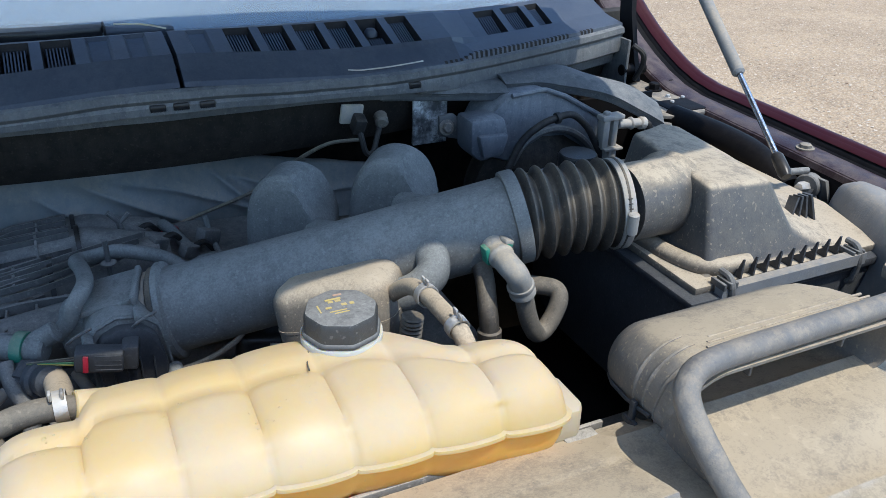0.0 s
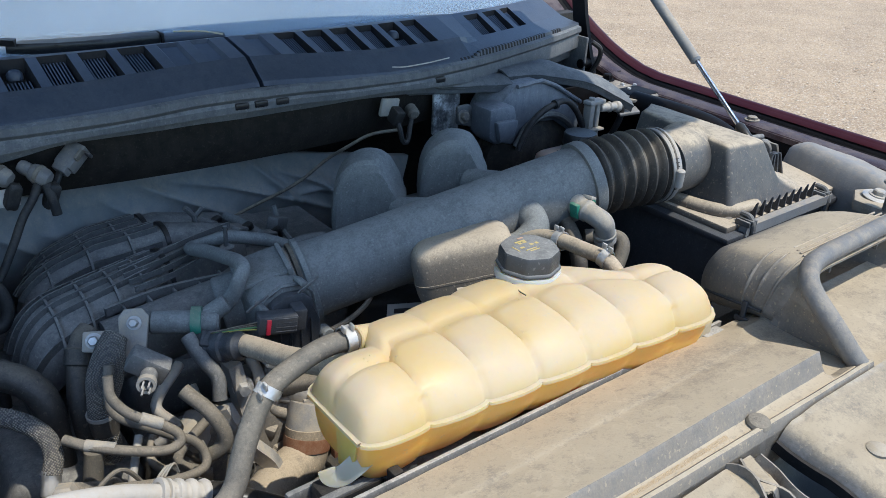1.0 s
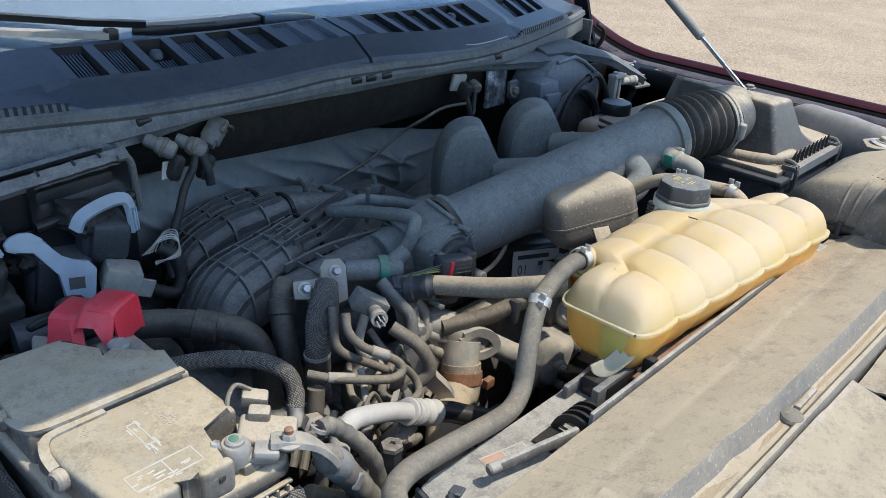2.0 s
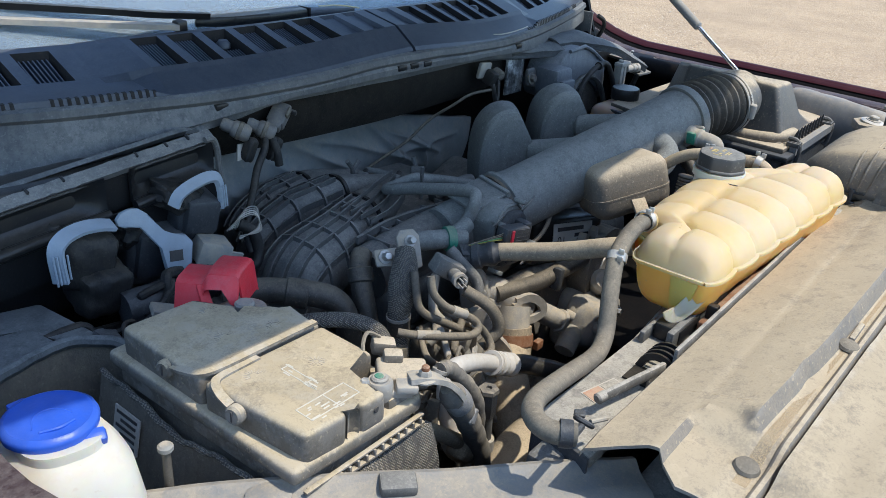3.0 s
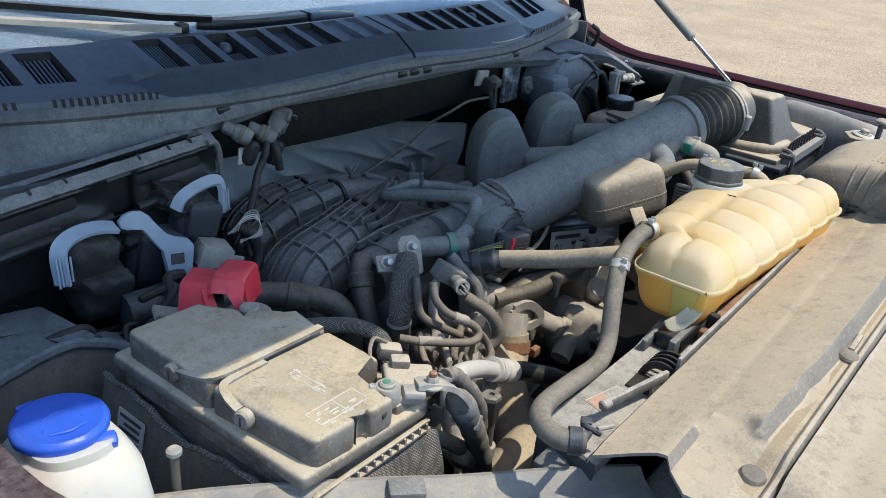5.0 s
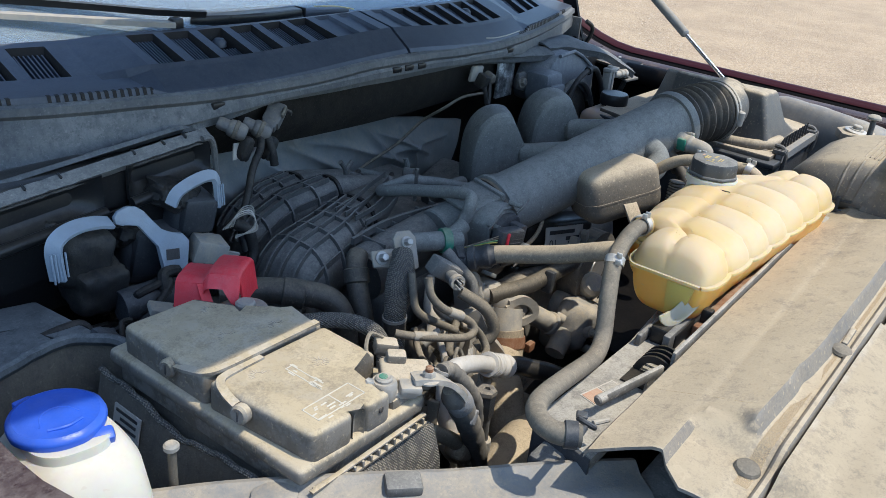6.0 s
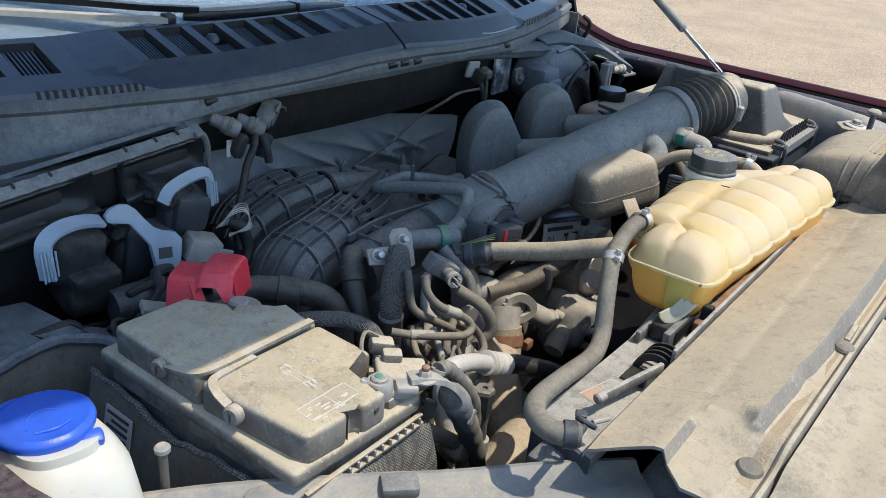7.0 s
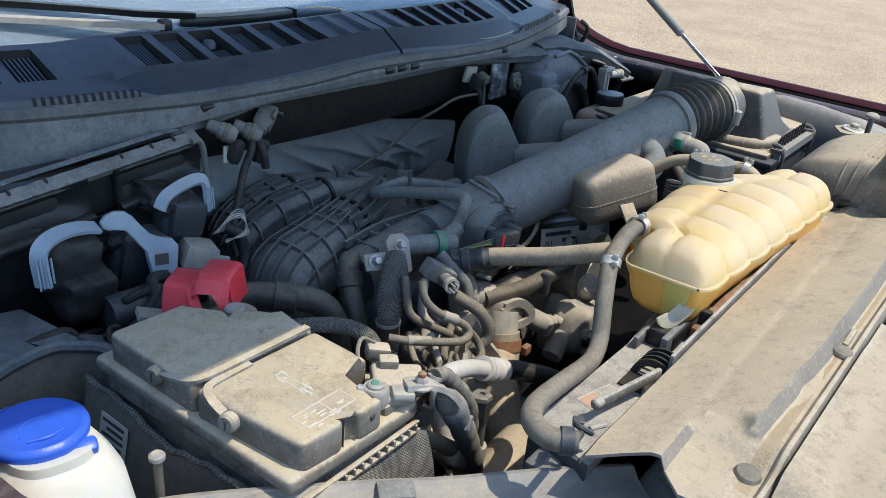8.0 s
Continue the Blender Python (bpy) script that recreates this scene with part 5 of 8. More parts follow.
def build_manifold():
    t = thing("intake_manifold", (-0.06, 1.0, 1.06), "black ribbed plastic intake manifold with curved runners", "intake manifold")
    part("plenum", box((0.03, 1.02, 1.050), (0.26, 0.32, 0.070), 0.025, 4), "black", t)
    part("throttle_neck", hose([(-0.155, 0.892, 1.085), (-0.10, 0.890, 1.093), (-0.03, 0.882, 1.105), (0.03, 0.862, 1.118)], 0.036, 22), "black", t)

    def lobe(name, xs, yc, half, ztop, strap, cross, long_a, turn_down=0.080):
        """A flattened runner body from the centre out, its end rounded downward; ribs stand proud of it."""
        n = 40

        def mid(u):
            return xs[0] + (xs[1] - xs[0]) * u, lerp_list(u, (0, 0.33, 0.66, 1), yc), lerp_list(u, (0, 0.5, 1), half), lerp_list(u, (0, 0.33, 0.66, 1), ztop)

        def on(u, s, lift=0.0):
            x, y, h, z = mid(u)
            fall = max(0.0, (u - 0.80) / 0.20)
            z -= turn_down * (1 - math.sqrt(max(0.0, 1 - fall ** 2.4)))
            side = max(0.0, 1 - abs(s) ** 3.2) ** 0.5
            return Vector((x - lift * 0.7 * fall, y + h * s * (1 + lift * 4), z - 0.055 * (1 - side) + lift))

        ss = [math.sin(math.pi / 2 * k / 12) for k in range(-12, 13)]
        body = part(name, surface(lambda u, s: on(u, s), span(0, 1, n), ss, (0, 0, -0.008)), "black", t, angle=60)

        def fin(line, high, thick):
            rows = sweep(line, 1.0, ring=[(high, thick), (high, -thick), (-0.003, -thick), (-0.003, thick)], normal=(0, 0, 1))
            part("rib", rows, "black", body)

        for s in long_a:
            fin([on(u, s) for u in span(strap + 0.03, 0.985, 24)], 0.0068, 0.0013)
        for u in cross:
            fin([on(u, s) for s in ss[1:-1]], 0.0056, 0.0015)
        part("strap", sweep([on(strap, s) for s in ss[1:-1]], 1.0, ring=[(0.004, 0.003), (0.004, -0.003), (-0.003, -0.003), (-0.003, 0.003)], normal=(0, 0, 1)), "blackclean", body, "dark raised band round the runner")

    lobe("runner", (0.09, -0.190), (1.150, 1.168, 1.156, 1.126), (0.028, 0.034, 0.031), (1.098, 1.112, 1.110, 1.096), 0.40, (0.56, 0.73, 0.90), (-0.80, -0.30, 0.15, 0.55), 0.030)
    lobe("runner", (0.09, -0.212), (1.074, 1.092, 1.090, 1.070), (0.027, 0.034, 0.031), (1.110, 1.128, 1.122, 1.102), 0.36, (0.52, 0.70, 0.87), (-0.80, -0.30, 0.15, 0.55), 0.035)
    lobe("runner", (0.075, -0.245), (1.052, 1.010, 0.972, 0.966), (0.026, 0.048, 0.062), (1.118, 1.131, 1.130, 1.108), 0.40, (0.52, 0.63, 0.74, 0.85), (-0.86, -0.46, -0.08, 0.30, 0.68))
    for k in range(4):
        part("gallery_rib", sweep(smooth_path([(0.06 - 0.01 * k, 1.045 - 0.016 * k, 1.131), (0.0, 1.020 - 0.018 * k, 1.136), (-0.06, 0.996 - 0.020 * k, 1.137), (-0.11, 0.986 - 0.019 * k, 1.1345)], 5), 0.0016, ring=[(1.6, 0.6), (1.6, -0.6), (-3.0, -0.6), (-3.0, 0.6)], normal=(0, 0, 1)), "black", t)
    for k in range(6):
        x = -0.130 + 0.030 * k
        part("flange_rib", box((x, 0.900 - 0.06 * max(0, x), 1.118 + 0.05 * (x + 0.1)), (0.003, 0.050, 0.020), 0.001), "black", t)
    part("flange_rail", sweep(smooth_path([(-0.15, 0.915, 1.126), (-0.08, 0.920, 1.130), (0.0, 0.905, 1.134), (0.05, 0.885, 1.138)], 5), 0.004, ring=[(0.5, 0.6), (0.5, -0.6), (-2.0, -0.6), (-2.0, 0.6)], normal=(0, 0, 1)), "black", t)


build_manifold()


def build_throttle():
    t = thing("throttle_unit", (0.0, 0.82, 1.06), "grey electronic throttle body with a multi-pin plug", "throttle body")
    a, b = Vector((0.063, 0.835, 1.137)), Vector((0.428, 0.734, 1.228))
    d = (b - a).normalized()
    e = a - d * 0.030
    part("bore", rod(e + d * 0.004, e - d * 0.075, 0.041, 30, 0.05), "tube", t)
    flip = Matrix(((1, 0, 0, 0), (0, 0, 1, 0), (0, 1, 0, 0), (0, 0, 0, 1)))
    dee = [(-0.024, 1.086), (-0.026, 1.150), (-0.016, 1.164), (0.003, 1.173), (0.028, 1.170), (0.044, 1.156), (0.050, 1.124), (0.054, 1.086), (0.030, 1.076)]
    part("gear_housing", prism(dee, 0.786, 0.835, 0.004, flip), "tube", t)
    part("gear_cover", prism([(x * 0.86 + 0.002, (z - 1.12) * 0.86 + 1.117) for x, z in dee], 0.774, 0.790, 0.006, flip), "plug", t)
    part("cover_rim", sweep([(x * 0.95 + 0.0007, 0.786, (z - 1.12) * 0.95 + 1.119) for x, z in dee + dee[:1]], 0.0022, 6, cap=False), "tube", t)
    for k in range(4):
        part("cover_rib", box((-0.006 + 0.013 * k, 0.7725, 1.112 - 0.002 * k), (0.0016, 0.004, 0.040), 0.0006, 1), "plug", t)
    part("motor_housing", rod((-0.022, 0.83, 1.075), (0.05, 0.815, 1.068), 0.022, 20, 0.2), "black", t)
    part("sleeve_lip", lathe([(0.0475, 0.018), (0.0505, 0.019), (0.0505, 0.024), (0.0475, 0.025)], along(e, a), 36), "rubber", t)
    for x, z in ((-0.024, 1.155), (0.026, 1.172), (0.052, 1.10), (-0.02, 1.082)):
        part("cover_clip", box((x, 0.780, z), (0.010, 0.020, 0.006), 0.0015, 2, (0, 30, 0)), "tube", t)
    for k, (x, y, z) in enumerate(((-0.030, 0.776, 1.165), (0.030, 0.772, 1.172), (0.045, 0.774, 1.085))):
        part("wire_clip", hose([(x - 0.012, y, z - 0.008), (x - 0.004, y - 0.004, z), (x + 0.012, y - 0.002, z + 0.006)], 0.0016, 6), "black", t)
    part("top_plate", box((0.004, 0.838, 1.170), (0.060, 0.060, 0.006), 0.002, 2, (4, -14, -14)), "tube", t)
    part("plate_rail", box((0.030, 0.828, 1.179), (0.006, 0.062, 0.010), 0.002, 2, (4, -14, -14)), "tube", t)
    part("screw_lug", rod((0.052, 0.782, 1.10), (0.052, 0.766, 1.10), 0.008, 12), "tube", t)
    p = thing("throttle_plug", (-0.025, 0.765, 1.12), "black multi-pin electrical plug with a red lock", "electrical plug")
    part("shell", box((-0.016, 0.761, 1.144), (0.044, 0.020, 0.022), 0.003, 2, (0, 8, -10)), "plug", p)
    part("red_lock", box((-0.029, 0.7525, 1.1455), (0.005, 0.003, 0.018), 0.001, 2, (0, 8, -10)), "redclip", p, "dark red sliding lock")
    for k in range(4):
        part("fin", box((-0.010 + 0.0005 * k, 0.7510, 1.136 + 0.005 * k), (0.024, 0.003, 0.0020), 0.0006, 1, (0, 8, -10)), "plug", p)
    part("rear_block", box((0.012, 0.766, 1.140), (0.016, 0.024, 0.026), 0.003, 2, (0, 8, -10)), "plug", p)
    for k, m in enumerate(("yellowwire", "greenwire", "wire", "wire")):
        part("wire", hose([(-0.037, 0.762, 1.141 + 0.003 * k), (-0.050, 0.764, 1.144 + 0.002 * k), (-0.080, 0.785, 1.140)], 0.0009, 6), m, p)


build_throttle()


GROUPS = {"coolant hose": "coolant hoses", "fuel hose": "small tan hoses", "wire harness": "harness leads", "power cable": "battery cables", "radiator hose": "radiator hoses", "vent hose": "vent hoses"}


def pipe_thing(name, label, cat, pts, r, mat, n=14, steps=6, extra=None, base=None):
    t = thing(name, base or pts[0], label, cat, GROUPS.get(cat, ""))
    part(cat.split()[-1], hose(pts, r, n, steps), mat, t)
    if extra:
        extra(t)
    return t


def spring_clamp(t, c, axis, r, mat="steel"):
    """A band with two raised ears."""
    ax = Vector(axis).normalized()
    c = Vector(c)
    m = along(c - ax * 0.004, c + ax * 0.004)
    band = part("hose_clamp", lathe([(r, 0), (r + 0.0015, 0), (r + 0.0015, 0.009), (r, 0.009)], m, 24), mat, t, "bright steel spring clamp")
    up = (Vector((0, -0.3, 1)) - ax * ax.dot(Vector((0, -0.3, 1)))).normalized()
    for k in (-0.005, 0.003):
        part("ear", box(c + ax * k + up * (r + 0.0038), (0.0024, 0.0065, 0.0065), 0.001), mat, band)


# main coolant hose round the front corner of the engine
HM = [(-0.030, 0.574, 1.228), (-0.060, 0.572, 1.234), (-0.090, 0.570, 1.229), (-0.125, 0.563, 1.217), (-0.149, 0.552, 1.187), (-0.166, 0.542, 1.156), (-0.186, 0.536, 1.146), (-0.216, 0.531, 1.149), (-0.275, 0.525, 1.162), (-0.335, 0.516, 1.177), (-0.364, 0.506, 1.184), (-0.379, 0.492, 1.187), (-0.384, 0.475, 1.189), (-0.374, 0.459, 1.189)]


def hm_extra(t):
    spring_clamp(t, (-0.044, 0.573, 1.233), (1, 0, 0), 0.0105)
    spring_clamp(t, (-0.123, 0.5635, 1.217), (0.6, 0.2, 0.6), 0.0094)
    clip = part("hose_clip", lathe([(0.0094, 0), (0.0112, 0), (0.0112, 0.010), (0.0094, 0.010)], along((-0.3815, 0.470, 1.189), (-0.374, 0.459, 1.189)), 20), "plug", t, "black plastic hose clip")
    ring = [Vector((-0.336, 0.472, 1.173)) + 0.0085 * (math.cos(a) * Vector((0.72, 0.30, -0.62)) + math.sin(a) * Vector((-0.30, 0.78, 0.30))) for a in span(0, 2 * math.pi, 20)]
    part("loop", sweep(ring, 0.0024, 8), "plug", clip)
    part("tongue", box((-0.327, 0.481, 1.172), (0.016, 0.010, 0.003), 0.001, 1, (0, 20, 25)), "plug", clip)
    part("arm", rod((-0.371, 0.464, 1.181), (-0.344, 0.470, 1.174), 0.0035, 8), "plug", clip)
    part("pin", rod((-0.332, 0.468, 1.173), (-0.314, 0.462, 1.170), 0.0022, 8), "greyblock", clip)


pipe_thing("coolant_hose", "long grey dusty rubber coolant hose with spring clamps", "coolant hose", HM, 0.0092, "hose", 16, 6, hm_extra)


def hh_extra(t):
    a, b = Vector((-0.086, 0.803, 1.115)), Vector((-0.0565, 0.750, 1.134))
    part("quick_connector", lathe([(0.0, 0), (0.0165, 0), (0.0180, 0.003), (0.0180, 0.020), (0.0150, 0.022), (0.0150, 0.026), (0.0172, 0.028), (0.0172, 0.036), (0.0142, 0.038), (0.0142, 0.046), (0.0156, 0.048), (0.0156, 0.055), (0.0128, 0.058), (0.0122, 0.063)], along(a, b), 24), "plug", t, "black ribbed quick connector")
    part("latch", box((-0.083, 0.787, 1.131), (0.016, 0.020, 0.008), 0.002, 2, (20, 10, -30)), "plug", t)


pipe_thing("coolant_hose", "straight tan-dusted heater hose behind the reservoir", "coolant hose", [(-0.062, 0.783, 1.124), (-0.055, 0.74, 1.138), (-0.050, 0.67, 1.162), (-0.045, 0.615, 1.185), (-0.035, 0.585, 1.195)], 0.0116, "tanhose", 16, 5, hh_extra)


def hr_extra(t):
    spring_clamp(t, (0.260, 0.554, 1.2345), (0.05, -0.8, -0.15), 0.0088)
    spring_clamp(t, (0.263, 0.622, 1.2265), (0.0, -0.9, 0.12), 0.0095)


pipe_thing("vent_hose", "short tan rubber vent hose with clamps at both ends", "vent hose", [(0.254, 0.690, 1.190), (0.259, 0.668, 1.210), (0.262, 0.646, 1.222), (0.263, 0.615, 1.228), (0.262, 0.585, 1.231), (0.261, 0.556, 1.2335), (0.262, 0.540, 1.226), (0.262, 0.534, 1.216)], 0.0084, "tanhose", 14, 5, hr_extra)


def gh_extra(t):
    a, b = Vector((0.377, 0.712, 1.2155)), Vector((0.375, 0.664, 1.2105))
    c = part("connector", merge(lathe([(0.0, 0), (0.0138, 0), (0.0146, 0.002), (0.0146, 0.016), (0.0132, 0.018), (0.0132, 0.024), (0.0142, 0.026), (0.0142, 0.030), (0.0126, 0.032), (0.0122, 0.044)], along(a, b), 26), hose([a.lerp(b, 0.7), b, (0.378, 0.657, 1.206), (0.384, 0.658, 1.195), (0.391, 0.662, 1.180)], 0.0126, 20), lathe([(0.0126, 0), (0.0146, 0.002), (0.0146, 0.006), (0.0134, 0.008), (0.0142, 0.010), (0.0142, 0.015), (0.0118, 0.017)], along((0.386, 0.660, 1.191), (0.393, 0.662, 1.174)), 24), box((0.384, 0.690, 1.2265), (0.010, 0.016, 0.005), 0.0015, 2, (-6, 20, 0))), "greyblock", t, "pale ribbed plastic quick connector")
    part("green_clip", box((0.3625, 0.692, 1.213), (0.006, 0.014, 0.020), 0.002, 2, (0, -12, 0)), "green", c, "small green lock clip")
    part("green_tab", box((0.385, 0.686, 1.2245), (0.008, 0.008, 0.004), 0.001, 1, (0, 25, 0)), "green", c)


pipe_thing("breather_hose", "dusty breather hose hooking down from the intake tube", "breather hose", [(0.389, 0.6615, 1.186), (0.3935, 0.662, 1.172), (0.399, 0.661, 1.150), (0.406, 0.661, 1.132), (0.416, 0.664, 1.119), (0.428, 0.668, 1.120), (0.440, 0.672, 1.132), (0.449, 0.677, 1.147), (0.449, 0.686, 1.155), (0.436, 0.699, 1.156), (0.415, 0.715, 1.154)], 0.0102, "hose", 16, 6, gh_extra)


def ccv_extra(t):
    part("green_ring", lathe([(0.0128, 0), (0.0165, 0), (0.0170, 0.003), (0.0165, 0.011), (0.0128, 0.011)], along((-0.078, 0.812, 1.1395), (-0.125, 0.838, 1.141)), 18), "green", t, "teal green lock ring")
    part("end_fitting", merge(rod((-0.050, 0.808, 1.156), (-0.080, 0.815, 1.139), 0.0105, 16, 0.2), rod((-0.062, 0.803, 1.139), (-0.125, 0.838, 1.141), 0.0128, 16, 0.2)), "tube", t)
    part("clip_stem", rod((0.010, 0.942, 1.130), (0.010, 0.942, 1.180), 0.003, 8), "black", t)
    part("clip_disc", rod((0.010, 0.940, 1.150), (0.010, 0.940, 1.153), 0.009, 14), "black", t)


pipe_thing("breather_pipe", "grey plastic breather pipe looping over the manifold", "breather pipe", [(0.092, 0.905, 1.140), (0.074, 0.948, 1.140), (0.048, 0.966, 1.144), (0.020, 0.966, 1.152), (-0.006, 0.982, 1.142), (-0.018, 0.984, 1.140), (-0.024, 0.968, 1.146), (-0.020, 0.930, 1.158), (-0.017, 0.890, 1.168), (-0.017, 0.850, 1.179), (-0.022, 0.824, 1.183), (-0.031, 0.816, 1.174), (-0.038, 0.817, 1.158), (-0.052, 0.820, 1.142)], 0.0086, "tube", 14, 6, ccv_extra)

pipe_thing("vacuum_hose", "thick wrapped hose dropping from the manifold bracket", "vacuum hose", [(-0.168, 0.816, 1.150), (-0.176, 0.808, 1.142), (-0.186, 0.801, 1.120), (-0.193, 0.798, 1.098), (-0.197, 0.797, 1.078), (-0.195, 0.796, 1.050), (-0.193, 0.796, 1.02)], lambda u: 0.0125 + 0.0055 * math.exp(-((u - 0.36) / 0.2) ** 2), "weave", 16, 6, lambda t: (part("tape_band", lathe([(0.0130, 0), (0.0145, 0), (0.0140, 0.020), (0.0130, 0.020)], along((-0.1968, 0.797, 1.076), (-0.195, 0.796, 1.050)), 18), "rubber", t), part("cable_tie", lathe([(0.0140, 0), (0.0154, 0), (0.0154, 0.004), (0.0140, 0.004)], along((-0.197, 0.797, 1.080), (-0.196, 0.7965, 1.060)), 18), "greyblock", t)))
pipe_thing("heater_hose", "grey rubber hose dropping beside the manifold", "heater hose", [(-0.176, 0.880, 1.126), (-0.188, 0.872, 1.119), (-0.197, 0.860, 1.098), (-0.204, 0.845, 1.072), (-0.205, 0.835, 1.04), (-0.20, 0.83, 1.0)], 0.0135, "rubber", 14, 6, lambda t: part("collar", lathe([(0.0138, 0), (0.0165, 0.002), (0.0165, 0.018), (0.0138, 0.020)], along((-0.190, 0.870, 1.115), (-0.199, 0.857, 1.092)), 16), "rubber", t))
pipe_thing("radiator_hose", "fat black rubber elbow hose beside the manifold", "radiator hose", [(-0.34, 0.945, 1.105), (-0.305, 0.915, 1.108), (-0.275, 0.885, 1.106), (-0.250, 0.862, 1.098), (-0.238, 0.848, 1.078), (-0.236, 0.840, 1.045), (-0.236, 0.835, 0.99)], 0.0158, "rubber", 16, 6, lambda t: part("collar", lathe([(0.0160, 0), (0.0182, 0.002), (0.0182, 0.026), (0.0160, 0.028)], along((-0.288, 0.898, 1.107), (-0.255, 0.866, 1.100)), 20), "rubber", t))
pipe_thing("braided_hose", "black woven-sleeved hose with a steel tip", "braided hose", [(-0.36, 0.862, 1.095), (-0.335, 0.845, 1.103), (-0.305, 0.822, 1.107), (-0.275, 0.798, 1.104), (-0.256, 0.778, 1.092), (-0.252, 0.766, 1.074), (-0.258, 0.758, 1.058)], 0.0092, "weave", 16, 6, lambda t: (part("steel_tip", rod((-0.257, 0.760, 1.062), (-0.264, 0.750, 1.040), 0.009, 14), "steel", t), part("hex_fitting", lathe([(0.013, 0), (0.013, 0.018), (0.009, 0.02), (0.009, 0.034), (0, 0.034)], along((-0.252, 0.738, 1.045), (-0.266, 0.706, 1.06)), 6), "alloy", t)))

# small tan hoses in front of the engine
LOOP = [(-0.196, 0.752, 1.150), (-0.198, 0.745, 1.132), (-0.190, 0.737, 1.117), (-0.177, 0.730, 1.106), (-0.160, 0.723, 1.095), (-0.148, 0.716, 1.084), (-0.150, 0.711, 1.076), (-0.166, 0.711, 1.075), (-0.198, 0.720, 1.084), (-0.226, 0.740, 1.089), (-0.242, 0.758, 1.092)]
pipe_thing("fuel_hose", "thin tan hose looping back in front of the engine", "fuel hose", LOOP, 0.0050, "hose", 12, 6, lambda t: (part("sleeve", rod((-0.178, 0.731, 1.107), (-0.160, 0.7235, 1.096), 0.0060, 14), "greyblock", t), part("sleeve", rod((-0.205, 0.726, 1.086), (-0.228, 0.742, 1.0895), 0.0058, 14), "greyblock", t)))
pipe_thing("fuel_hose", "thin grey hose curving behind the looped hose", "fuel hose", [(-0.186, 0.785, 1.140), (-0.192, 0.775, 1.118), (-0.194, 0.768, 1.102), (-0.186, 0.760, 1.090), (-0.160, 0.750, 1.072), (-0.142, 0.742, 1.060)], 0.0050, "hose", 12)
pipe_thing("fuel_hose", "thin dusty hose bending below the looped hose", "fuel hose", [(-0.150, 0.716, 1.082), (-0.134, 0.716, 1.068), (-0.126, 0.71, 1.053), (-0.133, 0.70, 1.044), (-0.167, 0.692, 1.052), (-0.215, 0.692, 1.068), (-0.240, 0.70, 1.07)], 0.0048, "hose", 12)
pipe_thing("drain_pipe", "short grey pipe bending below the vacuum hose", "drain pipe", [(-0.214, 0.778, 1.05), (-0.222, 0.770, 1.01), (-0.218, 0.765, 0.97)], 0.010, "hose", 12)


def ac_extra(t):
    a, b = Vector((-0.192, 0.6605, 1.073)), Vector((-0.140, 0.6605, 1.045))
    ribs = [(0.0100, 0), (0.0142, 0.0006), (0.0148, 0.003), (0.0142, 0.0052), (0.0108, 0.0060), (0.0108, 0.0078), (0.0138, 0.0086), (0.0140, 0.0110), (0.0112, 0.0130), (0.0110, 0.0165)]
    for k in range(3):
        y = 0.0165 + 0.0135 * k
        ribs += [(0.0136, y + 0.0015), (0.0144, y + 0.004), (0.0136, y + 0.0068), (0.0108, y + 0.0085), (0.0104, y + 0.0110), (0.0108, y + 0.0130)]
    part("crimp_sleeve", lathe(ribs + [(0.0124, 0.058), (0.0105, 0.0595)], along(a, b), 28), "alu", t, "ribbed aluminium crimp sleeve")
    part("rubber_section", hose([(-0.146, 0.661, 1.0485), (-0.132, 0.653, 1.046), (-0.119, 0.642, 1.041), (-0.102, 0.631, 1.034), (-0.075, 0.621, 1.017), (-0.038, 0.613, 0.990), (0.01, 0.61, 0.95)], 0.0118, 16), "blackclean", t, "clean black rubber section")


pipe_thing("refrigerant_line", "bright aluminium refrigerant line with a ribbed crimp", "refrigerant line", [(-0.296, 0.632, 1.045), (-0.301, 0.638, 1.085), (-0.297, 0.643, 1.105), (-0.284, 0.646, 1.115), (-0.265, 0.650, 1.110), (-0.225, 0.657, 1.091), (-0.185, 0.660, 1.069)], 0.0098, "alu", 16, 6, ac_extra)


def big_extra(t):
    part("worm_clamp", lathe([(0.0265, 0), (0.028, 0.0), (0.0285, 0.006), (0.028, 0.016), (0.0265, 0.016)], along((0.018, 0.762, 0.975), (0.010, 0.754, 0.948)), 28), "rust", t, "rusty brown hose clamp")
    part("clamp_lug", box((0.044, 0.735, 0.957), (0.016, 0.010, 0.014), 0.002), "rust", t)


pipe_thing("radiator_hose", "large tan-dusted radiator hose with a rusty clamp", "radiator hose", [(0.020, 0.765, 0.985), (0.010, 0.755, 0.952), (-0.016, 0.744, 0.950), (-0.050, 0.722, 0.955), (-0.076, 0.700, 0.957), (-0.096, 0.682, 0.944), (-0.104, 0.668, 0.918), (-0.092, 0.656, 0.888), (-0.05, 0.648, 0.860), (0.02, 0.64, 0.84)], 0.0265, "tanhose", 20, 6, big_extra)
pipe_thing("inlet_duct", "wide tan pipe low at the front corner of the engine", "inlet duct", [(-0.262, 0.605, 0.90), (-0.240, 0.606, 0.940), (-0.204, 0.612, 0.958), (-0.150, 0.622, 0.952), (-0.09, 0.64, 0.92), (-0.02, 0.65, 0.87)], 0.032, "tanhose", 20)
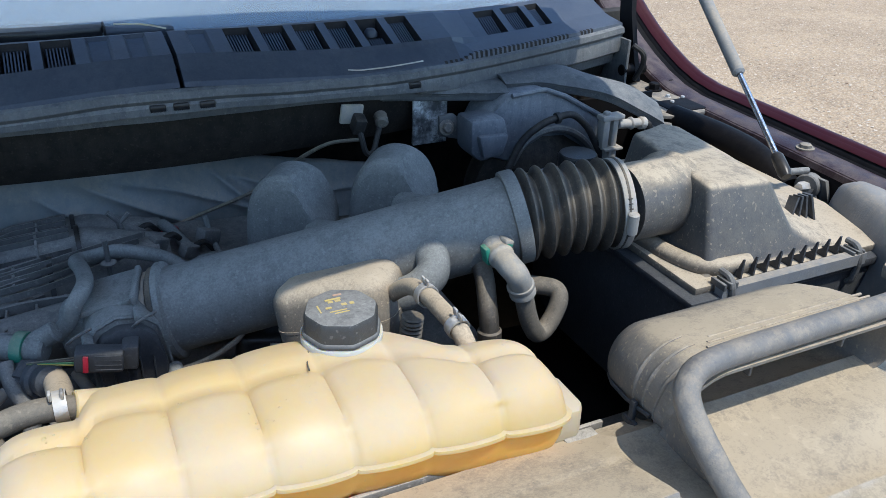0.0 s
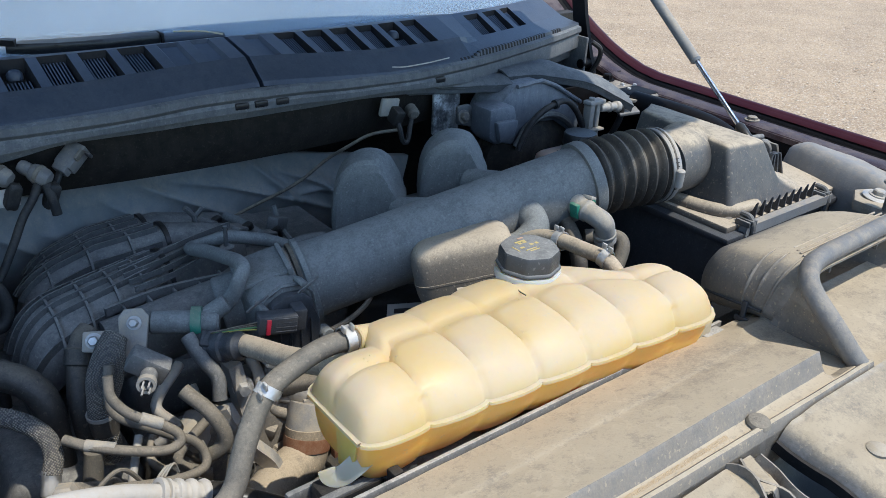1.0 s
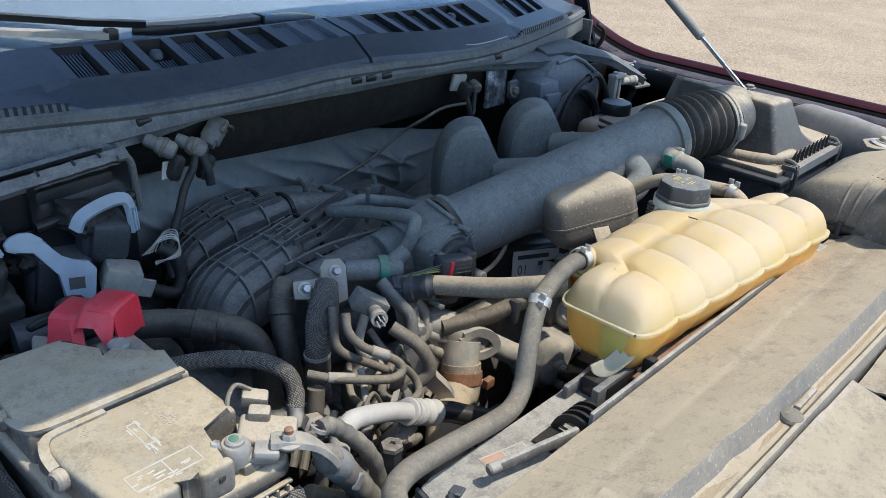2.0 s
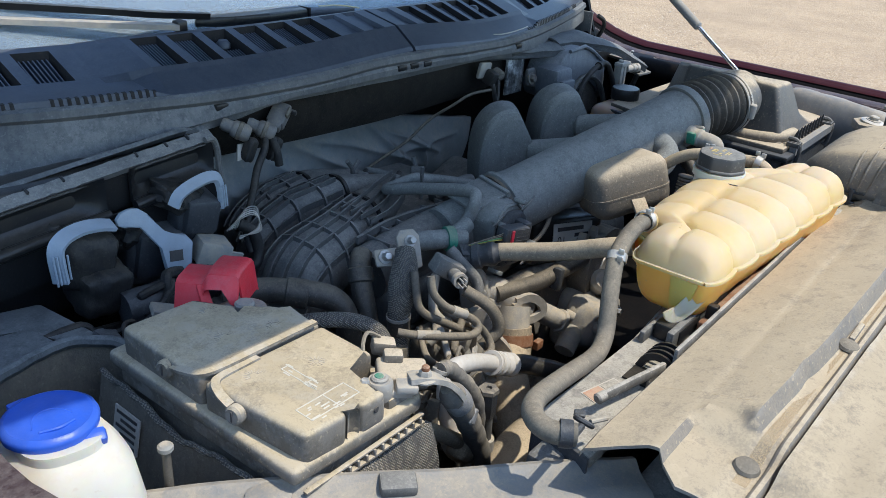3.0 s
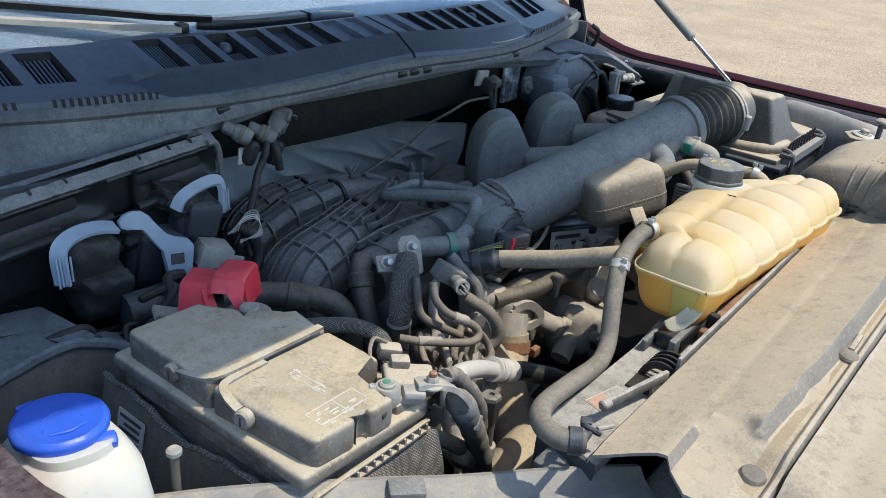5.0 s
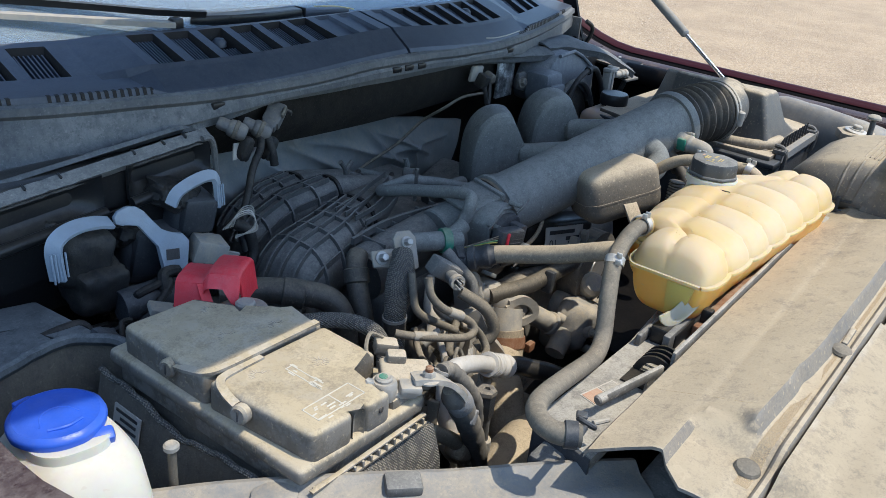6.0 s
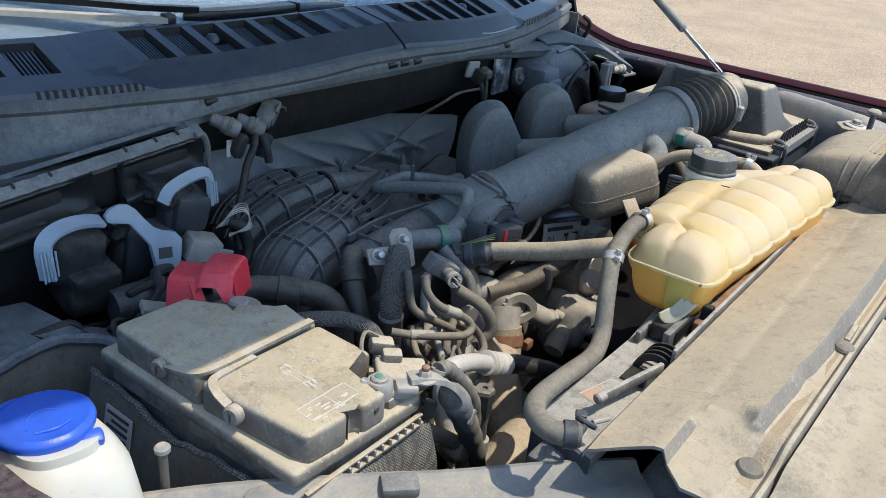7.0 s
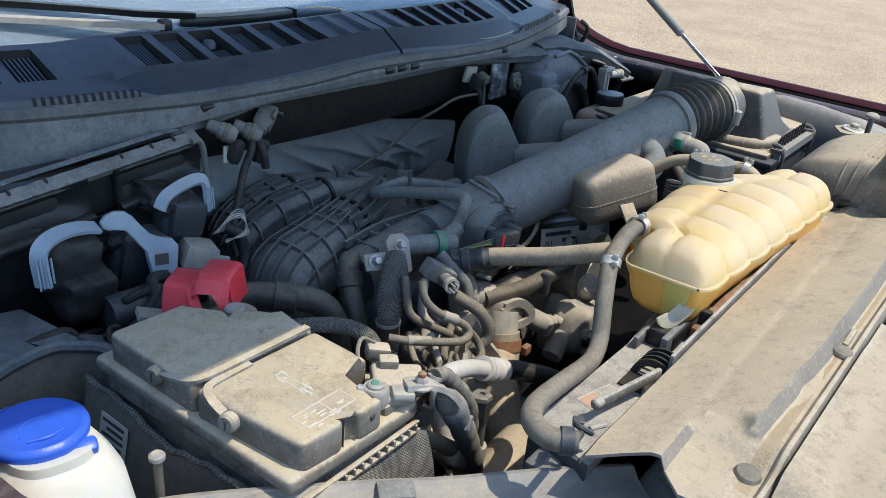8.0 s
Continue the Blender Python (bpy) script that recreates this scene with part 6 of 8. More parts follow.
pipe_thing("power_cable", "grey taped battery cable running down into the bay", "power cable", [(-0.360, 0.597, 1.156), (-0.342, 0.597, 1.133), (-0.320, 0.600, 1.101), (-0.304, 0.603, 1.076), (-0.290, 0.606, 1.053), (-0.272, 0.610, 1.020), (-0.262, 0.614, 0.985), (-0.256, 0.618, 0.94)], lambda u: (0.0130 - 0.0025 * u + 0.0006 * math.sin(u * 40)) * min(1.0, 0.45 + 7 * u), "oldtape", 14, 7, lambda t: (part("pale_tape", lathe([(0.0040, -0.001), (0.0095, 0.003), (0.0118, 0.008), (0.0132, 0.018), (0.0134, 0.030), (0.0122, 0.032)], along((-0.355, 0.597, 1.151), (-0.337, 0.597, 1.127)), 16, wob=lambda j: 1 + 0.03 * math.sin(j * 1.9)), "paletape", t, "silvery grey tape wrap"), part("tape_end", box((-0.325, 0.588, 1.110), (0.010, 0.004, 0.016), 0.0015, 1, (0, 35, 10)), "paletape", t)))
pipe_thing("power_cable", "thin taped cable beside the battery", "power cable", [(-0.338, 0.622, 1.152), (-0.326, 0.622, 1.149), (-0.312, 0.620, 1.135), (-0.294, 0.617, 1.113), (-0.279, 0.616, 1.085), (-0.268, 0.620, 1.042), (-0.264, 0.626, 0.97)], lambda u: 0.0078 + 0.0005 * math.sin(u * 60), "oldtape", 12, 7, lambda t: part("ring_lug", merge(lathe([(0.0035, 0), (0.0075, 0), (0.0075, 0.003), (0.0035, 0.003)], pose(-0.341, 0.621, 1.152, 0, 30, 0), 16), rod((-0.337, 0.622, 1.1535), (-0.326, 0.622, 1.149), 0.0062, 12)), "dullsteel", t))
pipe_thing("ground_pipe", "short dusty steel pipe beside the battery", "ground pipe", [(-0.350, 0.622, 1.090), (-0.340, 0.622, 1.082), (-0.315, 0.620, 1.061), (-0.296, 0.619, 1.042), (-0.285, 0.618, 1.018), (-0.279, 0.618, 0.986), (-0.277, 0.62, 0.94)], 0.0080, "tanhose", 14, 6, lambda t: (part("elbow_boss", lump((-0.294, 0.6185, 1.038), (0.028, 0.024, 0.026), (0, 40, 0), 0.08, 2.0, 6), "tanhose", t), part("clip_bracket", box((-0.322, 0.640, 1.068), (0.008, 0.012, 0.060), 0.002, 2, (0, 12, 20)), "hose", t)))


def build_sensor_stand():
    t = thing("pressure_sensor", (-0.25, 0.62, 0.93), "grey hexagonal pressure sensor on a steel stem", "sensor")
    part("hex_body", lathe([(0.0, 0), (0.0070, 0), (0.0078, 0.002), (0.0078, 0.026), (0.007, 0.030), (0, 0.030)], pose(-0.2535, 0.62, 1.056) @ Matrix.Diagonal((1.28, 1.28, 1.0, 1.0)), 6), "plug", t)
    part("cap_ring", lathe([(0.0080, 0), (0.0094, 0.002), (0.0088, 0.006), (0.0030, 0.007), (0.0028, 0.004), (0.0, 0.004)], pose(-0.2535, 0.62, 1.084) @ Matrix.Diagonal((1.22, 1.22, 1.0, 1.0)), 6), "engine", t)
    part("stem", rod((-0.25, 0.62, 1.058), (-0.242, 0.622, 0.93), 0.0055, 14), "black", t)
    part("collar", rod((-0.2475, 0.6205, 1.022), (-0.2465, 0.621, 1.005), 0.009, 14), "alloy", t)


build_sensor_stand()


def build_solenoid():
    t = thing("purge_solenoid", (-0.16, 0.78, 1.12), "black purge solenoid with an open brass plug socket", "solenoid")
    part("body", box((-0.155, 0.760, 1.143), (0.040, 0.022, 0.022), 0.003, 2, (0, 32, -28)), "black", t)
    part("socket", lathe([(0.0, 0.004), (0.0058, 0.004), (0.0062, 0.016), (0.0080, 0.016), (0.0084, 0.0), (0.007, -0.004), (0.0, -0.004)], along((-0.160, 0.745, 1.141), (-0.179, 0.709, 1.144)), 20), "black", t)
    part("socket_ring", lathe([(0.0062, 0.012), (0.0092, 0.012), (0.0092, 0.019), (0.0062, 0.019)], along((-0.160, 0.745, 1.141), (-0.179, 0.709, 1.144)), 20), "greyblock", t, "pale square-cut socket rim")
    for dx, dz in ((-0.004, -0.003), (0.003, 0.003), (0.003, -0.004), (-0.003, 0.004)):
        part("pin", rod((-0.166 + dx, 0.732, 1.142 + dz), (-0.173 + dx, 0.719, 1.143 + dz), 0.0010, 6), "steel", t)
    b = thing("lift_bracket", (-0.16, 0.84, 1.10), "pale steel lifting bracket bolted to the manifold", "bracket")
    plate = [(-0.013, -0.024), (0.0, -0.028), (0.013, -0.024), (0.0155, 0.016), (0.009, 0.025), (-0.009, 0.025), (-0.0155, 0.016)]
    part("plate", prism(plate, -0.003, 0.003, 0.002, pose(-0.146, 0.828, 1.141, 52, 0, -28)), "alloy", b)
    part("ear", prism([(-0.015, -0.010), (0.014, -0.012), (0.020, 0.0), (0.014, 0.012), (-0.015, 0.011)], -0.003, 0.003, 0.002, pose(-0.181, 0.834, 1.138, 50, 0, -30)), "alloy", b)
    part("bolt_head", bolt((-0.143, 0.831, 1.150), (-0.148, 0.820, 1.157), 0.0050), "steel", b)
    part("bolt_head", bolt((-0.184, 0.835, 1.140), (-0.188, 0.824, 1.147), 0.0056), "steel", b)
    part("hook", hose([(-0.10, 0.80, 1.135), (-0.095, 0.78, 1.118), (-0.085, 0.765, 1.098), (-0.088, 0.755, 1.075)], 0.008, 10), "black", b)


build_solenoid()


# ---- rear of the bay ----
def build_blanket():
    t = thing("insulation_blanket", (0.15, 1.25, 0.95), "creased grey foil insulation blanket across the firewall", "insulation")

    folds = [(0.30, 0.10, 0.62, 0.78, 0.011, 0.020), (0.36, 0.04, 0.72, 0.60, 0.008, 0.014), (0.42, 0.06, 0.86, 0.42, 0.007, 0.013), (0.60, 0.03, 0.74, 0.35, 0.010, 0.016), (0.64, 0.08, 0.90, 0.30, 0.008, 0.012),
             (0.68, 0.30, 0.95, 0.12, 0.007, 0.014), (0.20, 0.22, 0.48, 0.85, 0.007, 0.018), (0.74, 0.05, 0.86, 0.45, 0.010, 0.018), (0.10, 0.12, 0.30, 0.60, 0.006, 0.016), (0.50, 0.40, 0.78, 0.70, 0.006, 0.012)]

    def f(u, v):
        x = -0.30 + (0.78 - 0.11 * v) * u
        top = lerp_list(x, (-0.30, -0.1, 0.12, 0.25, 0.40, 0.48), (1.150, 1.164, 1.163, 1.149, 1.118, 1.102)) + 0.003 * noise.noise((x * 9, 0, 1))
        z = top - 0.24 * v
        y = 1.205 - 0.030 * math.sin(math.pi * min(1, v * 1.4)) + 0.05 * v
        y += 0.006 * noise.noise((u * 5, v * 3, 2)) + 0.0025 * noise.noise((u * 16, v * 7, 5))
        for ua, va, ub, vb, deep, wide in folds:
            du, dv = ub - ua, (vb - va) * 0.31
            k = ((u - ua) * du + (v - va) * 0.31 * dv) / (du * du + dv * dv)
            d = abs((u - ua) * dv - (v - va) * 0.31 * du) / math.hypot(du, dv)
            taper = max(0.0, math.sin(math.pi * min(1.0, max(0.0, k)))) ** 0.6
            y -= 1.45 * deep * taper * math.exp(-(d / (0.55 * wide)) ** 1.3)
        return (x, y, z)

    part("sheet", surface(f, span(0, 1, 220), span(0, 1, 80), (0, 0.012, 0)), "blanket", t, angle=80)
    part("hole_grommet", rod((0.347, 1.222, 1.012), (0.35, 1.245, 1.012), 0.011, 18), "blackclean", t)


build_blanket()


def wall_plug(c, wires, big=1.0, mat="greyblock", label="pale square wiring clip plugged into the cowl beam"):
    t = thing("wiring_clip", c, label, "wiring clip", "wiring clips on the cowl beam")
    c = Vector(c)
    part("plate", box(c, (0.034 * big, 0.008, 0.030 * big), 0.004, 2, (8, 6, 0)), mat, t)
    part("body", box(c + Vector((0.006, -0.012, -0.012)), (0.018 * big, 0.022, 0.026 * big), 0.004, 2, (20, 10, 0)), "tape", t)
    for w in wires:
        part("wire_bundle", hose(w, 0.0042, 8), "tape", t)
    return t


wall_plug((0.361, 1.098, 1.238), [[(0.366, 1.085, 1.225), (0.369, 1.078, 1.205), (0.374, 1.076, 1.186), (0.386, 1.08, 1.184), (0.396, 1.088, 1.205), (0.405, 1.096, 1.222)]])
bc = thing("wiring_clip", (0.405, 1.096, 1.225), "dusty round wiring grommet on the cowl beam", "wiring clip", "wiring clips on the cowl beam")
part("grommet", rod((0.403, 1.086, 1.222), (0.408, 1.108, 1.228), 0.010, 14, 0.35), "hose", bc)
sq = thing("wiring_clip", (-0.115, 1.115, 1.238), "pale square connector hanging by its clip from the cowl beam", "wiring clip", "wiring clips on the cowl beam")
part("shell", merge(box((-0.113, 1.108, 1.240), (0.036, 0.026, 0.020), 0.004, 2, (20, -38, 20)), box((-0.127, 1.102, 1.231), (0.016, 0.020, 0.016), 0.003, 2, (20, -38, 20))), "bulb", sq)
part("latch", box((-0.108, 1.094, 1.246), (0.016, 0.005, 0.010), 0.002, 2, (20, -38, 20)), "hose", sq)
# solid black block, painted shade of the socket's opening
part("socket", box((-0.097, 1.098, 1.244), (0.004, 0.012, 0.010), 0.001, 1, (20, -38, 20)), "ink", sq)
part("wire_bundle", hose([(-0.132, 1.100, 1.226), (-0.142, 1.092, 1.212), (-0.147, 1.084, 1.194)], 0.0045, 8), "tape", sq)
for c, lab in (((-0.161, 1.085, 1.232), "round dusty plug with a hanging wire"), ((-0.203, 1.085, 1.240), "round dusty plug near the cowl's corner")):
    bc = thing("wiring_clip", c, lab, "wiring clip", "wiring clips on the cowl beam")
    c = Vector(c)
    a, b = c + Vector((-0.012, 0.012, 0.010)), c + Vector((0.014, -0.014, -0.006))
    part("grommet", lathe([(0, -0.004), (0.007, -0.004), (0.0085, 0), (0.0085, 0.010), (0.0105, 0.012), (0.0115, 0.016), (0.0115, 0.030), (0.009, 0.035), (0.006, 0.036), (0, 0.036)], along(a, b), 18, wob=lambda j: 1 + 0.04 * math.sin(j * 2.1)), "bulb", bc)
    part("collar", lathe([(0.0118, 0.018), (0.0128, 0.019), (0.0128, 0.023), (0.0118, 0.024)], along(a, b), 18), "hose", bc)
    part("plug_body", lump(c + Vector((0.010, -0.010, -0.024)), (0.015, 0.015, 0.032), (8, 18, 10), 0.12, c.x * 50, 5), "tape", bc)
bc = thing("wiring_clip", (-0.20, 1.085, 1.20), "torn pale foil tab below the plugs", "wiring clip", "wiring clips on the cowl beam")
part("tab", prism([(-0.012, -0.012), (0.014, -0.008), (0.010, 0.012), (-0.008, 0.010)], -0.001, 0.001, 0, pose(-0.198, 1.082, 1.212, 70, 10, 0)), "label", bc)
pipe_thing("wire_harness", "taped wire hanging from the plug to the manifold", "wire harness", [(-0.163, 1.078, 1.225), (-0.172, 1.070, 1.212), (-0.189, 1.065, 1.190), (-0.205, 1.055, 1.165), (-0.222, 1.045, 1.140), (-0.238, 1.03, 1.125), (-0.24, 1.02, 1.10)], 0.0052, "tape", 10)
pipe_thing("wire_harness", "second taped lead hanging from the wall plugs", "wire harness", [(-0.155, 1.074, 1.225), (-0.152, 1.068, 1.205), (-0.150, 1.066, 1.186)], 0.006, "tape", 10)
pipe_thing("wire_harness", "thin black wire drooping across the insulation blanket", "wire harness", [(0.368, 1.080, 1.205), (0.330, 1.10, 1.198), (0.298, 1.115, 1.180), (0.275, 1.148, 1.150), (0.226, 1.160, 1.115), (0.150, 1.165, 1.090), (0.085, 1.16, 1.075), (0.06, 1.15, 1.085)], 0.0028, "wire", 8)
pipe_thing("wire_harness", "loop of dark corrugated harness beside the manifold", "wire harness", [(-0.300, 1.020, 1.125), (-0.275, 1.015, 1.10), (-0.245, 1.01, 1.085), (-0.232, 1.015, 1.10), (-0.236, 1.02, 1.128), (-0.25, 1.03, 1.14)], 0.008, "tape", 12)
pipe_thing("wire_harness", "dark harness loop falling behind the red cover", "wire harness", [(-0.33, 1.0, 1.11), (-0.30, 0.98, 1.085), (-0.275, 0.965, 1.06), (-0.262, 0.955, 1.03), (-0.27, 0.94, 0.98)], 0.007, "tape", 12)
bw = thing("bare_wires", (-0.26, 1.02, 1.14), "bundle of loose pale twisted wires", "wires")
for k in range(5):
    part("wire", hose([(-0.275 + 0.004 * k, 1.022, 1.140), (-0.262 + 0.003 * k, 1.016, 1.152 + 0.003 * k), (-0.245 + 0.002 * k, 1.010, 1.158 + 0.002 * k), (-0.236, 1.006, 1.150), (-0.244, 1.002 - 0.002 * k, 1.140), (-0.268, 1.006, 1.132 + 0.001 * k)], 0.0009, 6), ("greyblock", "label", "label", "greyblock", "greyblock")[k], bw)
bw = thing("red_sensor", (0.10, 1.13, 1.07), "small dark red sensor with a grey pipe behind the manifold", "sensor")
part("body", rod((0.100, 1.130, 1.070), (0.098, 1.124, 1.094), 0.013, 16, 0.3), "redclip", bw)
part("pipe", hose([(0.09, 1.13, 1.10), (0.10, 1.10, 1.10), (0.115, 1.05, 1.09), (0.12, 1.02, 1.07)], 0.008, 10), "tube", bw)
bw = thing("map_sensor", (0.13, 1.08, 1.08), "small black sensor with thin pipes behind the throttle", "sensor")
part("body", box((0.14, 1.06, 1.105), (0.03, 0.02, 0.022), 0.004, 2, (0, 20, 30)), "black", bw)
part("pipe", hose([(0.14, 1.07, 1.13), (0.145, 1.06, 1.10), (0.15, 1.04, 1.085)], 0.004, 8), "tube", bw)
part("pipe", hose([(0.10, 0.99, 1.09), (0.15, 0.98, 1.10), (0.20, 0.97, 1.10)], 0.012, 12), "black", bw)
part("pipe", hose([(0.085, 0.93, 1.115), (0.115, 0.95, 1.125), (0.16, 0.965, 1.115)], 0.010, 12), "tube", bw)


def build_booster():
    t = thing("brake_booster_cover", (0.65, 1.12, 1.05), "dark moulded cover arching over the brake booster", "brake booster")
    flip = Matrix(((1, 0, 0, 0), (0, 0, 1, 0), (0, 1, 0, 0), (0, 0, 0, 1)))
    shield = [(0.560, 1.158), (0.545, 1.185), (0.565, 1.222), (0.598, 1.250), (0.657, 1.252), (0.694, 1.238), (0.764, 1.199), (0.770, 1.161), (0.762, 1.125), (0.737, 1.158), (0.700, 1.181), (0.659, 1.184), (0.625, 1.168), (0.607, 1.141)]
    part("arch", prism(shield, 1.062, 1.135, 0.006, flip), "shield", t)
    part("arch_rim", sweep(smooth_path([(0.604, 1.056, 1.142), (0.624, 1.056, 1.171), (0.659, 1.056, 1.188), (0.700, 1.056, 1.185), (0.738, 1.056, 1.161), (0.765, 1.056, 1.124)], 5), 0.006, 8), "black", t)
    part("front_block", prism([(0.521, 1.226), (0.578, 1.226), (0.588, 1.192), (0.576, 1.164), (0.540, 1.160), (0.523, 1.175)], 1.036, 1.090, 0.008, flip), "shield", t)
    part("front_step", prism([(0.530, 1.205), (0.580, 1.203), (0.572, 1.172), (0.540, 1.168)], 1.026, 1.04, 0.005, flip), "shield", t)
    part("ridge", sweep([(0.600, 1.060, 1.249), (0.657, 1.060, 1.253), (0.694, 1.060, 1.239), (0.764, 1.060, 1.200)], 0.004, 8), "shield", t)
    part("lug", prism([(0.493, 1.222), (0.516, 1.224), (0.545, 1.201), (0.551, 1.175), (0.494, 1.191)], 1.086, 1.094, 0.003, flip), "black", t)
    part("lug_bolt", bolt((0.505, 1.086, 1.204), (0.505, 1.076, 1.206), 0.008), "engine", t)
    part("booster", lathe([(0.0, -0.03), (0.09, -0.03), (0.118, -0.015), (0.122, 0.0), (0.118, 0.02), (0.07, 0.05), (0.0, 0.055)], pose(0.67, 1.10, 1.08, 90, 0, 0), 40), "firewall", t)
    w = thing("wire_harness", (0.6, 1.05, 1.15), "black harness arching across the booster cover", "wire harness")
    part("harness", hose([(0.578, 1.022, 1.150), (0.599, 1.022, 1.190), (0.627, 1.022, 1.211), (0.655, 1.022, 1.220), (0.685, 1.022, 1.222), (0.713, 1.022, 1.200), (0.733, 1.022, 1.170), (0.752, 1.022, 1.139)], 0.0055, 10), "tape", w)
    part("tie", lathe([(0.006, 0), (0.0085, 0), (0.0085, 0.006), (0.006, 0.006)], along((0.655, 1.022, 1.220), (0.67, 1.022, 1.221)), 12), "tape", w)
    r = thing("brake_fluid_reservoir", (0.645, 0.95, 1.08), "brown translucent brake fluid reservoir with a black cap", "brake reservoir")
    part("tank", box((0.640, 0.950, 1.130), (0.125, 0.080, 0.066), 0.016, 3), "brownfluid", r)
    part("cap", lathe([(0.027, 0), (0.028, 0.002), (0.028, 0.020), (0.026, 0.023), (0, 0.024)], pose(0.652, 0.952, 1.168), 48, wob=lambda j: 1.0 + 0.01 * (j % 2)), "blackclean", r)
    part("neck", rod((0.652, 0.952, 1.155), (0.652, 0.952, 1.170), 0.024, 24), "brownfluid", r)
    part("master_cylinder", rod((0.645, 0.91, 1.075), (0.66, 1.07, 1.08), 0.028, 20), "alloy", r)
    p = thing("vacuum_valve", (0.77, 1.01, 1.13), "pale metal valve with a side connector and lead", "valve")
    part("block", merge(box((0.742, 1.018, 1.187), (0.012, 0.018, 0.046), 0.002), box((0.760, 1.018, 1.187), (0.010, 0.014, 0.050), 0.002)), "greyblock", p)
    part("cap", merge(box((0.752, 1.016, 1.213), (0.040, 0.020, 0.008), 0.002), rod((0.744, 1.016, 1.214), (0.744, 1.016, 1.222), 0.006, 12, 0.2)), "dullsteel", p)
    part("base", rod((0.756, 1.018, 1.166), (0.758, 1.018, 1.125), 0.012, 14, 0.3), "greyblock", p)
    part("connector", merge(rod((0.765, 1.014, 1.200), (0.806, 1.012, 1.198), 0.0075, 14, 0.2), rod((0.786, 1.013, 1.199), (0.792, 1.013, 1.199), 0.0100, 14, 0.2), rod((0.804, 1.012, 1.198), (0.816, 1.012, 1.196), 0.0100, 14, 0.2)), "dullsteel", p)
    part("flange", box((0.756, 1.016, 1.163), (0.034, 0.026, 0.004), 0.001), "greyblock", p)
    part("lead", hose([(0.812, 1.012, 1.197), (0.826, 1.014, 1.190), (0.832, 1.02, 1.165), (0.826, 1.04, 1.11)], 0.006, 10), "tape", p)


build_booster()

fl = thing("cowl_flange", (0.65, 1.15, 1.18), "grey sheet metal flange over the brake booster", "flange")
def flange_sheet(front, back, n=28, bump=0.0):
    """A pressed sheet between a front and a rear edge, with a turned-down front lip."""
    f, k = smooth_path(front, 8), smooth_path(back, 8)

    def at(u, v):
        i = u * (len(f) - 1)
        j = min(int(i), len(f) - 2)
        p, q = f[j].lerp(f[j + 1], i - j), k[j].lerp(k[j + 1], i - j)
        if v < 0:
            return p + Vector((0, 0.004, 0.010 * v))
        w = p.lerp(q, v)
        return w + Vector((0, 0, 0.005 * math.sin(math.pi * v) + bump * math.exp(-((u - 0.42) / 0.10) ** 2) * v + 0.0016 * noise.noise((w.x * 26, w.y * 26, 3))))

    return surface(at, span(0, 1, n), [-1.0, -0.5] + span(0, 1, 6), (0, 0.002, -0.003))


part("front_lip", flange_sheet([(0.30, 1.130, 1.256), (0.40, 1.120, 1.256), (0.50, 1.100, 1.252), (0.605, 1.074, 1.249)], [(0.30, 1.150, 1.262), (0.40, 1.145, 1.262), (0.50, 1.135, 1.260), (0.605, 1.125, 1.259)]), "seal", fl)
part("ledge", flange_sheet([(0.605, 1.090, 1.258), (0.66, 1.088, 1.256), (0.715, 1.066, 1.249), (0.765, 1.040, 1.239), (0.815, 1.020, 1.214), (0.845, 1.000, 1.196)], [(0.605, 1.132, 1.264), (0.66, 1.135, 1.266), (0.715, 1.125, 1.262), (0.775, 1.105, 1.252), (0.84, 1.090, 1.232), (0.885, 1.070, 1.205)], 40, 0.008), "seal", fl, "bent grey sheet ledge")
part("stud", rod((0.535, 1.112, 1.258), (0.535, 1.112, 1.264), 0.006, 10), "black", fl)
part("stained_panel", box((0.492, 1.118, 1.210), (0.056, 0.006, 0.080), 0.001), "scrape", fl, "pale scraped metal strip")


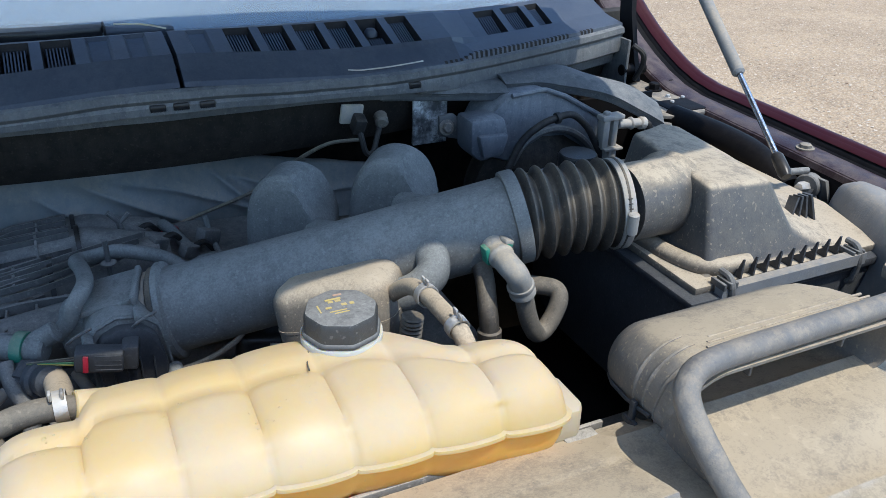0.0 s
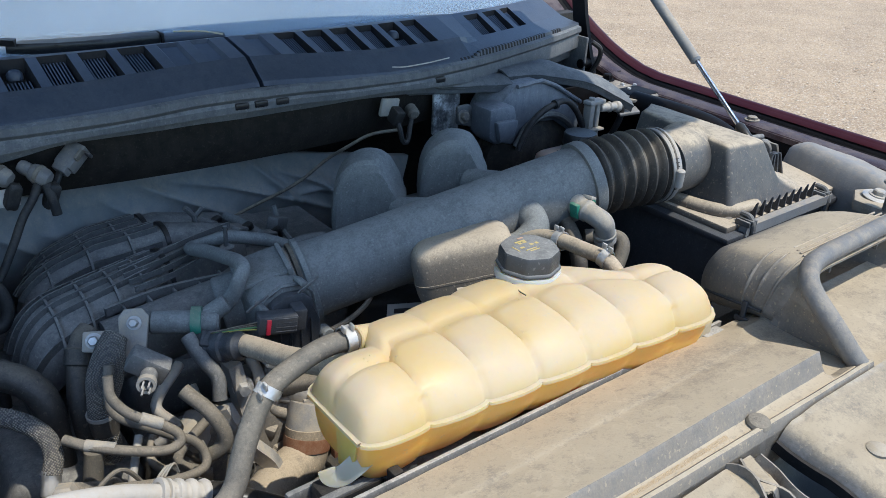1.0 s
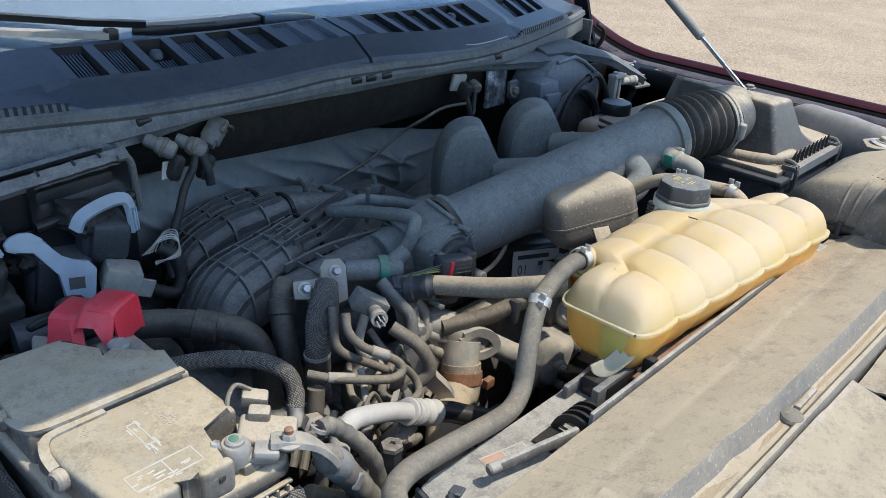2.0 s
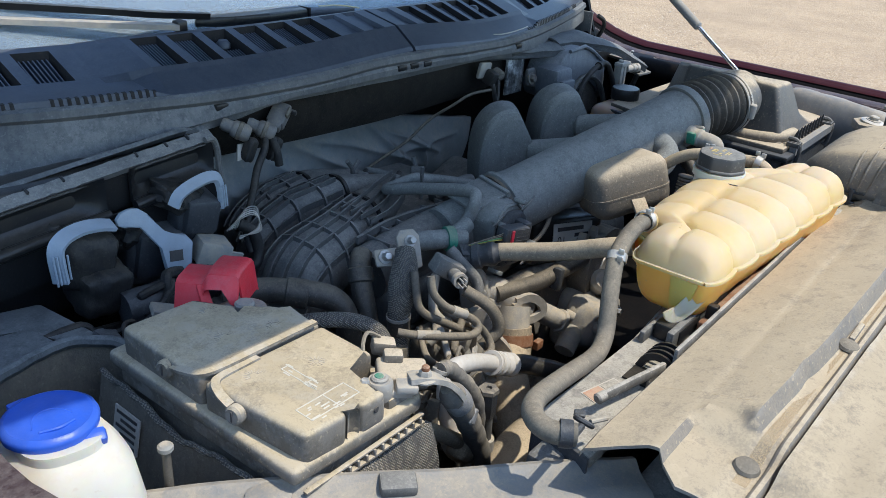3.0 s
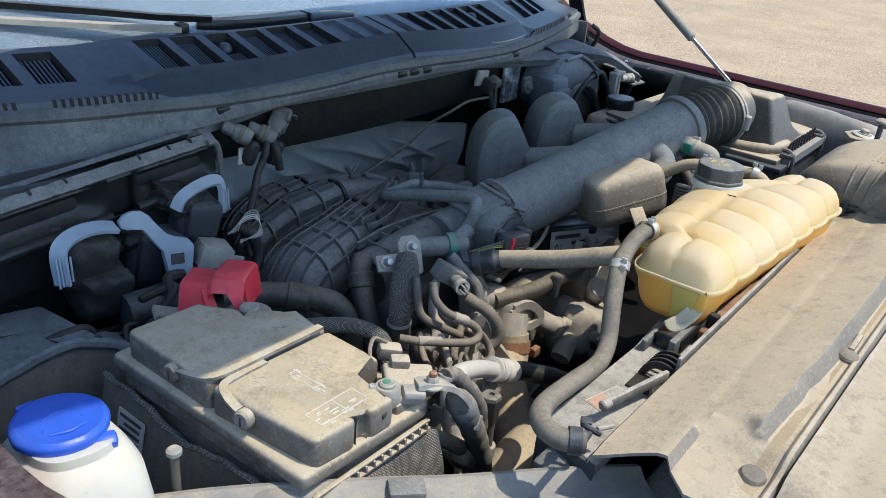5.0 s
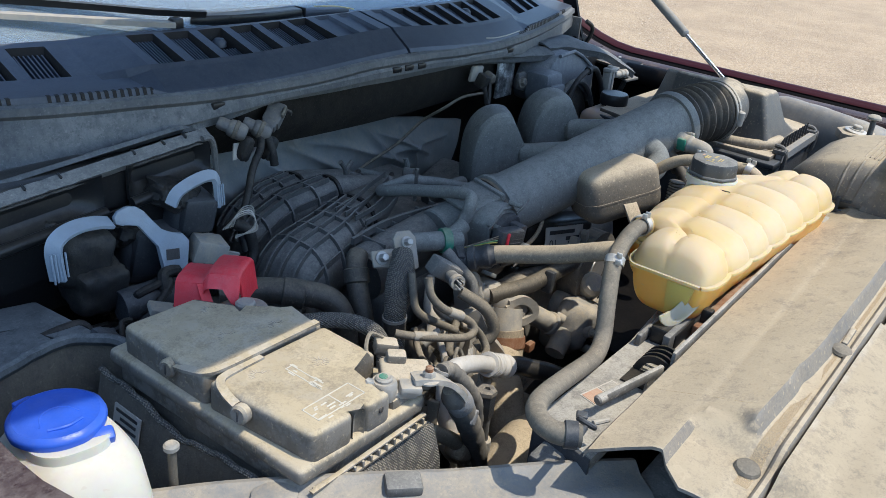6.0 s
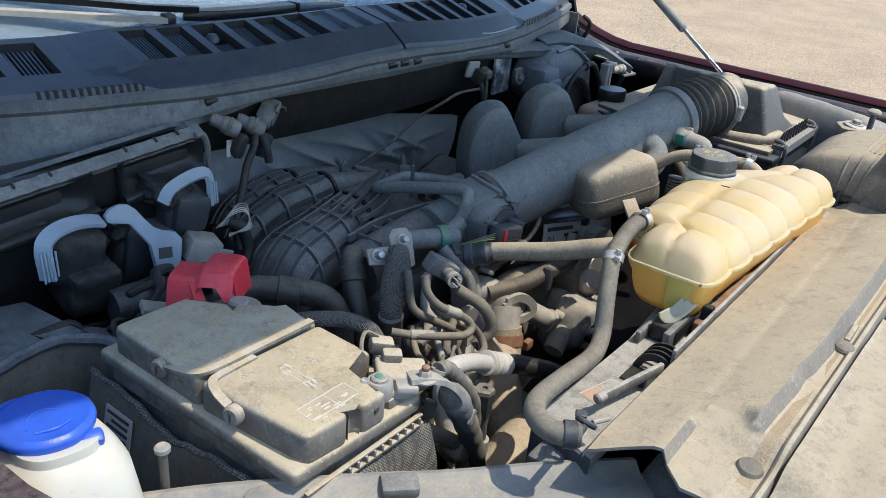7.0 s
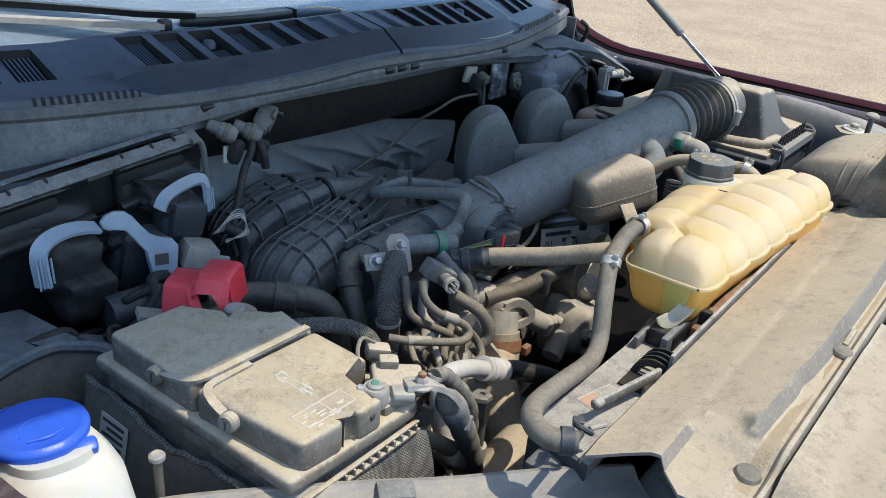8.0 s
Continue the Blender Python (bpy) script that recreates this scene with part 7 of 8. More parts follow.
def build_hinge():
    t = thing("hinge_bracket", (0.97, 1.15, 1.13), "black steel hood hinge plate with bolts and scuffed paint", "hinge")
    part("plate", prism([(0.866, 1.040), (0.90, 1.022), (0.955, 1.03), (0.998, 1.092), (0.985, 1.16), (0.985, 1.235), (0.93, 1.26), (0.905, 1.16), (0.885, 1.09)], 1.188, 1.194, 0.001), "engine", t, "scuffed grey steel plate")
    part("lower_tab", prism([(0.815, 1.005), (0.865, 1.000), (0.885, 1.028), (0.87, 1.045), (0.835, 1.035)], 1.178, 1.183, 0.001), "black", t)
    part("step", box((0.935, 1.07, 1.190), (0.07, 0.06, 0.012), 0.003), "inner", t)
    for x, y in ((0.950, 1.16), (0.990, 1.17)):
        part("bolt_head", bolt((x, y, 1.193), (x, y, 1.207), 0.010), "inner", t)
    for x, y in ((0.93, 1.085), (0.965, 1.10), (0.945, 1.115)):
        part("small_bolt", bolt((x, y, 1.193), (x, y, 1.199), 0.004), "steel", t)
    part("arm", sweep([(0.925, 1.19, 1.20), (0.930, 1.215, 1.25), (0.935, 1.24, 1.31), (0.955, 1.275, 1.375)], 0.012, ring=[(1.4, 0.4), (1.4, -0.4), (-1.4, -0.4), (-1.4, 0.4)], normal=(0, 1, 0)), "inner", t)
    part("pivot", rod((0.90, 1.195, 1.225), (0.95, 1.195, 1.225), 0.010, 14), "inner", t)
    part("wire", hose([(0.90, 1.17, 1.275), (0.915, 1.16, 1.262), (0.922, 1.165, 1.24), (0.92, 1.18, 1.21)], 0.005, 8), "tape", t)
    r = thing("fender_rail", (0.93, 0.9, 1.15), "rounded black rail with a pale seam along the fender", "rail")
    part("tube", sweep(smooth_path([(0.905, 1.05, 1.180), (0.918, 0.95, 1.178), (0.918, 0.87, 1.172), (0.912, 0.80, 1.150)], 6), 0.024, 16), "inner", r)
    part("bolt_head", bolt((0.967, 0.831, 1.197), (0.967, 0.831, 1.2045), 0.009), "engine", r)


build_hinge()


# ---- battery corner ----
def build_battery():
    t = thing("battery", (-0.45, 0.73, 0.96), "dusty black car battery under a two-piece plastic cover", "battery")
    part("case", box((-0.452, 0.737, 1.035), (0.128, 0.230, 0.170), 0.006), "felt", t, "dark felt-wrapped battery case")
    part("ledge", prism([(-0.527, 0.611), (-0.385, 0.605), (-0.376, 0.612), (-0.376, 0.862), (-0.532, 0.862)], 1.139, 1.155, 0.006, seg=3), "battery", t)
    part("lower_ledge", prism([(-0.519, 0.619), (-0.389, 0.612), (-0.382, 0.618), (-0.382, 0.856), (-0.524, 0.856)], 1.118, 1.142, 0.003), "battery", t)
    part("rear_cover", prism([(-0.524, 0.729), (-0.390, 0.726), (-0.399, 0.768), (-0.397, 0.776), (-0.405, 0.788), (-0.428, 0.793), (-0.430, 0.799), (-0.437, 0.800), (-0.446, 0.845), (-0.524, 0.847)], 1.150, 1.183, 0.0065, seg=3), "battery", t, "grey dusted rear cover half")
    part("front_cover", prism([(-0.513, 0.613), (-0.470, 0.610), (-0.468, 0.618), (-0.458, 0.617), (-0.456, 0.609), (-0.426, 0.608), (-0.434, 0.648), (-0.431, 0.660), (-0.392, 0.656), (-0.392, 0.7245), (-0.524, 0.7265)], 1.150, 1.182, 0.0065, seg=3), "battery", t, "tan dusted front cover half")
    for x, y in ((-0.524, 0.777), (-0.523, 0.684)):
        s = part("quarter_turn", rod((x + 0.004, y, 1.171), (x - 0.006, y - 0.002, 1.172), 0.0086, 20, 0.25), "battery", t)
        # black bar on the face, for the shade inside the turn slot
        part("dark_slot", box((x - 0.0062, y - 0.002, 1.172), (0.0012, 0.0020, 0.010), 0.0004, 1), "ink", s)
        way = [(-0.5235, 0.768, 1.1765), (-0.5240, 0.750, 1.1815), (-0.5200, 0.7345, 1.1845), (-0.5060, 0.7285, 1.1855), (-0.46, 0.7275, 1.1858), (-0.398, 0.7272, 1.1858)] if y > 0.72 else [(-0.5235, 0.690, 1.1765), (-0.5235, 0.703, 1.1810), (-0.5175, 0.7165, 1.1825), (-0.5060, 0.7205, 1.1828), (-0.47, 0.7215, 1.1828)]
        part("strap", sweep(smooth_path(way, 5), 0.0038, ring=[(0.32, 1.0), (0.32, -1.0), (-0.5, -1.0), (-0.5, 1.0)], normal=(-0.2, 0, 1)), "battery", t)
    part("side_block", box((-0.398, 0.628, 1.158), (0.040, 0.030, 0.012), 0.003), "battery", t)
    # solid black plug, the hole's shade given as colour
    part("screw_hole", rod((-0.4405, 0.6125, 1.170), (-0.4395, 0.6075, 1.170), 0.0030, 12), "ink", t)
    rnd = random.Random(8)
    for x0, y0, w, h in ((-0.497, 0.620, 0.044, 0.018), (-0.470, 0.655, 0.012, 0.044)):
        for k in range(14):
            a, b = rnd.random(), rnd.random()
            part("worn_print", box((x0 + w * a, y0 + h * b, 1.18205), (rnd.uniform(0.003, 0.010) if w > h else 0.0014, rnd.uniform(0.003, 0.010) if h > w else 0.0014, 0.0005), 0), "faded", t)
    for x, y, n, r in ((-0.489, 0.703, 9, 0.0060), (-0.438, 0.682, 12, 0.005), (-0.470, 0.768, 9, 0.0065), (-0.452, 0.815, 9, 0.0065), (-0.425, 0.752, 9, 0.006)):
        for k in range(n):
            an = math.pi * k / (n - 1) if n == 9 else 2 * math.pi * k / n
            part("emblem_ray", box((x + r * math.cos(an), y + r * math.sin(an), 1.18195 if y < 0.72 else 1.18295), (0.005, 0.0011, 0.0007), 0, 1, (0, 0, math.degrees(an))), "battery", t)
    for c, s in (((-0.4705, 0.6425, 1.18205), (0.052, 0.0010, 0.0006)), ((-0.4705, 0.6235, 1.18205), (0.052, 0.0010, 0.0006)), ((-0.4965, 0.633, 1.18205), (0.0010, 0.020, 0.0006)), ((-0.4445, 0.633, 1.18205), (0.0010, 0.020, 0.0006)), ((-0.468, 0.633, 1.18205), (0.0010, 0.018, 0.0006)), ((-0.467, 0.679, 1.18205), (0.0010, 0.030, 0.0006)), ((-0.460, 0.679, 1.18205), (0.0010, 0.030, 0.0006)), ((-0.4635, 0.694, 1.18205), (0.008, 0.0010, 0.0006)), ((-0.4635, 0.664, 1.18205), (0.008, 0.0010, 0.0006))):
        part("worn_print", box(c, s, 0), "faded", t)
    part("tray_rail", merge(box((-0.450, 0.6055, 1.1265), (0.140, 0.006, 0.003), 0.001), box((-0.450, 0.6065, 1.1345), (0.140, 0.005, 0.0025), 0.001)), "battery", t)
    for k in range(14):
        part("tray_rib", box((-0.513 + 0.0098 * k, 0.605 + 0.004 * (k < 3), 1.1305), (0.0026, 0.005, 0.007), 0.0008), "battery", t)
    part("wrap", surface(lambda u, v: (-0.52 + 0.150 * u, 0.606 - 0.014 * math.sin(math.pi * min(1, v * 1.6)) - 0.004 * math.sin(u * 7), 1.120 - 0.17 * v), span(0, 1, 20), span(0, 1, 10), (0, 0.006, 0)), "weave", t, "woven heat wrap hanging over the side")
    # negative post and its clamp
    n = thing("battery_terminal", (-0.41, 0.617, 1.155), "dusty lead battery terminal clamp with a rusty bolt", "battery terminal", "battery terminals")
    part("post", rod((-0.416, 0.627, 1.150), (-0.416, 0.627, 1.1825), 0.0075, 18, 0.2), "alloy", n)
    part("clamp", merge(lathe([(0.0075, 0), (0.0118, 0), (0.0125, 0.003), (0.0118, 0.014), (0.010, 0.017), (0.0075, 0.017)], pose(-0.416, 0.627, 1.162), 22), box((-0.428, 0.628, 1.168), (0.014, 0.018, 0.014), 0.003, 2, (0, 0, 30)), box((-0.404, 0.618, 1.165), (0.030, 0.014, 0.008), 0.003, 2, (0, 6, -35))), "alloy", n)
    part("clamp_bolt", bolt((-0.430, 0.631, 1.173), (-0.430, 0.631, 1.184), 0.0042), "steel", n)
    part("green_spot", rod((-0.4165, 0.6275, 1.1820), (-0.4165, 0.6275, 1.1833), 0.0040, 14), "green", n)
    part("sensor_block", box((-0.385, 0.629, 1.169), (0.046, 0.032, 0.014), 0.004, 3, (4, 4, -42)), "box", n)
    part("sensor_block", box((-0.383, 0.642, 1.179), (0.018, 0.013, 0.013), 0.003, 2, (4, 4, -42)), "box", n)
    part("lug_plate", sweep(smooth_path([(-0.392, 0.615, 1.1745), (-0.383, 0.6085, 1.1745), (-0.374, 0.603, 1.172), (-0.364, 0.599, 1.166), (-0.355, 0.5945, 1.156), (-0.349, 0.592, 1.146)], 5), 0.0120, ring=[(0.20, 1.0), (0.24, 0.7), (0.24, -0.7), (0.20, -1.0), (-0.20, -1.0), (-0.20, 1.0)], normal=(0.2, 0.15, 1)), "dullsteel", n)
    part("nut_washer", lathe([(0.0, 0), (0.0105, 0), (0.0105, 0.0016), (0.0075, 0.0028), (0, 0.0028)], pose(-0.3835, 0.6035, 1.1745), 22), "dullsteel", n)
    part("rusty_stud", merge(bolt((-0.3835, 0.6035, 1.174), (-0.3835, 0.6035, 1.184), 0.0058)), "alloy", n)
    part("stud_top", rod((-0.3835, 0.6035, 1.183), (-0.3835, 0.6035, 1.1885), 0.0036, 14, 0.3), "rust", n)
    part("lug_neck", box((-0.398, 0.612, 1.170), (0.020, 0.018, 0.009), 0.003, 2, (0, 4, -40)), "dullsteel", n)
    part("plug", box((-0.372, 0.664, 1.176), (0.022, 0.016, 0.014), 0.003, 2, (0, 10, -40)), "box", n)
    part("plug_wire", hose([(-0.372, 0.668, 1.184), (-0.382, 0.674, 1.190), (-0.392, 0.670, 1.186), (-0.398, 0.664, 1.178)], 0.002, 6), "wire", n)
    # positive cover
    r = thing("terminal_cover", (-0.42, 0.835, 1.16), "bright red plastic battery terminal cover, tipped open", "terminal cover")
    build_red_cover(r)
    part_post = thing("battery_terminal", (-0.408, 0.812, 1.15), "pale lead positive battery post and clamp", "battery terminal", "battery terminals")
    part("post", rod((-0.410, 0.815, 1.150), (-0.410, 0.815, 1.176), 0.010, 18, 0.2), "alloy", part_post)
    part("clamp", lathe([(0.0105, 0), (0.022, 0), (0.022, 0.008), (0.0105, 0.008)], pose(-0.410, 0.815, 1.160), 22), "greyblock", part_post)


def build_red_cover(r):
    m = Matrix(((0.52, 0.854, 0, -0.441), (-0.854, 0.52, 0, 0.884), (0, 0, 1, 0), (0, 0, 0, 1)))

    def at(u, v, z):
        return m @ Vector((0.067 * u, 0.042 * v, z))

    def top_z(u, v):
        e = abs(2 * v - 1)
        return 1.186 + 0.003 * u + 0.013 * ramp(u, 0.40, 0.54) - 0.004 * max(0.0, (e - 0.55) / 0.45) ** 2 - 0.004 * max(0.0, (u - 0.92) / 0.08) ** 2

    us = [0, 0.04, 0.12, 0.25, 0.38, 0.42, 0.46, 0.50, 0.55, 0.65, 0.78, 0.90, 0.96, 1.0]
    part("top", surface(lambda u, v: at(u, v, top_z(u, v)), us, span(0, 1, 10), (0, 0, -0.0025)), "red", r, angle=50)

    def skirt(u):
        return lerp_list(u, (0, 0.30, 0.42, 0.47, 0.86, 0.90, 1.0), (0.034, 0.030, 0.026, 0.012, 0.011, 0.026, 0.028))

    part("front_wall", surface(lambda u, v: at(u, -0.24 * v, top_z(u, 0) - 0.0005 - skirt(u) * v), us, span(0, 1, 5), (0.0016, 0.001, 0)), "red", r)
    part("side_wall", surface(lambda u, v: at(-0.04 * v, u, top_z(0, u) - 0.0005 - 0.034 * v), span(0, 1, 6), span(0, 1, 4), (0.001, -0.002, 0)), "red", r)
    part("side_wall", surface(lambda u, v: at(1 + 0.06 * v, u, top_z(1, u) - 0.0005 - 0.032 * v), span(0, 1, 6), span(0, 1, 4), (-0.001, 0.002, 0)), "red", r)
    part("leg", sweep([at(0.40, 0.02, 1.182), at(0.47, -0.12, 1.176), at(0.62, -0.42, 1.166)], 0.0042, ring=[(0.5, 1.2), (0.5, -1.2), (-0.5, -1.2), (-0.5, 1.2)]), "red", r)


build_battery()


def build_washer():
    t = thing("washer_reservoir", (-0.645, 0.72, 1.05), "milky washer fluid reservoir with a bright blue cap", "washer reservoir")
    part("tank", lathe([(0.0, 0), (0.048, 0), (0.052, 0.006), (0.052, 0.085), (0.047, 0.118), (0.036, 0.136), (0.030, 0.139), (0.030, 0.147), (0, 0.147)], Matrix.Translation((-0.643, 0.732, 1.052)) @ Matrix.Diagonal((1.0, 1.2, 1.0, 1.0)), 48, wob=lambda j: 1.0 + 0.05 * math.cos(4 * (2 * math.pi * j / 48 - 0.6))), "milky", t)
    c = part("cap", lathe([(0.0315, 0), (0.0330, 0.001), (0.0336, 0.005), (0.0325, 0.0075), (0.029, 0.0095), (0.0275, 0.0092), (0.018, 0.0112), (0, 0.0118)], pose(-0.643, 0.738, 1.198), 48, wob=lambda j: 1.0 + 0.012 * (j % 12 < 2)), "blue", t, "bright blue snap cap with raised washer symbol")
    part("hinge_tab", box((-0.650, 0.771, 1.201), (0.014, 0.010, 0.006), 0.002), "blue", c)
    part("pull_tab", box((-0.628, 0.708, 1.194), (0.018, 0.012, 0.013), 0.003, 2, (25, 0, -20)), "blue", c)
    part("symbol", hose([(-0.660, 0.728, 1.2080), (-0.654, 0.739, 1.2085), (-0.645, 0.742, 1.2085), (-0.636, 0.738, 1.2085), (-0.632, 0.727, 1.2085)], 0.0014, 6), "blue", c)
    part("symbol", hose([(-0.658, 0.722, 1.2085), (-0.646, 0.717, 1.2092), (-0.634, 0.719, 1.2085)], 0.0012, 6), "blue", c)
    g = thing("warning_label", (-0.556, 0.80, 1.08), "white warning label with black print on the battery wrap", "label")
    part("paper", box((-0.5405, 0.828, 1.085), (0.0015, 0.040, 0.038), 0, 1, (0, 12, 0)), "label", g)
    for k in range(5):
        part("text_bar", box((-0.5384 - 0.0014 * k, 0.828 - 0.003 * (k % 2), 1.099 - 0.0068 * k), (0.0012, 0.032 - 0.008 * (k % 2), 0.0030), 0, 1, (0, 12, 0)), "ink", g)
    w = thing("battery_wrap", (-0.56, 0.72, 0.97), "sagging dark felt battery wrap beside the case", "battery wrap")
    part("felt", surface(lambda u, v: (-0.530 - 0.034 * v - 0.008 * math.sin(u * 5 + v * 2) * v, 0.88 - 0.26 * u, 1.122 - 0.013 * math.exp(-((u - 0.45) / 0.16) ** 2) - 0.003 * math.sin(u * 23) ** 2 - 0.17 * v), span(0, 1, 40), span(0, 1, 8), (0.004, 0, 0)), "felt", w)
    part("hem", sweep([(-0.530, 0.88 - 0.26 * u, 1.1225 - 0.013 * math.exp(-((u - 0.45) / 0.16) ** 2) - 0.003 * math.sin(u * 23) ** 2) for u in span(0, 1, 40)], 0.0028, 8), "weave", w, "folded woven hem")
    d = thing("support_rod", (-0.578, 0.70, 1.02), "pale plastic rod with a flat round tip", "rod")
    part("shaft", rod((-0.577, 0.700, 1.02), (-0.578, 0.700, 1.160), 0.0036, 10), "hose", d)
    part("tip", rod((-0.578, 0.700, 1.157), (-0.578, 0.700, 1.164), 0.0062, 14, 0.3), "greyblock", d)


build_washer()


def build_fuse_corner():
    t = thing("fuse_box", (-0.58, 0.96, 1.06), "dusty black fuse box lid beside the battery", "fuse box")
    part("lid", prism([(-0.575, 1.052), (-0.511, 1.034), (-0.500, 0.938), (-0.533, 0.936), (-0.546, 0.995), (-0.580, 1.000)], 1.085, 1.125, 0.004), "fuselid", t)
    part("lid_step", prism([(-0.66, 0.990), (-0.570, 0.990), (-0.546, 0.984), (-0.538, 0.930), (-0.66, 0.918)], 1.09, 1.131, 0.004), "fuselid", t)
    part("latch", merge(lump((-0.500, 0.926, 1.118), (0.026, 0.020, 0.026), (10, 30, 10), 0.16, 3.0, 6), box((-0.519, 0.932, 1.126), (0.014, 0.012, 0.010), 0.002, 1, (10, 15, 30))), "plug", t)
    felt = thing("battery_jacket", (-0.55, 0.90, 0.98), "dark felt jacket wall curving behind the battery", "battery jacket")
    rim = smooth_path([(-0.68, 0.880, 1.138), (-0.640, 0.898, 1.139), (-0.608, 0.907, 1.140), (-0.574, 0.914, 1.141), (-0.547, 0.917, 1.141), (-0.527, 0.909, 1.140), (-0.507, 0.888, 1.138), (-0.500, 0.862, 1.134)], 5)
    part("wall", surface(lambda k, v: rim[int(k)] + Vector((0.002 * noise.noise((k * 0.7, v * 5, 1)) * v, -0.006 * math.sin(2.4 * v) + 0.003 * noise.noise((k * 0.5, v * 4, 2)) * v, -0.15 * v)), range(len(rim)), span(0, 1, 8), (0, 0.005, 0)), "felt", felt)
    part("rim", sweep([q + Vector((0, 0.001, 0.0015 * noise.noise((q.x * 70, 1, 2)))) for q in rim], 0.0062, 8), "fuselid", felt, "dusty rough upper rim")

    # large plugs with grey levers
    for k, (c, s) in enumerate((((-0.452, 1.045, 1.158), (0.060, 0.070, 0.066)), ((-0.360, 1.070, 1.126), (0.072, 0.080, 0.072)), ((-0.309, 1.050, 1.165), (0.054, 0.066, 0.055)))):
        p = thing("harness_plug", c, ("taped black harness plug with a pale grey locking lever", "large black harness plug with a grey swan-neck lever", "black harness plug with an arched grey lever")[k], "harness plug", "harness plugs by the firewall")
        part("shell", lump(c, s, (0, 10, -10), 0.08 if k == 0 else 0.05, k * 3.7) if k == 0 else merge(box(c, s, 0.017, 4, (0, 10, -10)), box(Vector(c) + Vector((0, -0.012, 0.010)), (s[0] * 0.8, s[1] * 0.85, s[2] * 0.8), 0.006, 2, (6, 10, -10))), "tape" if k == 0 else "plug", p)
        part("tape_wrap", lump(Vector(c) + Vector((0.0, 0.030, 0.012)), (s[0] * 0.95, 0.035, 0.050), (20, 10, -10), 0.18, k + 5.0), "tape", p)
        if k:
            part("tape_wrap", lump(Vector(c) + Vector((-0.018, -0.004, 0.030)), (s[0] * 0.9, 0.050, 0.030), (12, 16, 20), 0.24, k + 9.0), "tape", p)
        c = Vector(c)
        if k == 0:
            part("lever", sweep(smooth_path([(-0.430, 1.012, 1.199), (-0.448, 1.010, 1.205), (-0.470, 1.008, 1.2075), (-0.490, 1.006, 1.203), (-0.500, 1.004, 1.190), (-0.499, 1.003, 1.156)], 6), 0.0085, ring=[(0.25, 1.0), (0.25, -1.0), (-0.25, -1.0), (-0.25, 1.0)], normal=(0, -0.4, 1)), "grey", p, "pale grey locking lever")
            for j in range(5):
                part("lever_rib", sweep([(-0.506 + 0.0038 * j, 0.9985, 1.190 - 0.0005 * j), (-0.505 + 0.0036 * j, 0.9975, 1.156 + 0.001 * j)], 0.0011, 6), "grey", p)
            part("wrap", lump((-0.448, 1.028, 1.126), (0.056, 0.062, 0.056), (10, 5, 0), 0.12, 2.0), "tape", p)
        elif k == 1:
            m = pose(-0.378, 1.008, 1.166, 80, 6, -4) @ Matrix.Diagonal((0.92, 0.92, 0.8, 1.0))
            part("lever", prism([(-0.053, 0.026), (-0.055, 0.034), (-0.049, 0.041), (-0.038, 0.045), (-0.026, 0.044), (-0.015, 0.036), (0.004, 0.010), (0.016, 0.004), (0.034, 0.002), (0.044, -0.010), (0.040, -0.044), (0.030, -0.050), (0.006, -0.046), (0.002, -0.010), (-0.024, 0.022), (-0.044, 0.022)], -0.004, 0.004, 0.0018, m), "grey", p, "pale grey swan-neck lever")
            # black inlay painted as the shade of the lever's opening
            part("dark_slot", prism([(0.010, -0.030), (0.028, -0.031), (0.028, -0.017), (0.010, -0.016)], 0.0, 0.0052, 0, m), "ink", p)
        else:
            part("lever", sweep(smooth_path([(-0.350, 1.018, 1.196), (-0.342, 1.016, 1.210), (-0.322, 1.014, 1.219), (-0.300, 1.013, 1.222), (-0.290, 1.012, 1.214), (-0.286, 1.012, 1.180)], 5), 0.0075, ring=[(0.4, 0.9), (0.4, -0.9), (-0.4, -0.9), (-0.4, 0.9)], normal=(0, -0.4, 1)), "grey", p, "pale grey arched lever")
            for j in range(4):
                part("lever_rib", rod((-0.294 + 0.003 * j, 1.006, 1.210), (-0.292 + 0.003 * j, 1.006, 1.182), 0.0010, 6), "grey", p)
    p = thing("relay", (-0.312, 1.0, 1.11), "small pale green relay block behind the red cover", "relay")
    part("block", box((-0.312, 1.005, 1.132), (0.040, 0.040, 0.030), 0.003, 2, (0, 20, -20)), "greyblock", p)
    part("rib", box((-0.300, 0.985, 1.122), (0.030, 0.004, 0.022), 0.001, 1, (0, 20, -20)), "greyblock", p)
    p = thing("conduit", (-0.42, 0.98, 1.06), "grey corrugated conduit under the harness plugs", "conduit")
    part("pipe", sweep([(x, 0.99 - 0.1 * (x + 0.42), 1.105) for x in span(-0.44, -0.33, 22)], lambda u: 0.020 + 0.0012 * math.sin(u * 70), 16), "plug", p)
    p = thing("harness_clutter", (-0.46, 0.93, 1.08), "tangle of dusty taped wires behind the battery", "wires")
    rnd = random.Random(3)
    for k in range(9):
        a = Vector((rnd.uniform(-0.50, -0.38), rnd.uniform(0.90, 0.97), rnd.uniform(1.08, 1.12)))
        part("wire", hose([a, a + Vector((rnd.uniform(-0.03, 0.03), 0.01, 0.02)), a + Vector((rnd.uniform(-0.06, 0.06), 0.02, 0.01)), a + Vector((rnd.uniform(-0.08, 0.08), 0.06, -0.03))], rnd.uniform(0.003, 0.007), 8), "tape", p)
    part("torn_tab", box((-0.425, 0.925, 1.125), (0.04, 0.02, 0.008), 0.002, 2, (10, 20, -20)), "greyblock", p)
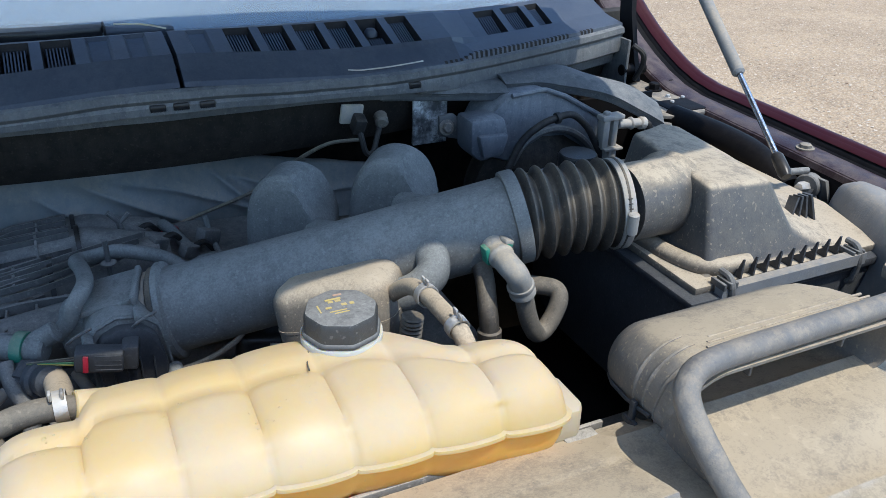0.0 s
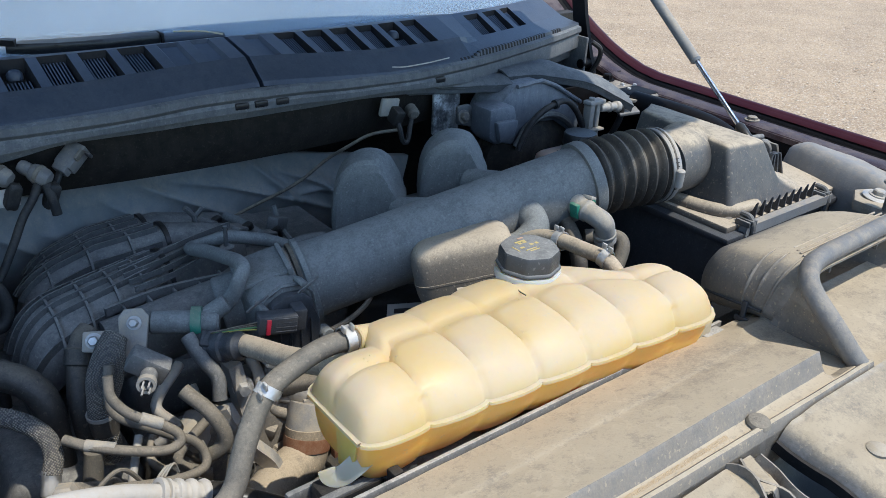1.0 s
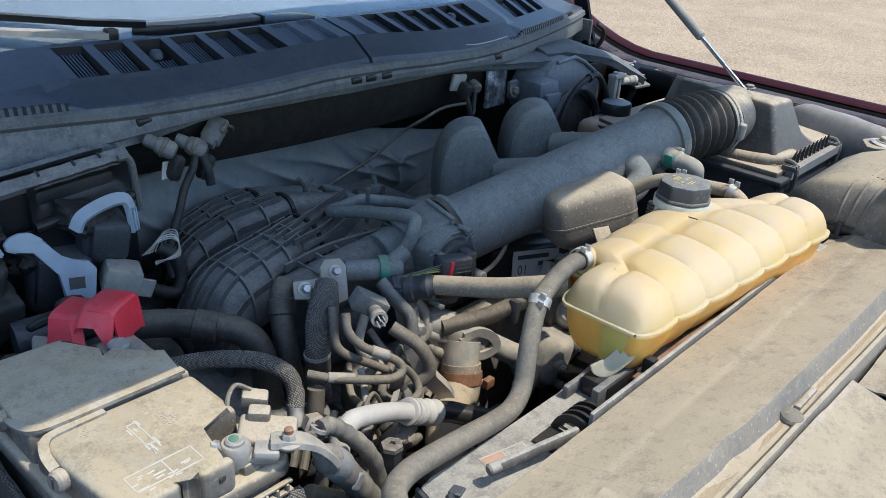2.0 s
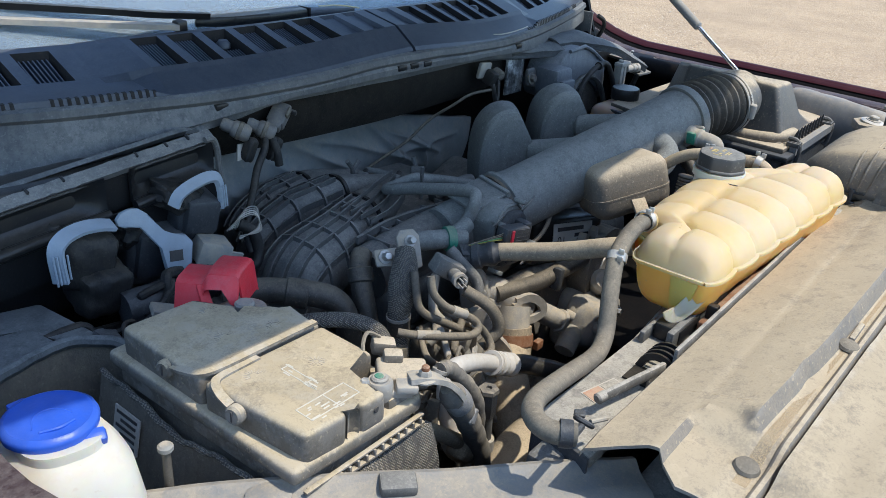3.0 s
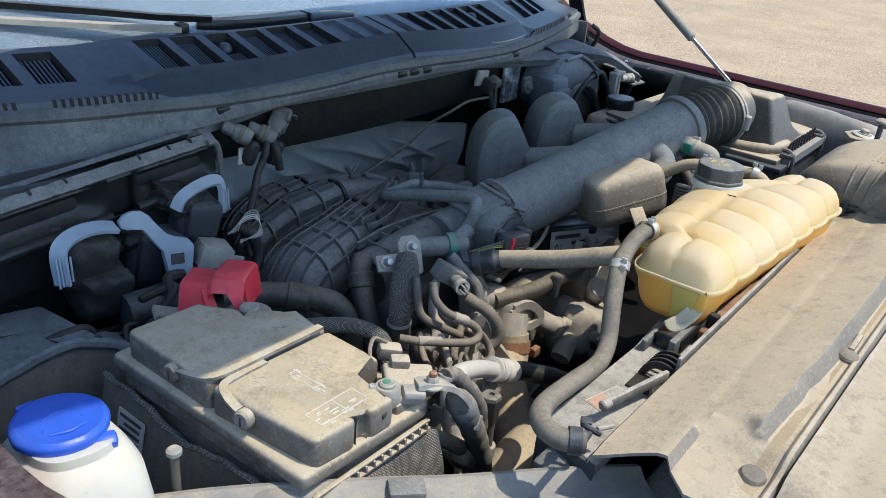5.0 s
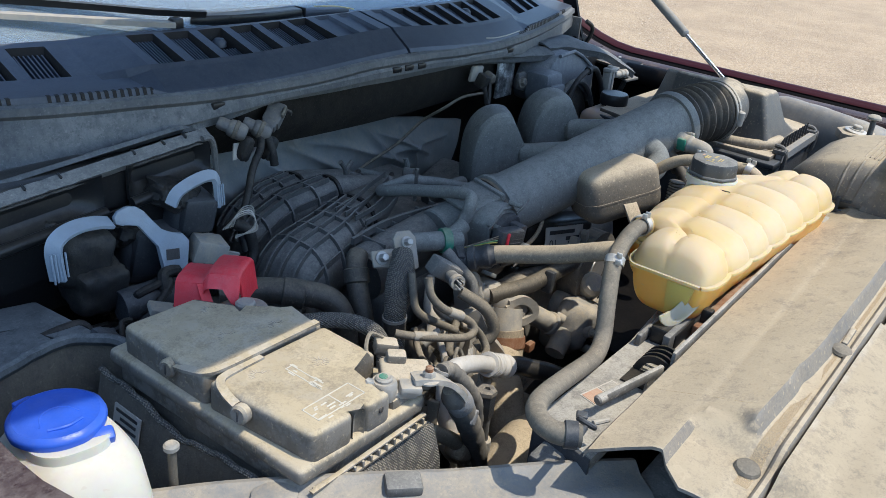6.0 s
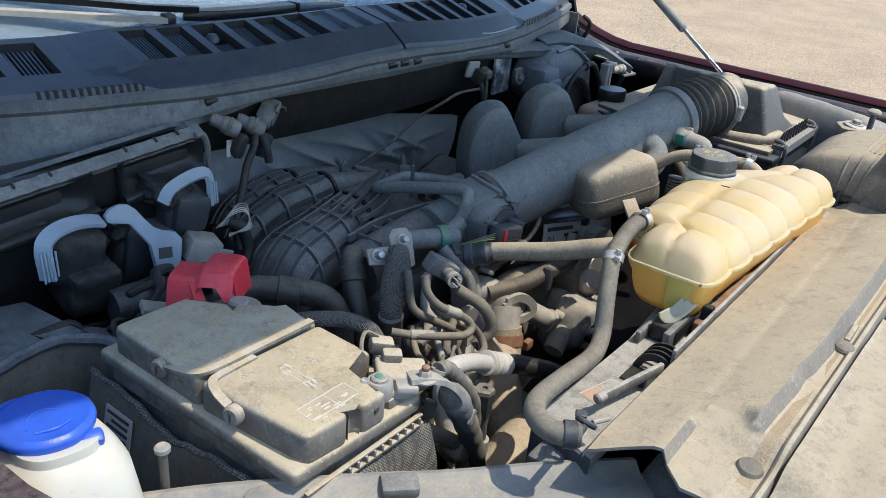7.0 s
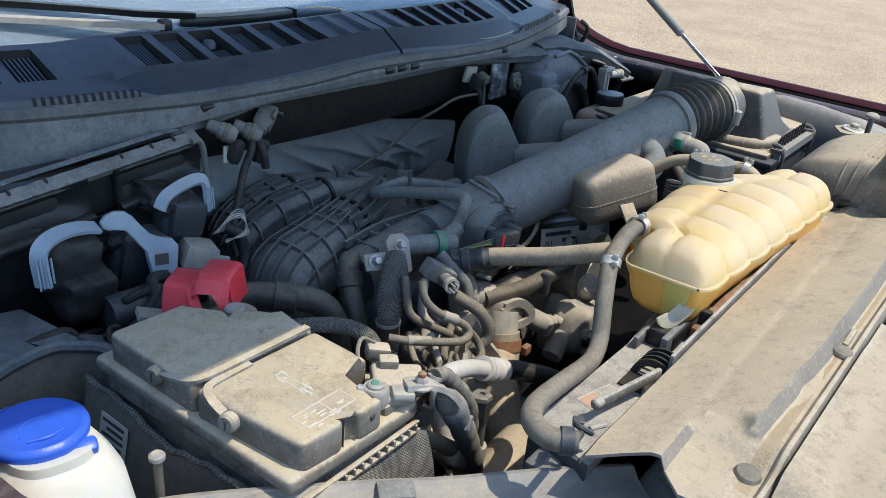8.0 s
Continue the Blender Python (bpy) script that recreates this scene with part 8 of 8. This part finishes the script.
    s = thing("plenum_cover", (-0.42, 1.10, 1.15), "black glossy moulded plenum box under the cowl's corner", "plenum cover")
    def ledge_z(x):
        return 1.2545 - 0.088 * (-0.255 - x)

    part("top_edge", surface(lambda x, v: (x, 1.058 + 0.015 * v + 0.0010 * noise.noise((x * 60, v, 0)), ledge_z(x) - 0.004 + 0.008 * v + 0.0012 * noise.noise((x * 80, v * 3, 4))), span(-0.68, -0.258, 50), span(0, 1, 5), (0, 0.002, -0.006)), "black", s, "dusty rough upper ledge")
    for x in (-0.62, -0.575, -0.53, -0.49, -0.45, -0.36, -0.32, -0.29):
        part("ledge_notch", box((x, 1.071, ledge_z(x) + 0.003), (0.003, 0.010, 0.004), 0.001, 1, (20, 4, 0)), "blackclean", s)
    for xa, xb in ((-0.378, -0.264), (-0.68, -0.410)):
        part("panel", surface(lambda u, v: (xa + (xb - xa) * u, 1.056 + 0.016 * math.sin(math.pi * v) ** 0.8 * min(1.0, 8 * u, 8 * (1 - u)), ledge_z(xa + (xb - xa) * u) - 0.005 - 0.042 * v), span(0, 1, 24), span(0, 1, 10), (0, 0.006, 0)), "blackclean", s, "glossy black recessed panel")
        part("panel_roll", sweep([(xa + (xb - xa) * u, 1.052, ledge_z(xa + (xb - xa) * u) - 0.049) for u in span(0, 1, 8)], 0.007, 12), "blackclean", s)
    part("step", surface(lambda x, v: (x, 1.066, ledge_z(x) - 0.008 - 0.045 * v), span(-0.412, -0.376, 3), (0, 1), (0, 0.004, 0)), "blackclean", s)
    part("skirt", surface(lambda x, v: (x, 1.054 + 0.004 * v, ledge_z(x) - 0.052 - 0.05 * v), span(-0.68, -0.262, 10), span(0, 1, 3), (0, 0.004, 0)), "blackclean", s)
    part("end_rim", hose([(-0.275, 1.056, 1.251), (-0.264, 1.056, 1.250), (-0.259, 1.055, 1.238), (-0.258, 1.053, 1.212), (-0.258, 1.048, 1.185)], 0.0042, 8), "black", s)
    part("back", box((-0.46, 1.10, 1.16), (0.42, 0.06, 0.16), 0.01), "blackclean", s)


build_fuse_corner()


# ---- front of the truck ----
def build_front():
    t = thing("core_brace", (-0.40, 0.55, 1.06), "grey sheet metal brace along the front corner", "brace")
    path = [(-0.60, 0.700, 1.126), (-0.556, 0.662, 1.130), (-0.476, 0.590, 1.132), (-0.421, 0.540, 1.131), (-0.35, 0.488, 1.126), (-0.288, 0.440, 1.120)]
    ring = [(-0.15, -0.25), (0.06, -0.18), (0.12, 0.0), (0.06, 0.16), (-0.04, 0.35), (-0.08, 0.8), (-0.06, 1.15), (-0.2, 1.5), (-1.2, 1.8), (-2.2, 1.8), (-2.2, -0.25)]
    part("channel", sweep(smooth_path(path, 5), 0.030, ring=ring, normal=(0, 0, 1)), "brace", t)
    part("rubber_pad", box((-0.462, 0.562, 1.134), (0.030, 0.022, 0.010), 0.003, 2, (0, 0, -42)), "black", t)
    part("round_boss", lathe([(0.018, 0), (0.018, 0.006), (0.012, 0.008), (0, 0.008)], pose(-0.538, 0.628, 1.126), 20), "brace", t)
    p = thing("headlamp_panel", (-0.45, 0.45, 1.0), "dusty grey headlamp mounting panel at the corner", "panel")
    part("panel", surface(lambda u, v: (-0.54 + 0.25 * u - 0.05 * v, 0.60 - 0.19 * u - 0.16 * v, 1.085 - 0.01 * u - 0.05 * v), span(0, 1, 14), span(0, 1, 8), (0, 0, -0.01)), "frontpanel", p)
    # grille top panels either side of the latch
    for name, xa, xb in (("grille_panel", -0.36, 0.035), ("grille_panel", 0.222, 0.62)):
        g = thing(name, ((xa + xb) / 2, 0.26, 1.10), "dusty grey grille top panel with pressed ridges", "grille panel", "grille top panels")

        def f(u, v, xa=xa, xb=xb):
            x = xa + (xb - xa) * u
            y = rail_y(x) - 0.0105 - 0.150 * v
            z = 1.1895 - 0.034 * v - 0.010 * ramp(-x, 0.30, 0.32)
            z += 0.005 * (1 - math.exp(-((v - 0.22) / 0.10) ** 2)) if v > 0.22 else 0.0
            z += 0.008 * math.exp(-(((x - (xa + 0.10)) / 0.028) ** 2 + ((v - 0.55) / 0.16) ** 2))
            z += 0.0035 * ramp(math.sin((x - xa) * 9.0 + v * 2.0), 0.2, 0.5)
            e = min(u, 1 - u)
            if e < 0.04:
                z -= 0.016 * (1 - e / 0.04) ** 2
            return (x, y, z)

        part("panel", surface(f, span(0, 1, 50), span(0, 1, 24), (0, 0, -0.006)), "frontpanel", g)
        edge = [Vector(f(0.002, v)) + Vector((-0.002, 0, -0.001)) for v in span(0.0, 1.0, 12)]
        part("edge_strip", sweep(edge, 0.004, ring=[(0.5, 0.5), (0.5, -0.5), (-2.0, -0.5), (-2.0, 0.5)], normal=(0, 0, 1)), "blackclean", g, "black rubber edge strip")
        for u, v in ((0.12, 0.40), (0.55, 0.45), (0.88, 0.40)):
            q = Vector(f(u, v))
            part("push_pin", lathe([(0, 0), (0.009, 0), (0.010, 0.0025), (0.008, 0.004), (0, 0.0045)], Matrix.Translation(q - Vector((0, 0, 0.001))), 16), "frontpanel", g)
    l = thing("hood_latch", (0.13, 0.26, 1.02), "black hood latch with crumpled lever and cables", "hood latch")
    part("plate", box((0.13, 0.275, 1.075), (0.17, 0.10, 0.02), 0.004), "blackclean", l)
    for k, (x, bend) in enumerate(((0.150, 0.004), (0.168, -0.006), (0.182, 0.005))):
        part("lever", sweep(smooth_path([(x, 0.316, 1.146), (x + bend, 0.300, 1.150 - 0.006 * k), (x - bend, 0.276, 1.138), (x + bend * 2, 0.252, 1.120), (x + 0.01, 0.225, 1.085)], 6), 0.010, ring=[(1.6, 0.10), (1.6, -0.10), (-1.6, -0.10), (-1.6, 0.10)], normal=(0, 0.3, 1)), "engine", l)
    part("housing", box((0.112, 0.284, 1.110), (0.040, 0.040, 0.050), 0.010, 3, (20, 10, 10)), "black", l)
    part("tab", prism([(-0.02, -0.012), (0.024, -0.010), (0.018, 0.012), (-0.016, 0.014)], -0.0015, 0.0015, 0, pose(0.100, 0.296, 1.148, 25, 8, 20)), "frontpanel", l)
    part("tab", prism([(-0.014, -0.010), (0.014, -0.012), (0.010, 0.010), (-0.010, 0.012)], -0.0015, 0.0015, 0, pose(0.128, 0.300, 1.138, -20, 18, -15)), "frontpanel", l)
    part("cable", hose([(0.08, 0.31, 1.12), (0.11, 0.30, 1.14), (0.15, 0.28, 1.13), (0.19, 0.25, 1.10)], 0.003, 8), "wire", l)
    def press(u, v):
        x, y = 0.036 + (0.160 - 0.018 * v) * u, 0.3165 - (0.062 - 0.020 * u * u) * v
        z = 1.1565 - 0.003 * v - 0.026 * ramp(v, 0.72, 1.0) - 0.010 * ramp(u, 0.90, 1.0) + 0.0025 * ramp(noise.noise((x * 30, y * 30, 6)), -0.1, 0.3)
        z += 0.004 * math.exp(-((x - 0.075) ** 2 + (y - 0.288) ** 2) / 0.00006)
        return (x, y, z)

    sheet = surface(press, span(0, 1, 90), span(0, 1, 44), (0, 0, -0.0022))
    gone = []
    for f in sheet.faces:
        p = f.calc_center_median()
        if any(((p.x - cx) / rx) ** 2 + ((p.y - cy) / ry) ** 2 < 1 for cx, cy, rx, ry in ((0.118, 0.288, 0.014, 0.010), (0.150, 0.276, 0.012, 0.008), (0.100, 0.268, 0.010, 0.006))):
            gone.append(f)
    bmesh.ops.delete(sheet, geom=gone, context="FACES")
    part("bracket", sheet, "frontpanel", l, "dusty grey pressed bracket with holes")
    part("bracket_bolt", bolt((0.075, 0.288, 1.160), (0.075, 0.288, 1.165), 0.0055), "frontpanel", l)
    part("dark_well", box((0.13, 0.22, 1.04), (0.20, 0.16, 0.05), 0.01), "blackclean", l)
    l.location.z += 0.022
    setting("bumper_beam", box((0.12, 0.10, 0.75), (1.5, 0.16, 0.66), 0.05, 3), "maroon", "front end of the truck below the grille panels", "front end")


build_front()


def build_wiper():
    t = thing("windshield_wiper", (-0.1, 1.25, 1.345), "black wiper arm lying at the base of the windshield", "wiper")
    part("arm", prism([(-0.140, 1.256), (-0.098, 1.296), (-0.045, 1.300), (0.066, 1.262), (0.060, 1.236), (-0.02, 1.232), (-0.08, 1.240)], 1.338, 1.352, 0.004), "blackclean", t)
    part("arm_end", prism([(0.064, 1.262), (0.150, 1.236), (0.152, 1.222), (0.062, 1.236)], 1.336, 1.349, 0.003), "cowl", t)
    part("arm_joint", box((0.063, 1.249, 1.345), (0.003, 0.030, 0.016), 0.001), "cowldark", t)
    part("blade", sweep([(x, 1.262 + 0.50 * (-0.19 - x), 1.360 + 0.006 * math.sin(6 * (-0.13 - x)) + 0.06 * max(0, -0.19 - x)) for x in span(-0.66, -0.13, 16)], 0.006, ring=[(0.5, 1.2), (0.5, -1.2), (-1.0, -0.4), (-1.0, 0.4)]), "blackclean", t)
    part("blade_frame", sweep([(x, 1.230 + 0.50 * (-0.19 - x), 1.350 + 0.06 * max(0, -0.19 - x)) for x in span(-0.66, -0.185, 12)], 0.007, ring=[(0.5, 1.3), (0.5, -1.3), (-0.5, -1.3), (-0.5, 1.3)]), "greyblock", t, "pale dusty blade frame")
    part("blade_clip", box((-0.180, 1.232, 1.350), (0.016, 0.016, 0.016), 0.003), "blackclean", t)
    s = thing("dry_straw", (0.10, 1.21, 1.355), "thin dry straw stem lying on the cowl", "straw", "dry straws")
    part("stem", hose([(0.138, 1.200, 1.352), (0.11, 1.215, 1.356), (0.075, 1.228, 1.356)], 0.0012, 6), "strap", s)
    s = thing("dry_straw", (0.41, 1.07, 1.307), "thin dry straw stem caught on the rubber seal", "straw", "dry straws")
    part("stem", hose([(0.351, 1.077, 1.3075), (0.368, 1.068, 1.308), (0.415, 1.072, 1.308), (0.463, 1.080, 1.309)], 0.0010, 6), "label", s)


build_wiper()


# ---- small things round the bay ----
pipe_thing("vent_hose", "dark rubber hose dropping below the intake tube", "vent hose", [(0.372, 0.735, 1.20), (0.366, 0.700, 1.183), (0.358, 0.676, 1.165), (0.356, 0.664, 1.135), (0.357, 0.66, 1.06)], 0.0105, "rubber", 16, 5, lambda t: part("collar", lathe([(0.0107, 0), (0.0130, 0.002), (0.0130, 0.046), (0.0107, 0.048)], along((0.3565, 0.665, 1.140), (0.357, 0.660, 1.06)), 18), "rubber", t, "tan dusty collar"))
cr = thing("corrugated_hose", (0.26, 0.645, 1.08), "short corrugated hose under the resonator box", "hose")
part("hose", sweep([(0.262 - 0.012 * u, 0.650, 1.188 - 0.11 * u) for u in span(0, 1, 90)], lambda u: 0.0105 + 0.0012 * math.sin(u * 150), 14), "rubber", cr)
pipe_thing("wire_harness", "thin dark wire looping below the throttle", "wire harness", [(0.045, 0.775, 1.098), (0.085, 0.778, 1.103), (0.115, 0.785, 1.112), (0.135, 0.795, 1.125)], 0.0032, "wire", 8)
fb = thing("support_bracket", (0.815, 0.69, 1.14), "ribbed black bracket below the hood strut pivot", "bracket")
part("plate", prism([(0.790, 0.690), (0.850, 0.684), (0.862, 0.700), (0.800, 0.706)], 1.140, 1.150, 0.002), "inner", fb)
for tip in ((0.783, 1.168), (0.800, 1.160), (0.818, 1.155), (0.838, 1.150)):
    part("rib", sweep([(0.812 + 0.4 * (tip[0] - 0.812), 0.694, 1.205), (tip[0], 0.686, tip[1])], 0.0045, ring=[(0.35, 1.6), (0.35, -1.6), (-0.35, -1.6), (-0.35, 1.6)], normal=(1, 0, 0)), "plug", fb)
hp = thing("fender_hump", (0.89, 0.59, 1.10), "dusty grey pressed hump with a round hole on the inner fender", "inner fender")
part("hump", lump((0.905, 0.598, 1.128), (0.120, 0.270, 0.142), (0, 14, -22), 0.03, 1.0, 14), "brace", hp)
# solid black disc painted in for the open hole's shade
part("hole", rod((0.893, 0.585, 1.180), (0.894, 0.585, 1.1935), 0.0075, 18), "ink", hp)
bs = thing("fender_bolt", (0.812, 0.524, 1.18), "large zinc bolt and washer on a dusty bracket", "bolt")
part("bracket", prism([(0.770, 0.488), (0.850, 0.495), (0.862, 0.540), (0.815, 0.560), (0.775, 0.540)], 1.176, 1.192, 0.003), "sheet", bs)
part("washer", lathe([(0.0, 0.0), (0.021, 0.0), (0.0215, 0.0015), (0.019, 0.003), (0.012, 0.004), (0, 0.004)], pose(0.812, 0.524, 1.192, 8, 0, 0), 28), "steel", bs)
part("bolt_head", bolt((0.812, 0.524, 1.195), (0.812, 0.523, 1.204), 0.009), "dullsteel", bs)
bp = thing("hood_stop", (0.775, 0.495, 1.192), "pale mushroom-shaped rubber hood stop", "bump stop")
part("stem", rod((0.775, 0.495, 1.191), (0.775, 0.495, 1.232), 0.005, 14), "black", bp)
part("head", lathe([(0.0, 0), (0.010, 0), (0.0125, 0.002), (0.012, 0.005), (0.008, 0.0085), (0.0, 0.0095)], pose(0.775, 0.495, 1.229), 24), "greyblock", bp)
# clip row and vent pipes along the manifold's rear
for x, y, z in ((0.075, 1.05, 1.112), (0.11, 1.03, 1.104), (0.05, 1.10, 1.108)):
    sc = thing("sensor_plug", (x, y, z - 0.02), "small black sensor plug behind the manifold", "sensor", "manifold sensors")
    part("body", box((x, y, z), (0.024, 0.016, 0.018), 0.003, 2, (10, 20, 30)), "black", sc)
    part("lead", hose([(x, y, z), (x + 0.02, y + 0.01, z + 0.004), (x + 0.035, y + 0.03, z - 0.02)], 0.004, 8), "tape", sc)
st = thing("wire_stand", (0.03, 1.13, 1.09), "forked dark wire holder standing on the manifold", "wire holder")
part("post", sweep([(0.036, 1.105, 1.100), (0.034, 1.106, 1.125), (0.022, 1.106, 1.140)], 0.004, 8), "black", st)
part("fork", sweep([(0.034, 1.106, 1.122), (0.048, 1.105, 1.136)], 0.0035, 8), "black", st)
# wires between battery and engine
rnd = random.Random(17)
for k in range(7):
    a = Vector((-0.33 + 0.012 * k, 0.665 + 0.010 * rnd.random(), 1.06 + 0.02 * rnd.random()))
    w = thing("wire_lead", a, "thin dusty wire between battery and engine", "wires", "loose wires")
    part("wire", hose([a, a + Vector((0.02, 0.01, 0.020 * rnd.uniform(-1, 1))), a + Vector((0.05, 0.03 * rnd.uniform(-1, 1), 0.01)), a + Vector((0.08, 0.03, -0.05))], rnd.uniform(0.0022, 0.0045), 8), rnd.choice(("tape", "hose", "wire")), w)
for k, (x, y, z) in enumerate(((-0.222, 0.690, 1.040), (-0.200, 0.668, 1.030), (-0.178, 0.700, 1.035), (-0.236, 0.655, 1.020))):
    sc = thing("wire_plug", (x, y, z - 0.01), "small dusty wire plug with pale leads", "electrical plug", "small wire plugs")
    part("body", box((x, y, z), (0.020, 0.014, 0.024), 0.003, 2, (20 * k, 15, 30)), ("black", "engine", "alloy", "black")[k], sc)
    for j in range(3):
        part("lead", hose([(x - 0.004 + 0.004 * j, y, z + 0.010), (x - 0.002 + 0.004 * j, y - 0.004, z + 0.022), (x + 0.012 + 0.003 * j, y + 0.004, z + 0.026), (x + 0.024, y + 0.01, z + 0.008)], 0.0013, 6), "greyblock", sc)

pipe_thing("coolant_hose", "black dusty hose crossing behind the main hose", "coolant hose", [(0.0, 0.79, 1.035), (0.07, 0.772, 1.032), (0.135, 0.768, 1.030), (0.21, 0.765, 1.030), (0.27, 0.772, 1.02)], 0.0125, "rubber", 14, 5, lambda t: part("clip", box((0.115, 0.757, 1.030), (0.012, 0.016, 0.034), 0.003, 2, (0, 10, 0)), "plug", t))
al = thing("alternator", (0.25, 0.82, 0.90), "dusty alternator housing with cooling slots", "alternator")
part("housing", lathe([(0.0, -0.03), (0.050, -0.03), (0.062, -0.022), (0.066, 0.0), (0.066, 0.05), (0.0, 0.05)], pose(0.262, 0.800, 1.000, 90, 0, 0), 32), "engine", al)
for k in range(9):
    an = radians(150 + 26 * k)
    part("cooling_fin", box((0.262 + 0.052 * math.cos(an), 0.832, 1.000 + 0.052 * math.sin(an)), (0.024, 0.010, 0.006), 0.0015, 1, (0, -math.degrees(an), 0)), "alloy", al)
part("pulley", lathe([(0.0, -0.052), (0.024, -0.052), (0.026, -0.048), (0.022, -0.044), (0.026, -0.040), (0.022, -0.036), (0.026, -0.032), (0.0, -0.030)], pose(0.262, 0.800, 1.000, -90, 0, 0), 24), "steel", al)
part("bracket", box((0.205, 0.772, 1.045), (0.020, 0.014, 0.050), 0.003, 2, (0, 25, 10)), "alloy", al)
part("bracket", box((0.235, 0.768, 1.055), (0.016, 0.012, 0.040), 0.003, 2, (0, -15, 10)), "alloy", al)
wp = thing("water_pump", (0.20, 0.74, 0.90), "pale cast water pump body with bolt bosses", "water pump")
part("body", lump((0.205, 0.752, 0.975), (0.105, 0.062, 0.074), (10, 20, 15), 0.05, 4.0), "alloy", wp)
for x, z in ((0.175, 0.985), (0.222, 1.000), (0.236, 0.958), (0.188, 0.950)):
    part("boss", rod((x, 0.735, z), (x - 0.004, 0.708, z + 0.002), 0.0095, 14, 0.25), "alloy", wp)
    part("bolt_head", bolt((x - 0.004, 0.709, z + 0.002), (x - 0.005, 0.701, z + 0.003), 0.0052), "steel", wp)
part("neck", hose([(0.165, 0.748, 0.975), (0.145, 0.745, 0.968), (0.125, 0.742, 0.955)], 0.016, 16), "alloy", wp)
wp.location += Vector((-0.012, -0.015, -0.038))
